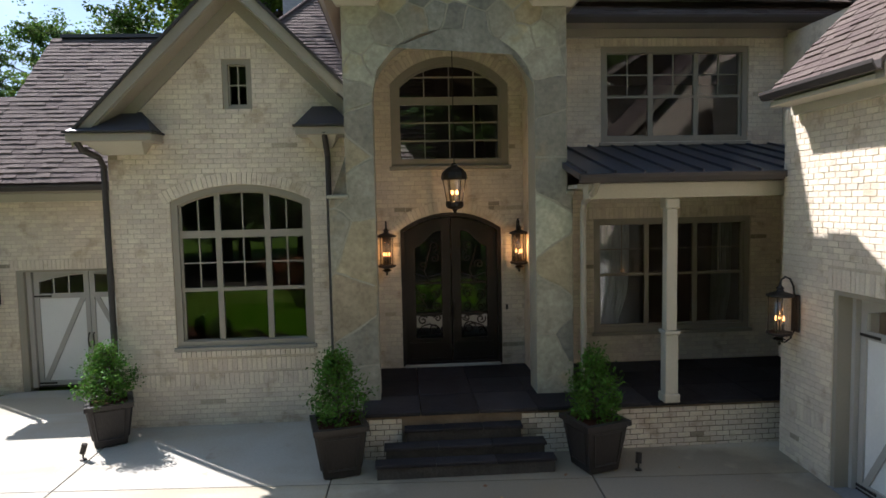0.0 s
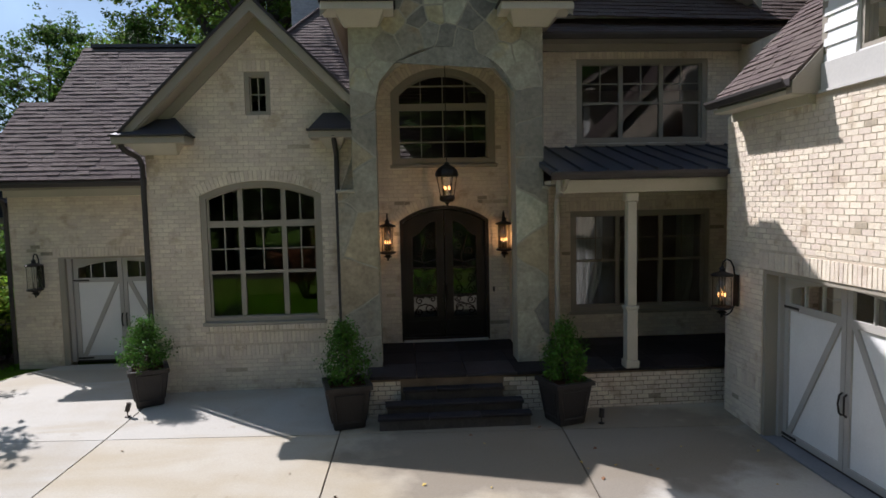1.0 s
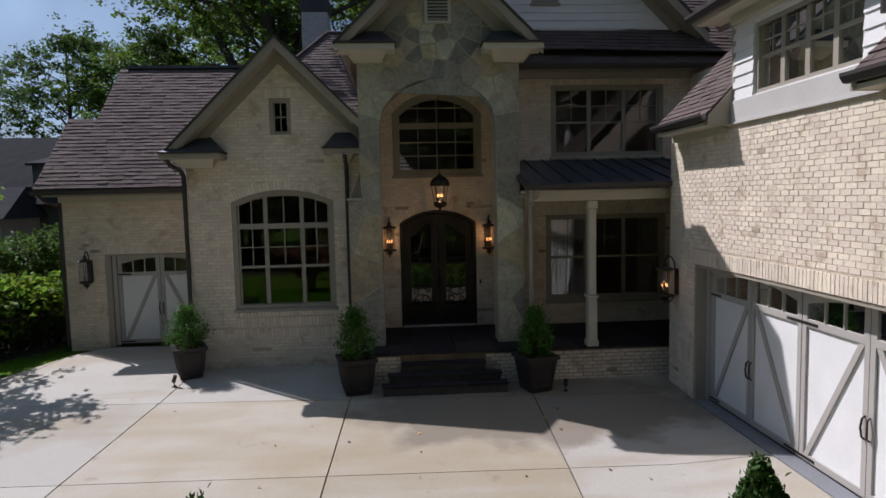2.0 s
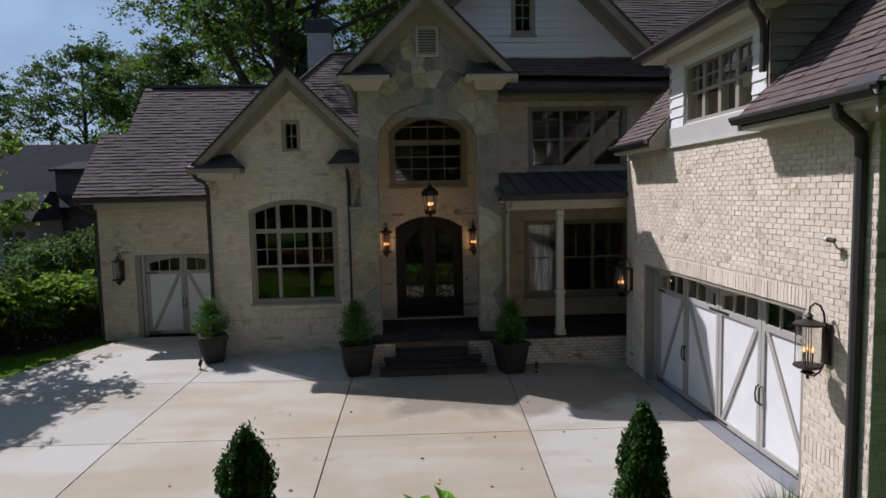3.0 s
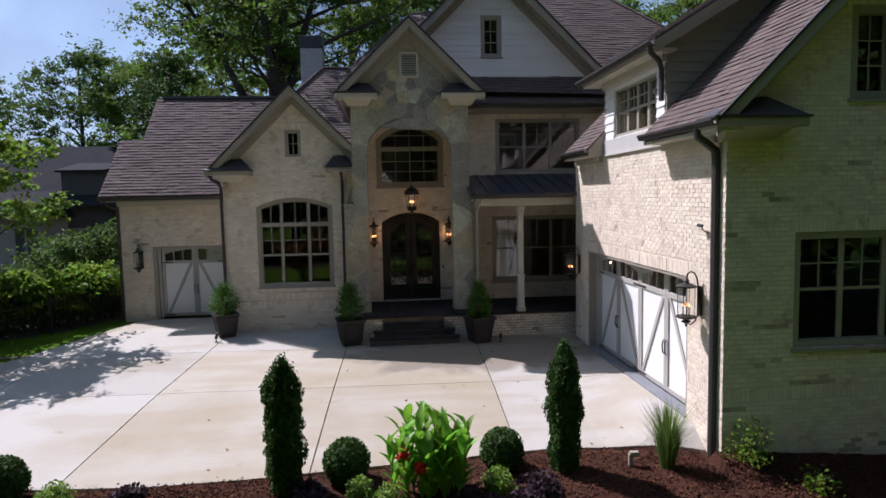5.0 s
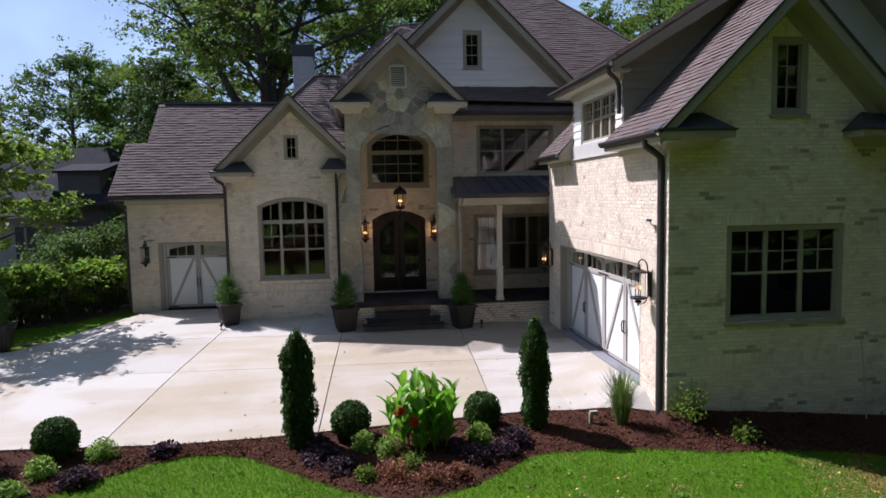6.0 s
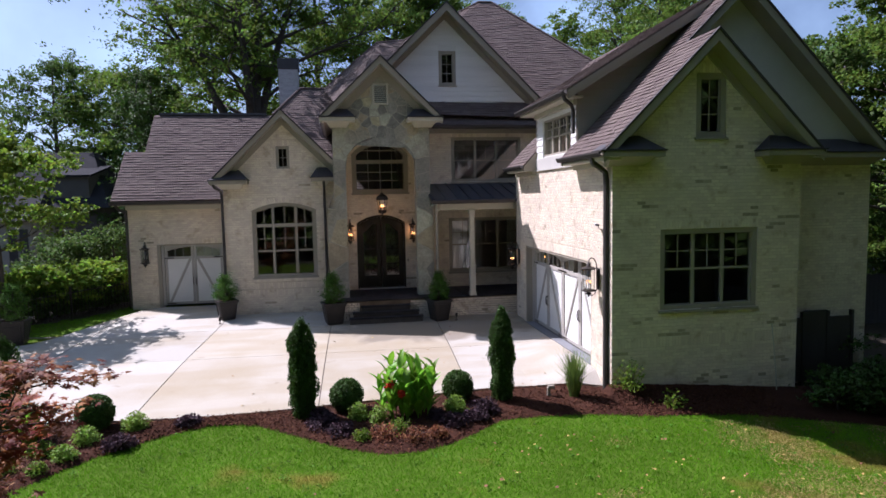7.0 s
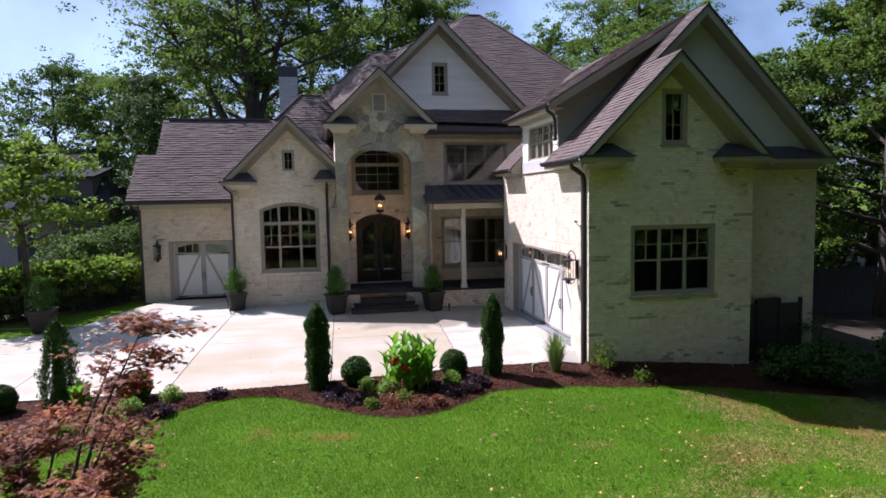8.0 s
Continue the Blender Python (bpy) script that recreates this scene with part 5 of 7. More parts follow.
part("floor", Shape().box(6.6, 10.9, 3.2, 10.2, 4.3, 4.4), M_ROOM, house)
part("wall", Shape().box(-7.8, 14.2, 24.0, 24.3, -0.5, 7.2), M_BRICK, house, "painted brick rear wall")
part("wall", Shape().box(13.9, 14.1, 13.0, 24.0, -0.5, 6.9), M_BRICK, house, "painted brick east wall")
part("inner_wall", Shape().box(-3.7, 13.6, 17.0, 17.2, 0.28, 6.3), M_ROOM, house)
part("inner_wall", Shape().box(6.9, 13.6, 7.0, 7.1, 0.28, 7.0), M_ROOM, house)


# ---- flagstone on the entry tower ----
def flagstones():
    rnd = random.Random(21)
    seeds = []
    tries = 0
    while tries < 9000:
        tries += 1
        u, v = rnd.uniform(-0.45, 3.5), rnd.uniform(-0.2, 8.8)
        if abs(u - ARCH_C) < ARCH_A + 0.1 and (v < ARCH_S or math.hypot((u - ARCH_C) / (ARCH_A + 0.1), (v - ARCH_S) / (ARCH_R + 0.1)) < 1):
            continue
        gap = 0.30 if v > 5.6 else 0.50
        if all((u - a) ** 2 + ((v - b) * (0.9 if v > 5.6 else 0.66)) ** 2 > (gap * k) ** 2 for a, b, k in seeds):
            seeds.append((u, v, rnd.uniform(0.55, 1.15)))
    for i, (su, sv, _) in enumerate(seeds):
        poly = [(su - 1, sv - 1), (su + 1, sv - 1), (su + 1, sv + 1), (su - 1, sv + 1)]
        for j, (tu, tv, _) in enumerate(seeds):
            if i == j or abs(tu - su) + abs(tv - sv) > 2.4:
                continue
            du, dv = tu - su, tv - sv
            ln = math.hypot(du, dv)
            lim = ln / 2 - 0.015
            nu, nv = du / ln, dv / ln
            out = []
            for q in range(len(poly)):
                a, b = poly[q], poly[(q + 1) % len(poly)]
                fa, fb = (a[0] - su) * nu + (a[1] - sv) * nv - lim, (b[0] - su) * nu + (b[1] - sv) * nv - lim
                if fa <= 0:
                    out.append(a)
                if fa * fb < 0:
                    t = fa / (fa - fb)
                    out.append((a[0] + (b[0] - a[0]) * t, a[1] + (b[1] - a[1]) * t))
            poly = out
            if len(poly) < 3:
                break
        if len(poly) < 3:
            continue
        fine = []
        for q in range(len(poly)):
            a, b = poly[q], poly[(q + 1) % len(poly)]
            n = max(1, int(math.hypot(b[0] - a[0], b[1] - a[1]) / 0.11))
            fine += [(a[0] + (b[0] - a[0]) * k / n, a[1] + (b[1] - a[1]) * k / n) for k in range(n)]
        pts = []
        for u, v in fine:
            u += 0.030 * noise.noise((u * 4, v * 4, 1.0)) + 0.012 * noise.noise((u * 15, v * 15, 2.0))
            v += 0.030 * noise.noise((u * 4, v * 4, 5.0)) + 0.012 * noise.noise((u * 15, v * 15, 7.0))
            left, right = (-0.325, 3.375) if v < 3.69 else (-0.065, 3.295)
            u = min(right, max(left, u))
            v = min(v, tow_top(u) - 0.01)
            eu, ev = u - ARCH_C, v - ARCH_S
            if ev > 0:
                r = math.hypot(eu / (ARCH_A + 0.005), ev / (ARCH_R + 0.005))
                if r < 1:
                    k = 1 / max(r, 0.05)
                    u, v = ARCH_C + eu * k, ARCH_S + ev * k
            elif abs(eu) < ARCH_A + 0.005:
                u = ARCH_C + math.copysign(ARCH_A + 0.005, su - ARCH_C)
            pts.append((u, v))
        clean = [p for q, p in enumerate(pts) if math.hypot(p[0] - pts[q - 1][0], p[1] - pts[q - 1][1]) > 0.004]
        area = 0.5 * sum(clean[q - 1][0] * clean[q][1] - clean[q][0] * clean[q - 1][1] for q in range(len(clean)))
        if len(clean) < 3 or abs(area) < 0.012:
            continue
        if 1.33 < su < 1.91 and 7.26 < sv < 8.02:
            continue
        cu, cv = sum(p[0] for p in clean) / len(clean), sum(p[1] for p in clean) / len(clean)
        dep = rnd.uniform(0.006, 0.015)
        if 1.2 < cu < 2.04 and 7.1 < cv < 8.15:
            dep = 0.006
        tu, tv = rnd.uniform(-0.008, 0.008), rnd.uniform(-0.008, 0.008)
        inner = [(cu + (u - cu) * 0.955, cv + (v - cv) * 0.955) for u, v in clean]
        n = len(clean)
        sh = Shape().add([TOW.p(u, v, -0.01) for u, v in clean] + [TOW.p(u, v, dep * 0.65) for u, v in clean]
                         + [TOW.p(u, v, dep + tu * (u - cu) + tv * (v - cv)) for u, v in inner],
                         [(q, (q + 1) % n, n + (q + 1) % n, n + q) for q in range(n)]
                         + [(n + q, n + (q + 1) % n, 2 * n + (q + 1) % n, 2 * n + q) for q in range(n)] + [tuple(range(2 * n, 3 * n))])
        pick = rnd.random()
        dark, tan = (0.34, 0.10) if 5.6 < sv < 7.6 and 0.4 < su < 2.9 else (0.15, 0.13)
        part("stone", sh, M_STONE_GREY if pick < dark else M_STONE_TAN if pick < dark + tan else M_STONE, tower)


flagstones()
for x0, x1 in ((-0.36, -0.03), (3.27, 3.40)):
    part("coping_stone", Shape().box(x0, x1, 11.55, 12.05, 3.69, 3.745), M_STONE_MORTAR, tower, bevel=0.01)


# ---- front door ----
def front_door():
    d = part("front_door", Shape(), M_DOORIRON, house, "dark iron double door with scrollwork over glass")
    me = Shape()
    DOORW.slab(me, DOOR.loop(0.0), [DOOR.loop(0.07)], -0.2, -0.02)
    d.data = me.mesh("front_door", M_DOORIRON, bevel=0.008)
    inner = Opening(DOOR.u0 + 0.07, DOOR.u1 - 0.07, DOOR.v0, DOOR.v1 - 0.03, DOOR.rise)

    def crown(u):
        return DOOR.top(u, -0.08)

    for s in (-1, 1):
        a, b = (0.79, 1.634) if s < 0 else (1.646, 2.49)
        g0, g1 = (0.98, 1.46) if s < 0 else (1.82, 2.30)
        n = 8
        out = [(a, 0.63), (b, 0.63)] + [(b + (a - b) * i / n, crown(b + (a - b) * i / n)) for i in range(n + 1)]

        def swoop(u):
            k = (u - g0) / (g1 - g0)
            k = k if s < 0 else 1 - k
            return 2.78 + 0.30 * smooth(k * 1.1)
        hole = [(g0, 1.10), (g1, 1.10)] + [(g1 + (g0 - g1) * i / n, swoop(g1 + (g0 - g1) * i / n)) for i in range(n + 1)]
        sh = Shape()
        DOORW.slab(sh, out, [hole], -0.16, -0.09)
        leaf = part("door_leaf", sh, M_DOORIRON, d, bevel=0.006)
        top_pane = [(g0, 2.14), (g1, 2.14)] + hole[2:]
        for k, (pane, tip) in enumerate((([(g0, 1.10), (g1, 1.10), (g1, 1.52), (g0, 1.52)], 0.030), ([(g0, 1.57), (g1, 1.57), (g1, 2.10), (g0, 2.10)], 0.004), (top_pane, -0.004))):
            v0 = pane[0][1]
            part("pane", Shape().add([DOORW.p(u, v, -0.150 + tip * (v - v0)) for u, v in pane], [tuple(range(len(pane)))]), M_DOORGLASS, leaf, fix=False)
        for v0, v1 in ((1.52, 1.57), (2.10, 2.14)):
            part("cross_rail", DOORW.box(Shape(), g0, g1, v0, v1, -0.155, -0.10), M_DOORIRON, leaf, bevel=0.004)
        mold = Shape()
        DOORW.slab(mold, [(a + 0.06, 0.70), (b - 0.06, 0.70), (b - 0.06, 1.02), (a + 0.06, 1.02)], [[(a + 0.09, 0.73), (b - 0.09, 0.73), (b - 0.09, 0.99), (a + 0.09, 0.99)]], -0.092, -0.08)
        part("kick_moulding", mold, M_DOORIRON, leaf)
        gc = (g0 + g1) / 2

        def spiral(cu, cv, r, turn, start, wind):
            pts = []
            for i in range(22):
                k = i / 21
                an = start + wind * turn * math.tau * k
                rr = r * (1 - 0.82 * k)
                pts.append(DOORW.p(cu + rr * math.cos(an), cv + rr * math.sin(an), -0.125))
            return pts
        for cu, cv, r, wind, st in ((gc - s * 0.10, 1.27, 0.13, s, 0.2), (gc + s * 0.13, 1.20, 0.085, -s, 2.4), (gc + s * 0.12, 1.43, 0.095, -s, 0.5), (gc - s * 0.15, 1.46, 0.07, s, 3.0),
                                    (gc - s * 0.12, 1.92, 0.10, s, 1.0), (gc + s * 0.12, 1.88, 0.10, -s, 2.0), (gc - s * 0.14, 1.68, 0.09, s, 4.0), (gc + s * 0.13, 1.66, 0.08, -s, 1.0),
                                    (gc + s * 0.0, 2.12, 0.09, s, 0.0), (gc - s * 0.10, 2.80, 0.10, -s, 4.6), (gc - s * 0.12, 2.58, 0.085, s, 1.6), (gc + s * 0.10, 2.45, 0.09, -s, 3.6)):
            part("scroll", Shape().tube(spiral(cu, cv, r, 1.35, st, wind), 0.0145, 5), M_IRON, leaf)
        for pts in ([(g0, 1.12), (g0 + 0.1, 1.32), (gc, 1.36), (g1 - 0.08, 1.30), (g1, 1.14)], [(g0, 1.56), (gc - 0.1, 1.50), (gc, 1.52), (gc + 0.1, 1.50), (g1, 1.56)],
                    [(g0, 2.05), (gc - 0.12, 1.80), (gc, 1.62), (gc + 0.12, 1.80), (g1, 2.05)], [(gc, 2.15), (gc - 0.08, 2.35), (gc, 2.60), (gc + 0.06, 2.80)], [(g0, 2.30), (gc, 2.22), (g1, 2.30)]):
            part("scroll", Shape().tube([DOORW.p(u, v, -0.125) for u, v in pts], 0.0145, 5), M_IRON, leaf)
        hu = 1.60 if s < 0 else 1.68
        part("pull_handle", Shape().tube([DOORW.p(hu, 1.42, -0.09), DOORW.p(hu, 1.44, -0.03), DOORW.p(hu, 1.60, -0.02), DOORW.p(hu, 1.76, -0.03), DOORW.p(hu, 1.78, -0.09)], 0.012, 6), M_IRON, leaf)
    part("threshold", DOORW.box(Shape(), 0.76, 2.52, 0.585, 0.63, -0.2, 0.05), M_BAND, d, "pale metal threshold", bevel=0.006)


front_door()
part("inner_wall", Shape().box(0.3, 3.0, 16.0, 16.1, 0.3, 3.6), M_DOORWHITE, house)
tagged(part("doorbell", DOORW.box(Shape(), 2.63, 2.67, 1.61, 1.71, 0.0, 0.03), M_IRON, house, bevel=0.006), "small black doorbell")


# ---- curtains ----
def curtain(u0, u1, v0, v1, y, tied):
    c = thing("curtain", "white gathered curtain hanging behind the porch window", "curtain", "porch window curtains")
    sh = Shape()
    n, m = 26, 14
    for j in range(m + 1):
        v = v0 + (v1 - v0) * j / m
        pinch = 1.0 - tied * math.exp(-((v - (v0 + 0.9)) / 0.45) ** 2)
        for i in range(n + 1):
            u = u0 + (u1 - u0) * (i / n) * pinch
            sh.v.append((u, y + 0.035 * math.sin(i * 1.9 + 0.3 * j), v))
    sh.f = [(j * (n + 1) + i, j * (n + 1) + i + 1, (j + 1) * (n + 1) + i + 1, (j + 1) * (n + 1) + i) for j in range(m) for i in range(n)]
    part("drape", sh, M_CURTAIN, c, smooth=True)
    part("rod", Shape().tube([(u0 - 0.1, y, v1 + 0.02), (u1 + 0.1, y, v1 + 0.02)], 0.015, 6), M_IRON, c)


curtain(4.40, 5.02, 0.30, 3.15, 13.62, 0.35)
curtain(6.62, 7.02, 0.30, 3.15, 13.62, 0.3)


# ---- lanterns ----
def lantern(label, place, turn, group, lit=True):
    """A round iron wall lantern with a hooked arm, glass and candle bulbs. It faces -y before it is turned; its place is on the wall."""
    ob = thing("wall_lantern", label, "wall lantern", group, place=place, turn=turn)
    cy = -0.25
    part("backplate", Shape().box(-0.075, 0.075, -0.03, 0.0, -0.24, 0.28), M_IRON, ob, bevel=0.01)
    arm = [(0, -0.02, -0.02)] + [(0, -0.04, 0.22), (0, -0.06, 0.40), (0, -0.11, 0.50), (0, -0.18, 0.53), (0, -0.235, 0.49), (0, cy, 0.42)]
    part("arm", Shape().tube(arm, 0.014, 7), M_IRON, ob)
    part("lower_arm", Shape().tube([(0, -0.03, -0.2), (0, -0.09, -0.33), (0, -0.17, -0.385), (0, cy, -0.36)], 0.012, 7), M_IRON, ob)
    part("roof", Shape().lathe([(0.15, 0.26), (0.175, 0.262), (0.178, 0.285), (0.12, 0.31), (0.05, 0.335), (0.035, 0.36), (0.055, 0.375), (0.03, 0.40), (0.012, 0.43)], 0, cy, 16), M_IRON, ob, smooth=False)
    part("base", Shape().lathe([(0.01, -0.42), (0.022, -0.40), (0.012, -0.375), (0.05, -0.35), (0.085, -0.335), (0.04, -0.30), (0.15, -0.27), (0.172, -0.25), (0.165, -0.235), (0.14, -0.23)], 0, cy, 16), M_IRON, ob)
    part("glass", Shape().lathe([(0.137, -0.228), (0.137, 0.258)], 0, cy, 20), M_LAMPGLASS, ob, fix=False, smooth=True)
    for k in range(4):
        a = math.tau * (k + 0.5) / 4
        x, y = 0.146 * math.cos(a), cy + 0.146 * math.sin(a)
        part("cage_bar", Shape().tube([(x, y, -0.24), (x, y, 0.27)], 0.006, 5), M_IRON, ob)
    for k in range(3):
        a = math.tau * k / 3 + 0.5
        x, y = 0.055 * math.cos(a), cy + 0.055 * math.sin(a)
        c = part("candle", Shape().tube([(x, y, -0.225), (x, y, -0.075)], 0.011, 6), M_CANDLE, ob)
        part("bulb", Shape().lathe([(0.005, -0.075), (0.013, -0.06), (0.014, -0.045), (0.008, -0.02), (0.002, 0.0)], x, y, 8), M_FLAME if lit else M_CREAM, c, "glowing candle bulb" if lit else "unlit candle bulb", smooth=True)
    part("stem", Shape().tube([(0, cy, -0.23), (0, cy, 0.27)], 0.006, 5), M_IRON, ob)
    return ob


lantern("lit black iron lantern beside the front door", (0.47, 13.44, 2.75), 0, "lanterns beside the front door")
lantern("lit black iron lantern beside the front door", (2.84, 13.44, 2.75), 0, "lanterns beside the front door")
lantern("unlit black iron wall lantern by the single garage door", (-7.22, 14.88, 2.02), 0, "garage lanterns", lit=False)
lantern("lit black iron lantern on the sunlit brick by the double garage", (6.17, 3.62, 2.02), -90, "garage lanterns")
lantern("lit black iron lantern on the shaded brick by the double garage", (6.17, 10.32, 1.95), -90, "garage lanterns")


def pendant(x, y, z):
    ob = thing("pendant_lantern", "lit black iron pendant lantern hanging in the entry arch", "pendant lamp", place=(x, y, z))
    part("rod", Shape().tube([(0, 0, 0.78), (0, 0, 3.05)], 0.008, 6), M_IRON, ob)
    part("roof", Shape().lathe([(0.215, 0.50), (0.225, 0.51), (0.225, 0.56), (0.205, 0.62), (0.15, 0.68), (0.08, 0.72), (0.05, 0.74), (0.055, 0.76), (0.02, 0.78)], 0, 0, 12), M_IRON, ob)
    part("base", Shape().lathe([(0.012, -0.06), (0.03, -0.03), (0.05, 0.0), (0.12, 0.02), (0.15, 0.06), (0.15, 0.13), (0.13, 0.14)], 0, 0, 12), M_IRON, ob)
    part("glass", Shape().lathe([(0.125, 0.14), (0.185, 0.50)], 0, 0, 12), M_LAMPGLASS, ob, fix=False)
    for k in range(6):
        a = math.tau * k / 6
        part("cage_bar", Shape().tube([(0.13 * math.cos(a), 0.13 * math.sin(a), 0.13), (0.195 * math.cos(a), 0.195 * math.sin(a), 0.51)], 0.009, 5), M_IRON, ob)
    for k in range(4):
        a = math.tau * k / 4 + 0.4
        cx, cy = 0.06 * math.cos(a), 0.06 * math.sin(a)
        c = part("candle", Shape().tube([(cx, cy, 0.14), (cx, cy, 0.25)], 0.011, 6), M_CANDLE, ob)
        part("bulb", Shape().lathe([(0.005, 0.25), (0.013, 0.265), (0.014, 0.28), (0.008, 0.305), (0.002, 0.325)], cx, cy, 8), M_FLAME, c, "glowing candle bulb", smooth=True)


pendant(1.66, 12.75, 3.48)
for nm, loc, en in (("porch_lamp_light", (1.66, 12.75, 3.80), 2.0), ("lantern_light", (0.47, 13.16, 2.79), 1.8), ("lantern_light", (2.84, 13.16, 2.79), 1.8),
                    ("lantern_light", (5.90, 10.32, 1.98), 0.5)):
    lp = new(nm, bpy.data.lights.new(nm, "POINT"))
    lp.data.energy, lp.data.color, lp.data.shadow_soft_size = en, (1.0, 0.55, 0.22), 0.012
    lp.location = loc


def security_camera():
    ob = thing("security_camera", "small dark security camera on a pale arm on the brick wall", "camera", place=(6.17, 3.40, 3.22))
    part("mount", Shape().tube([(0.0, 0, 0), (-0.02, 0, 0)], 0.034, 10), M_TRIM, ob)
    part("arm", Shape().tube([(-0.02, 0, 0), (-0.07, 0.01, 0.03), (-0.09, 0.05, 0.10)], 0.012, 6), M_TRIM, ob)
    part("body", Shape().tube([(-0.085, 0.03, 0.115), (-0.115, 0.12, 0.125)], 0.028, 8), M_GUTTER, ob)
    part("lens_hood", Shape().tube([(-0.115, 0.12, 0.125), (-0.125, 0.15, 0.127)], 0.032, 8), M_DOORWHITE, ob)


security_camera()


# ---- foliage ----
def leaf_mesh(name, centers, size, material, rng, aspect=0.5, flat=0.2, lean=None, jitter=0.35):
    """Many small bent leaves round the given places, as one mesh."""
    c = np.asarray(centers, float)
    n = len(c)
    nrm = rng.normal(size=(n, 3))
    nrm /= np.linalg.norm(nrm, axis=1)[:, None]
    nrm[:, 2] = np.abs(nrm[:, 2]) + flat
    nrm /= np.linalg.norm(nrm, axis=1)[:, None]
    t = rng.normal(size=(n, 3))
    if lean is not None:
        t = t * 0.45 + np.asarray(lean, float)
    t -= nrm * (t * nrm).sum(1)[:, None]
    t /= np.linalg.norm(t, axis=1)[:, None] + 1e-9
    b = np.cross(nrm, t)
    s = (size * (1 + jitter * rng.uniform(-1, 1, n)))[:, None]
    v = np.empty((n, 4, 3))
    v[:, 0] = c - t * s * 0.5
    v[:, 1] = c + b * s * aspect * 0.5 + nrm * s * 0.08
    v[:, 2] = c + t * s * 0.5 - nrm * s * 0.10
    v[:, 3] = c - b * s * aspect * 0.5 + nrm * s * 0.08
    me = bpy.data.meshes.new(name)
    me.vertices.add(4 * n)
    me.vertices.foreach_set("co", v.ravel())
    me.loops.add(4 * n)
    me.loops.foreach_set("vertex_index", np.arange(4 * n))
    me.polygons.add(n)
    me.polygons.foreach_set("loop_start", np.arange(0, 4 * n, 4))
    me.polygons.foreach_set("loop_total", np.full(n, 4))
    me.update()
    me.validate()
    me.materials.append(material)
    return me


def ball(n, rng, r, inner=0.75):
    d = rng.normal(size=(n, 3))
    d /= np.linalg.norm(d, axis=1)[:, None]
    return d * (rng.uniform(inner, 1.0, n)[:, None]) * np.asarray(r)


def lumpy(pts, amp, freq, seed):
    out = []
    for p in pts:
        k = 1 + amp * noise.noise((p[0] * freq + seed, p[1] * freq, p[2] * freq))
        out.append((p[0] * k, p[1] * k, p[2]))
    return np.array(out)


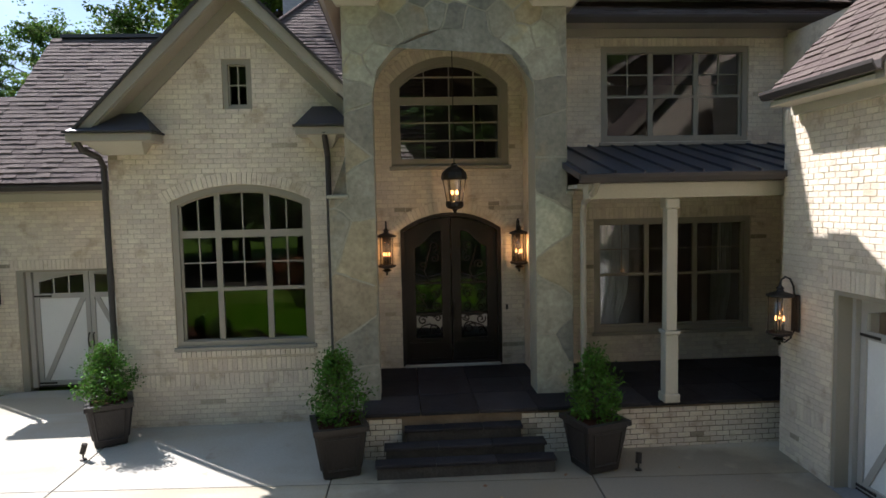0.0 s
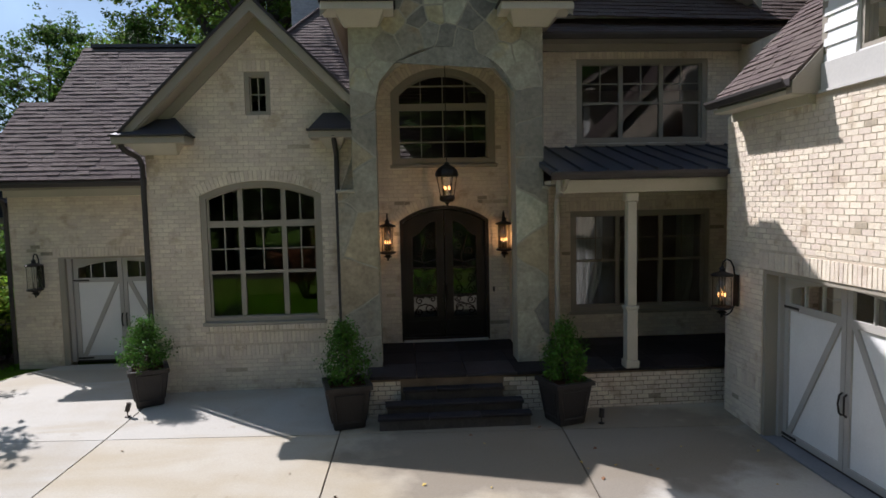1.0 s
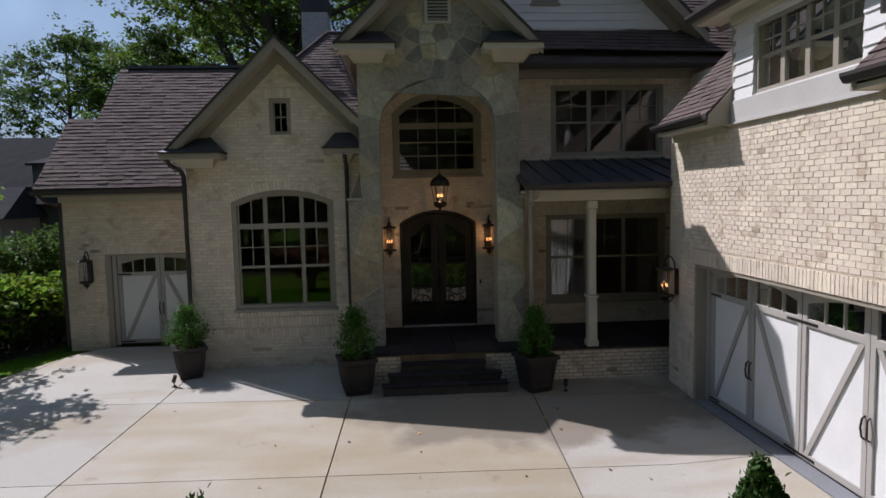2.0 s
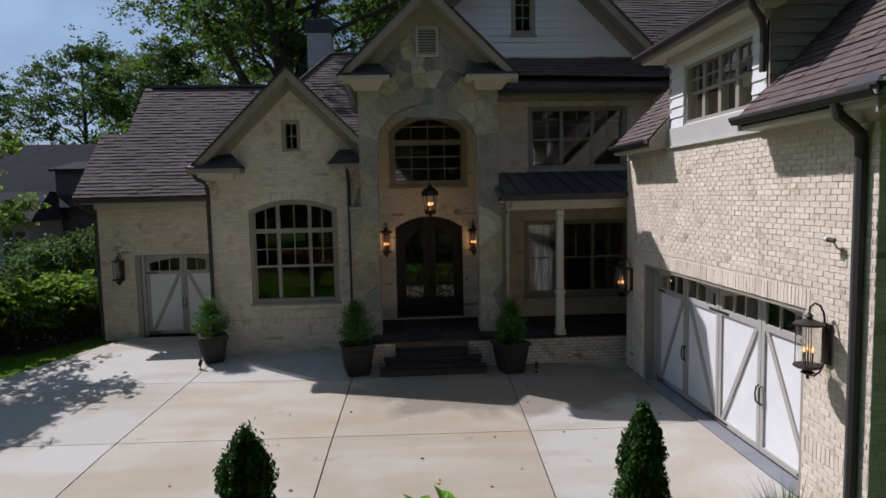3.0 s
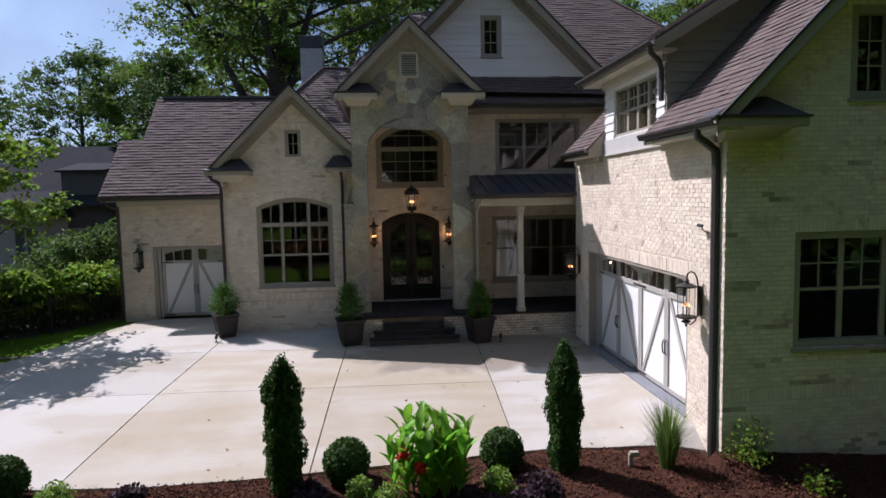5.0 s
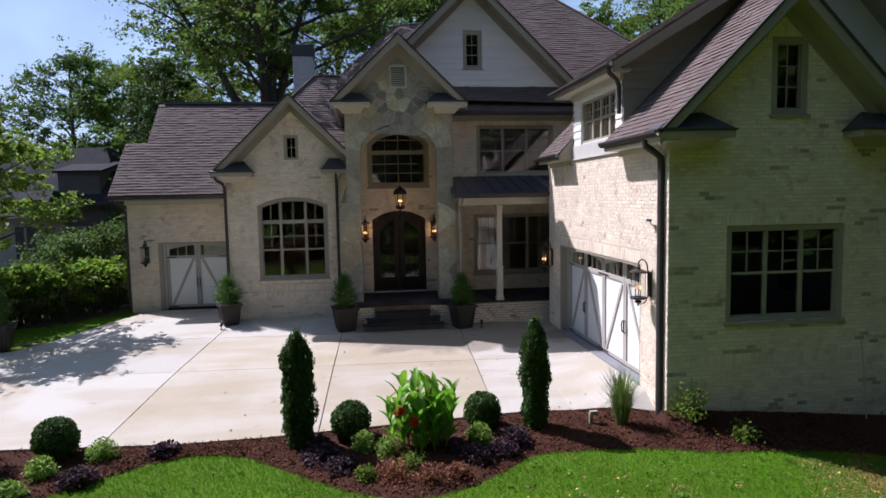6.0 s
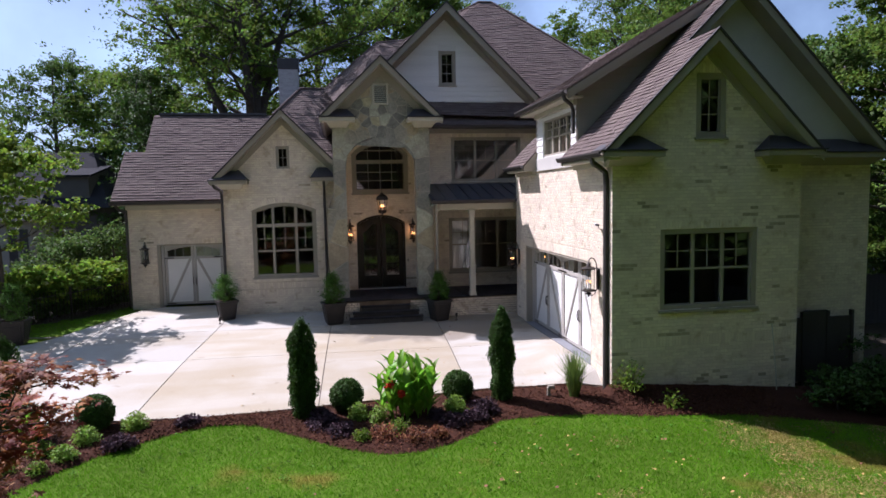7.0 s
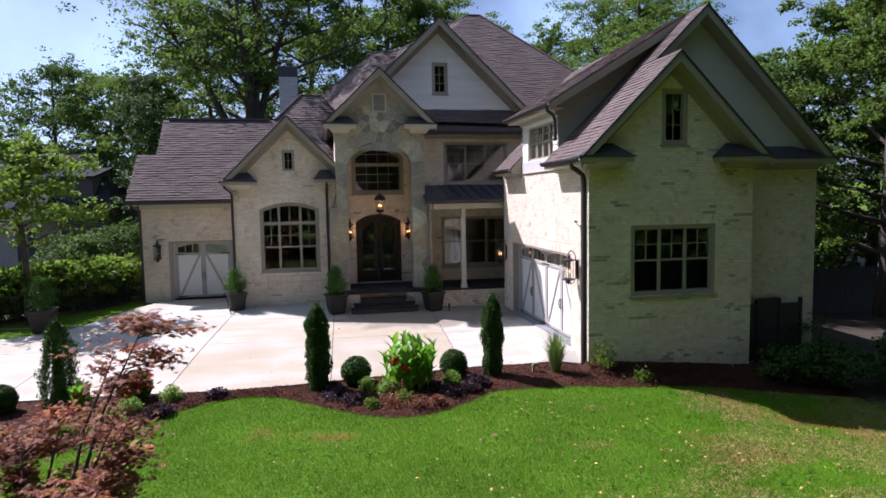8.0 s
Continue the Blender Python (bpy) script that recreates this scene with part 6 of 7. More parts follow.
def tree(name, label, place, h, spread, base, trunk_r, leaf, count, material, seed, limbs=16, turn=0.0, shape=0.5, clump=0.9, category="tree", group="", lean=0.0, forks=()):
    """A tree: tapered trunk, limbs and twigs, and a crown of leaves in clumps at the twigs. shape: height of the widest part."""
    rng = np.random.default_rng(seed)
    rnd = random.Random(seed)
    ob = thing(name, label, category, group, place=place, turn=turn)
    wood, tips = Shape(), []
    top = h * 0.9
    n = 9
    spine = [Vector((lean * (k / n) ** 1.5 * h * 0.2 + 0.25 * noise.noise((k * 0.5, seed, 0)) * k / n, 0.25 * noise.noise((k * 0.5, 7.0, seed)) * k / n, top * k / n)) for k in range(n + 1)]
    wood.tube(spine, [trunk_r * (1.25 if k == 0 else 1.0) * (1 - 0.88 * k / n) + 0.01 for k in range(n + 1)], 8)
    for k, az, up, far in forks:
        j = int(k * n)
        p0 = spine[j].lerp(spine[j + 1], k * n - j)
        way = Vector((math.cos(az), math.sin(az), 0))
        pts = [p0 + way * far * q + Vector((0.5 * noise.noise((q * 3, az, seed)), 0, up * q ** 0.85)) for q in (0, 0.2, 0.45, 0.7, 1.0)]
        r0 = trunk_r * (1 - 0.8 * k) * 0.8
        wood.tube(pts, [r0, r0 * 0.85, r0 * 0.6, r0 * 0.4, r0 * 0.12], 7)
        for q in range(22):
            f = rnd.uniform(0.3, 1.0)
            s = pts[int(f * 3.99)].lerp(pts[min(4, int(f * 3.99) + 1)], f * 3.99 % 1)
            a2, ln = rnd.uniform(0, math.tau), rnd.uniform(0.8, 2.6)
            e = s + Vector((math.cos(a2) * ln, math.sin(a2) * ln, ln * rnd.uniform(0.0, 0.7)))
            wood.tube([s, s.lerp(e, 0.5) + Vector((0, 0, 0.1)), e], [r0 * 0.22, r0 * 0.14, 0.008], 4)
            tips += [e, s.lerp(e, 0.6)]
    for i in range(limbs):
        k = base + (0.97 - base) * (i + rnd.uniform(0, 0.8)) / limbs
        j = min(n - 1, int(k * n))
        p0 = spine[j].lerp(spine[j + 1], k * n - j)
        rel = (k - base) / (1 - base)
        reach = spread * (0.35 + 0.65 * math.sin(math.pi * min(1.0, 0.18 + (0.5 + (rel - shape) * 0.85)))) * rnd.uniform(0.75, 1.1)
        az = i * 2.4 + rnd.uniform(-0.5, 0.5)
        rise = reach * rnd.uniform(0.15, 0.65)
        way = Vector((math.cos(az), math.sin(az), 0))
        pts = [p0 + way * reach * q + Vector((0, 0, rise * q ** 0.8 + 0.25 * noise.noise((q * 3, i, seed)))) for q in (0, 0.25, 0.5, 0.75, 1.0)]
        r0 = max(0.02, trunk_r * (1 - 0.8 * k) * 0.55)
        wood.tube(pts, [r0, r0 * 0.75, r0 * 0.5, r0 * 0.3, r0 * 0.12 + 0.004], 5)
        tips.append(pts[-1])
        for q in range(5):
            f = rnd.uniform(0.3, 0.95)
            s = pts[int(f * 4)].lerp(pts[min(4, int(f * 4) + 1)], f * 4 % 1)
            a2 = az + rnd.choice((-1, 1)) * rnd.uniform(0.4, 1.3)
            ln = reach * rnd.uniform(0.22, 0.48)
            e = s + Vector((math.cos(a2) * ln, math.sin(a2) * ln, ln * rnd.uniform(-0.1, 0.7)))
            wood.tube([s, s.lerp(e, 0.5) + Vector((0, 0, ln * 0.08)), e], [r0 * 0.35, r0 * 0.2, 0.006], 4)
            tips.append(e)
            tips.append(s.lerp(e, 0.55))
    tips.append(spine[-1] + Vector((0, 0, h * 0.05)))
    part("trunk", wood, M_BARK, ob, fix=False, smooth=True)
    w = np.array([rnd.uniform(0.15, 1.0) ** 2 for _ in tips])
    idx = rng.choice(len(tips), count, p=w / w.sum())
    sprays = rng.normal(size=(len(tips), 4, 3)) * np.array((clump, clump, clump * 0.55)) * 0.8
    which = rng.integers(0, 4, count)
    size = 0.18 + 0.16 * ((idx * 7 + which * 3) % 5) / 4
    cen = np.array([tuple(t) for t in tips])[idx] + sprays[idx, which]
    cen = cen + rng.normal(size=(count, 3)) * np.array((clump, clump, clump * 0.5)) * size[:, None]
    part("crown", leaf_mesh("crown", cen, leaf, material, rng, 0.6, 0.3), material, ob)
    return ob


def planter(place, turn, tall, label, bushy, hh=0.70, b=0.37):
    ob = thing("planter", label, "planter", "planters with evergreens", place=place, turn=turn)
    a = b * 0.72
    sh = Shape().hull([(-a, -a, 0), (a, -a, 0), (a, a, 0), (-a, a, 0)], [(-b, -b, hh), (b, -b, hh), (b, b, hh), (-b, b, hh)])
    pot = part("pot", sh, M_POT, ob, bevel=0.015)
    rim = Shape()
    for k in range(4):
        q = Matrix.Rotation(k * math.pi / 2, 3, "Z")
        rim.hull([q @ Vector(p) for p in ((-b - 0.03, -b - 0.03, hh - 0.02), (b + 0.03, -b - 0.03, hh - 0.02), (b - 0.05, -b + 0.05, hh - 0.02), (-b + 0.05, -b + 0.05, hh - 0.02))],
                 [q @ Vector(p) for p in ((-b - 0.03, -b - 0.03, hh + 0.05), (b + 0.03, -b - 0.03, hh + 0.05), (b - 0.05, -b + 0.05, hh + 0.05), (-b + 0.05, -b + 0.05, hh + 0.05))])
    part("rim", rim, M_POT, pot)
    for k in range(4):
        q = Matrix.Rotation(k * math.pi / 2, 3, "Z")
        f = lambda s, z: q @ Vector((s * (a + (b - a) * z / hh) * 0.72, -(a + (b - a) * z / hh) - 0.006, z))
        fr = Shape()
        for s0, z0, s1, z1 in ((-1, 0.12, 1, 0.12), (-1, 0.58, 1, 0.58), (-1, 0.12, -1, 0.58), (1, 0.12, 1, 0.58)):
            fr.tube([f(s0, z0), f(s1, z1)], 0.014, 5)
        part("panel_moulding", fr, M_POT, pot)
    part("soil", Shape().box(-b + 0.04, b - 0.04, -b + 0.04, b - 0.04, hh - 0.1, hh + 0.01), M_MULCH, ob)
    plant = Shape().tube([(0, 0, hh), (0.02, 0, hh + 0.3), (0, 0.02, hh + tall * 0.85)], [0.03, 0.022, 0.006], 6)
    cen = []
    rnd = random.Random(int(place[0] * 100))
    for i in range(95):
        k = rnd.uniform(0.02, 1.0)
        wdt = bushy * (0.45 + 0.75 * math.sin(math.pi * min(1, k * 0.8 + 0.22))) * (1.0 - 0.35 * k)
        az = rnd.uniform(0, math.tau)
        e = Vector((math.cos(az) * wdt * rnd.uniform(0.7, 1.15), math.sin(az) * wdt * rnd.uniform(0.7, 1.15), hh + 0.06 + tall * k * 0.92 + rnd.uniform(-0.05, 0.1)))
        s = Vector((0, 0, hh + tall * k * 0.75))
        plant.tube([s, s.lerp(e, 0.5) + Vector((0, 0, 0.03)), e], [0.007, 0.005, 0.002], 4)
        for q in range(38):
            f = rnd.uniform(0.35, 1.05)
            cen.append(s.lerp(e, f) + Vector((rnd.gauss(0, 0.045), rnd.gauss(0, 0.045), rnd.gauss(0, 0.05))))
    ev = part("evergreen", plant, M_BARK, ob, "feathery green evergreen shrub")
    part("foliage", leaf_mesh("foliage", [tuple(p) for p in cen], 0.058, M_CEDAR, np.random.default_rng(int(abs(place[0]) * 50)), 0.42, 0.1), M_CEDAR, ev)
    return ob


planter((-3.88, 12.02, gz(-3.88, 12.02)), 24, 0.92, "dark brown square planter with a bushy evergreen, in sun", 0.44, 0.62, 0.31)
planter((-0.20, 10.72, gz(-0.20, 10.72)), 12, 1.05, "dark brown square planter with an evergreen beside the steps", 0.38, 0.67, 0.345)
planter((3.36, 10.48, gz(3.36, 10.48)), 18, 1.0, "dark brown square planter with an evergreen beside the steps", 0.34, 0.66, 0.325)
planter((-9.75, 10.15, gz(-9.75, 10.15)), 8, 1.15, "dark planter with a small pine at the drive's edge", 0.42)


def spotlight(x, y, turn):
    ob = thing("garden_spotlight", "small black garden spotlight on a stake beside a planter", "spotlight", "garden spotlights", place=(x, y, gz(x, y)), turn=turn)
    part("base", Shape().lathe([(0.05, 0.0), (0.05, 0.015), (0.012, 0.03), (0.012, 0.10)], 0, 0, 8), M_IRON, ob)
    part("head", Shape().tube([(-0.01, 0, 0.10), (0.035, 0, 0.24)], 0.042, 8), M_IRON, ob)


spotlight(-4.02, 11.42, 0)
spotlight(3.92, 10.30, 60)

# ---- planting bed ----
BED_X = [-9.5, -7.5, -5.5, -5.03, -4.6, -4.05, -3.4, -2.75, -2.2, -1.70, -0.46, 0.15, 0.81, 1.45, 2.09, 2.65, 3.3, 3.9, 4.5, 5.45, 6.6, 7.6, 9.0, 11.0, 13.0]
BED_Y = [-1.6, -0.6, 0.67, 1.25, 1.75, 2.2, 2.66, 2.94, 2.90, 2.72, 1.68, 1.22, 0.90, 0.88, 1.12, 1.50, 2.02, 2.08, 2.06, 1.95, 1.65, 1.75, 1.75, 1.35, 1.0]


def bed_front(x):
    return float(np.interp(x, BED_X, BED_Y))


def bed_rear(x):
    return front_edge(x) if x < 6.1 else 2.95


def bed_z(x, y):
    a, b = bed_front(x), bed_rear(x)
    k = min(1.0, max(0.0, min(y - a, b - y) / 0.4))
    foot = 0.28 * smooth((y - 2.1) / 0.8) if x > 6.1 else 0.0
    return gz(x, y) - 0.02 + foot + 0.06 * smooth(k) + 0.02 * noise.noise((x * 3, y * 3, 0))


def build_bed():
    bed = thing("mulch_bed", "planting bed of dark red-brown bark mulch edging the lawn", "flower bed", kind="structure")
    sh = Shape()
    nx, ny = 220, 14
    for i in range(nx + 1):
        x = -9.5 + 22.5 * i / nx
        a, b = bed_front(x), bed_rear(x)
        for j in range(ny + 1):
            y = a + (b - a) * j / ny
            z = bed_z(x, y) if 0 < j < ny or j == ny and x > 6.1 else gz(x, y) - 0.05
            sh.v.append((x, y, z))
    sh.f = [(i * (ny + 1) + j, (i + 1) * (ny + 1) + j, (i + 1) * (ny + 1) + j + 1, i * (ny + 1) + j + 1) for i in range(nx) for j in range(ny)]
    part("mulch", sh, M_MULCH, bed, smooth=True, fix=False)
    rng = np.random.default_rng(8)
    cen = []
    for _ in range(18000):
        x = rng.uniform(-8.0, 10.0)
        a, b = bed_front(x), bed_rear(x)
        y = a + (b - a) * rng.uniform(0.0, 1.0) + rng.normal() * 0.05
        cen.append((x, y, max(bed_z(x, y), gz(x, y) - 0.02) + rng.uniform(0.0, 0.025)))
    part("bark_chips", leaf_mesh("bark_chips", cen, 0.055, M_CHIP, rng, 0.45, 1.2), M_CHIP, bed, kind="stuff")


build_bed()


def boxwood(x, y, r, label="clipped round dark green boxwood in the mulch bed"):
    rng = np.random.default_rng(int(abs(x) * 100 + 3))
    pts = lumpy(ball(4600, rng, (r, r, r * 1.02), 0.80), 0.10, 5.0, x)
    core = Shape()
    core.lathe([(0.05, -r * 1.0), (0.04, -r * 0.75), (r * 0.62, -r * 0.55), (r * 0.80, -r * 0.2), (r * 0.80, r * 0.25), (r * 0.6, r * 0.6), (r * 0.25, r * 0.80), (0.02, r * 0.83)], 0, 0, 14)
    ob = thing("boxwood", label, "shrub", "clipped boxwoods", place=(x, y, gz(x, y) + r * 0.93))
    part("foliage", leaf_mesh("foliage", pts, 0.048, M_EVERGREEN, rng, 0.6, 0.0), M_EVERGREEN, ob)
    part("inner_growth", core, M_EVERGREEN, ob, smooth=True)


def cypress(x, y, h, r, label="narrow upright dark green arborvitae in the mulch bed", loose=0.0, n=17000):
    rng = np.random.default_rng(int(abs(x) * 100 + 11))
    k = rng.uniform(0, 1, n) ** 0.9
    prof = r * np.clip(np.minimum(1.0, 0.80 + k * 0.9) * (1.0 - 0.86 * np.clip((k - 0.74) / 0.26, 0, 1) ** 1.7), 0.05, None)
    prof = prof * (1 - loose * k)
    az = rng.uniform(0, math.tau, n)
    lump = np.array([1 + (0.32 + loose) * noise.noise((math.cos(a) * 1.7 + x, math.sin(a) * 1.7, q * 5.0)) + 0.30 * noise.noise((math.cos(a) * 4.5, math.sin(a) * 4.5 + x, q * 17.0)) for a, q in zip(az, k)])
    rad = prof * rng.uniform(0.72, 1.04, n) * lump
    pts = np.stack([rad * np.cos(az), rad * np.sin(az), 0.05 + k * h + rng.exponential(0.03, n) * (k > 0.8)], 1)
    ob = thing("arborvitae", label, "evergreen shrub", "upright arborvitae", place=(x, y, gz(x, y)))
    part("foliage", leaf_mesh("foliage", pts, 0.056, M_EVERGREEN, rng, 0.4, -0.3, lean=(0, 0, 1.0)), M_EVERGREEN, ob)
    core = Shape().lathe([(0.05, 0.0), (r * 0.55, 0.08), (r * (0.76 - loose), h * 0.3), (r * 0.74 * (1 - loose * 1.5), h * 0.74), (r * 0.45 * (1 - loose * 1.5), h * 0.88), (0.02, h * 0.96)], 0, 0, 12)
    part("inner_growth", core, M_EVERGREEN, ob, smooth=True)


cypress(-0.80, 2.92, 2.0, 0.27)
cypress(3.62, 3.08, 2.02, 0.24)
cypress(-6.60, 3.05, 1.90, 0.44, "loose upright dark evergreen behind the red maple", loose=0.45, n=9500)
boxwood(0.12, 3.14, 0.375)
boxwood(2.62, 3.24, 0.365)
boxwood(-5.02, 3.10, 0.385)
boxwood(-7.75, 2.85, 0.35)


def tuft(name, x, y, r, h, material, count, size, label, category, group="", aspect=0.5):
    rng = np.random.default_rng(int(abs(x * 97 + y * 31)) + count)
    d = ball(count, rng, (r, r, h), 0.25)
    d[:, 2] = np.abs(d[:, 2])
    pts = lumpy(d, 0.55, 4.0, x)
    stems = Shape()
    for k in range(9):
        a = k * 0.7 + x
        stems.tube([(0, 0, -0.03), (r * 0.3 * math.cos(a), r * 0.3 * math.sin(a), h * 0.5), (r * 0.7 * math.cos(a), r * 0.7 * math.sin(a), h * 0.75)], [0.008, 0.006, 0.003], 4)
    ob = thing(name, label, category, group, place=(x, y, bed_z(x, y)))
    part("foliage", leaf_mesh("foliage", pts, size, material, rng, aspect, 0.15), material, ob)
    part("stem", stems, M_BARK, ob, kind="stuff")


for x, y, r, h in ((-4.20, 2.95, 0.28, 0.36), (-4.95, 2.40, 0.30, 0.36), (-5.10, 1.75, 0.28, 0.26), (0.36, 2.58, 0.27, 0.34), (2.42, 2.58, 0.27, 0.40)):
    tuft("lime_shrub", x, y, r, h, M_LIME, 1300, 0.055, "small lime-green leafy shrub in mulch", "shrub", "lime-green shrubs")
for x, y, r, h in ((-4.28, 2.15, 0.32, 0.26), (-3.2, 3.05, 0.28, 0.16), (-0.36, 2.35, 0.36, 0.24), (-0.02, 1.92, 0.34, 0.20), (-0.45, 2.78, 0.26, 0.22), (2.25, 1.95, 0.36, 0.22), (3.10, 2.50, 0.36, 0.28), (1.95, 2.25, 0.24, 0.24), (2.80, 2.15, 0.26, 0.18)):
    tuft("coral_bells", x, y, r, h, M_PURPLE, 900, 0.060, "low dark purple coral bells in mulch", "plant", "purple coral bells", 0.8)
for x, y, r, h, pink in ((0.85, 1.52, 0.40, 0.30, True), (1.42, 1.32, 0.36, 0.26, True), (0.40, 1.55, 0.26, 0.20, False), (1.15, 1.78, 0.30, 0.28, False), (1.85, 1.42, 0.24, 0.18, True), (-5.9, 1.3, 0.3, 0.25, False), (-5.35, 1.25, 0.22, 0.2, False), (-5.6, 2.0, 0.3, 0.28, False)):
    tuft("ground_cover", x, y, r, h, M_MAPLE if pink else M_LEAFLIGHT, 560, 0.052, "sparse low pinkish-green ground cover in mulch" if pink else "sparse low green ground cover in mulch", "plant", "low ground cover")
tuft("yellow_shrub", 0.78, 2.30, 0.26, 0.38, M_LIME, 800, 0.055, "small yellow-green shrub in front of the cannas", "shrub")
tuft("leafy_shrub", 6.50, 2.62, 0.40, 0.75, M_LEAFLIGHT, 520, 0.07, "sparse small-leaved shrub at the wall's corner", "shrub")
tuft("leafy_shrub", 7.25, 2.1, 0.36, 0.42, M_LEAFLIGHT, 170, 0.085, "thin grey-green shrub in the shaded bed", "shrub")


def broad_leaf(sh, foot, way, length, width, up):
    """A long curved leaf with a folded midrib."""
    way = Vector(way).normalized()
    side = way.cross(Vector((0, 0, 1))).normalized()
    n = 7
    k0 = len(sh.v)
    for i in range(n + 1):
        t = i / n
        mid = Vector(foot) + way * length * (0.18 * t + 0.42 * t * t) + Vector((0, 0, up * length * (t - 0.28 * t * t)))
        w = width * math.sin(math.pi * min(1.0, 0.06 + 0.94 * t ** 0.8)) * 0.5 + 0.004
        sh.v += [tuple(mid - side * w + Vector((0, 0, w * 0.35)) - way * w * 0.25), tuple(mid), tuple(mid + side * w + Vector((0, 0, w * 0.35)) - way * w * 0.25)]
    for i in range(n):
        a = k0 + 3 * i
        sh.f += [(a, a + 1, a + 4, a + 3), (a + 1, a + 2, a + 5, a + 4)]


def canna(x, y, stalks, spread, h, flowers, label, group=""):
    rnd = random.Random(int(x * 10) + 5)
    ob = thing("canna", label, "flowering plant", group, place=(x, y, bed_z(x, y)))
    heads = 0
    for i in range(stalks):
        a = i * 2.4
        r = spread * math.sqrt((i + 0.4) / stalks)
        fx, fy = r * math.cos(a), r * math.sin(a) * 0.7
        hh = h * rnd.uniform(0.62, 1.05) * (0.85 if i in (2, 4, 12) and flowers > 1 else 1.0)
        lean = Vector((fx * 0.25, fy * 0.25, 0))
        st = part("stalk", Shape().tube([(fx, fy, -0.03), tuple(Vector((fx, fy, hh * 0.45)) + lean * 0.5), tuple(Vector((fx, fy, hh * 0.85)) + lean)], [0.016, 0.013, 0.008], 5), M_CANNA, ob)
        for q in range(8):
            sh = Shape()
            z = hh * (0.02 + 0.10 * q)
            az = a + q * 2.2 + rnd.uniform(-0.4, 0.4)
            broad_leaf(sh, Vector((fx, fy, z)) + lean * (z / hh), (math.cos(az), math.sin(az), 0), rnd.uniform(0.34, 0.50), rnd.uniform(0.115, 0.17), rnd.uniform(1.0, 1.5))
            part("leaf", sh, M_CANNA, st, fix=False, smooth=True)
        if flowers == 1 and heads == 0 and i == 2:
            heads += 1
            rng = np.random.default_rng(i)
            top = np.array(tuple(Vector((fx, fy, hh * 1.02)) + lean))
            part("flower", leaf_mesh("flower", rng.normal(size=(60, 3)) * 0.04 + top, 0.07, M_RED, rng, 0.7, 0.0), M_RED, st, "red flower head")
    for k in range(flowers - heads if flowers > 1 else 0):
        fx, fy, fz = ((-0.43, -0.40, 0.80), (-0.18, -0.46, 0.60))[k]
        st = part("stalk", Shape().tube([(fx * 0.8, fy * 0.7, -0.03), (fx * 0.9, fy * 0.9, fz * 0.5), (fx, fy, fz)], [0.014, 0.011, 0.007], 5), M_CANNA, ob)
        rng = np.random.default_rng(40 + k)
        part("flower", leaf_mesh("flower", rng.normal(size=(60, 3)) * 0.042 + np.array((fx, fy, fz)), 0.075, M_RED, rng, 0.7, 0.0), M_RED, st, "red flower head")
    return ob


canna(1.42, 2.60, 21, 0.58, 1.36, 2, "tall bright green canna lilies with red flowers")
canna(-5.95, 2.35, 4, 0.16, 0.62, 1, "small canna lily with a red flower")


def fountain_grass(x, y):
    rng = random.Random(4)
    sh = Shape()
    for i in range(460):
        a, r = rng.uniform(0, math.tau), rng.uniform(0, 0.11)
        out, hh = rng.uniform(0.05, 0.50), rng.uniform(0.60, 1.20)
        p0 = Vector((r * math.cos(a), r * math.sin(a), -0.02))
        p1 = p0 + Vector((math.cos(a) * out * 0.35, math.sin(a) * out * 0.35, hh * 0.65))
        p2 = p0 + Vector((math.cos(a) * out, math.sin(a) * out, hh))
        s = Vector((-math.sin(a), math.cos(a), 0)) * 0.006
        sh.add([p0 - s, p0 + s, p1 + s, p1 - s, p2], [(0, 1, 2, 3), (3, 2, 4)])
    ob = thing("fountain_grass", "upright clump of green ornamental grass in mulch", "ornamental grass", place=(x, y, bed_z(x, y)))
    part("blades", sh, M_STRAW, ob, fix=False, kind="stuff")


fountain_grass(5.30, 2.95)
lm = thing("landscape_light", "small tan path light standing in the mulch", "garden light", place=(4.72, 3.05, bed_z(4.72, 3.05)))
part("post", Shape().box(-0.035, 0.035, -0.03, 0.03, -0.05, 0.20), M_TRIM, lm, bevel=0.006)
part("head", Shape().box(-0.02, 0.13, -0.04, 0.04, 0.16, 0.24), M_TRIM, lm, bevel=0.008)


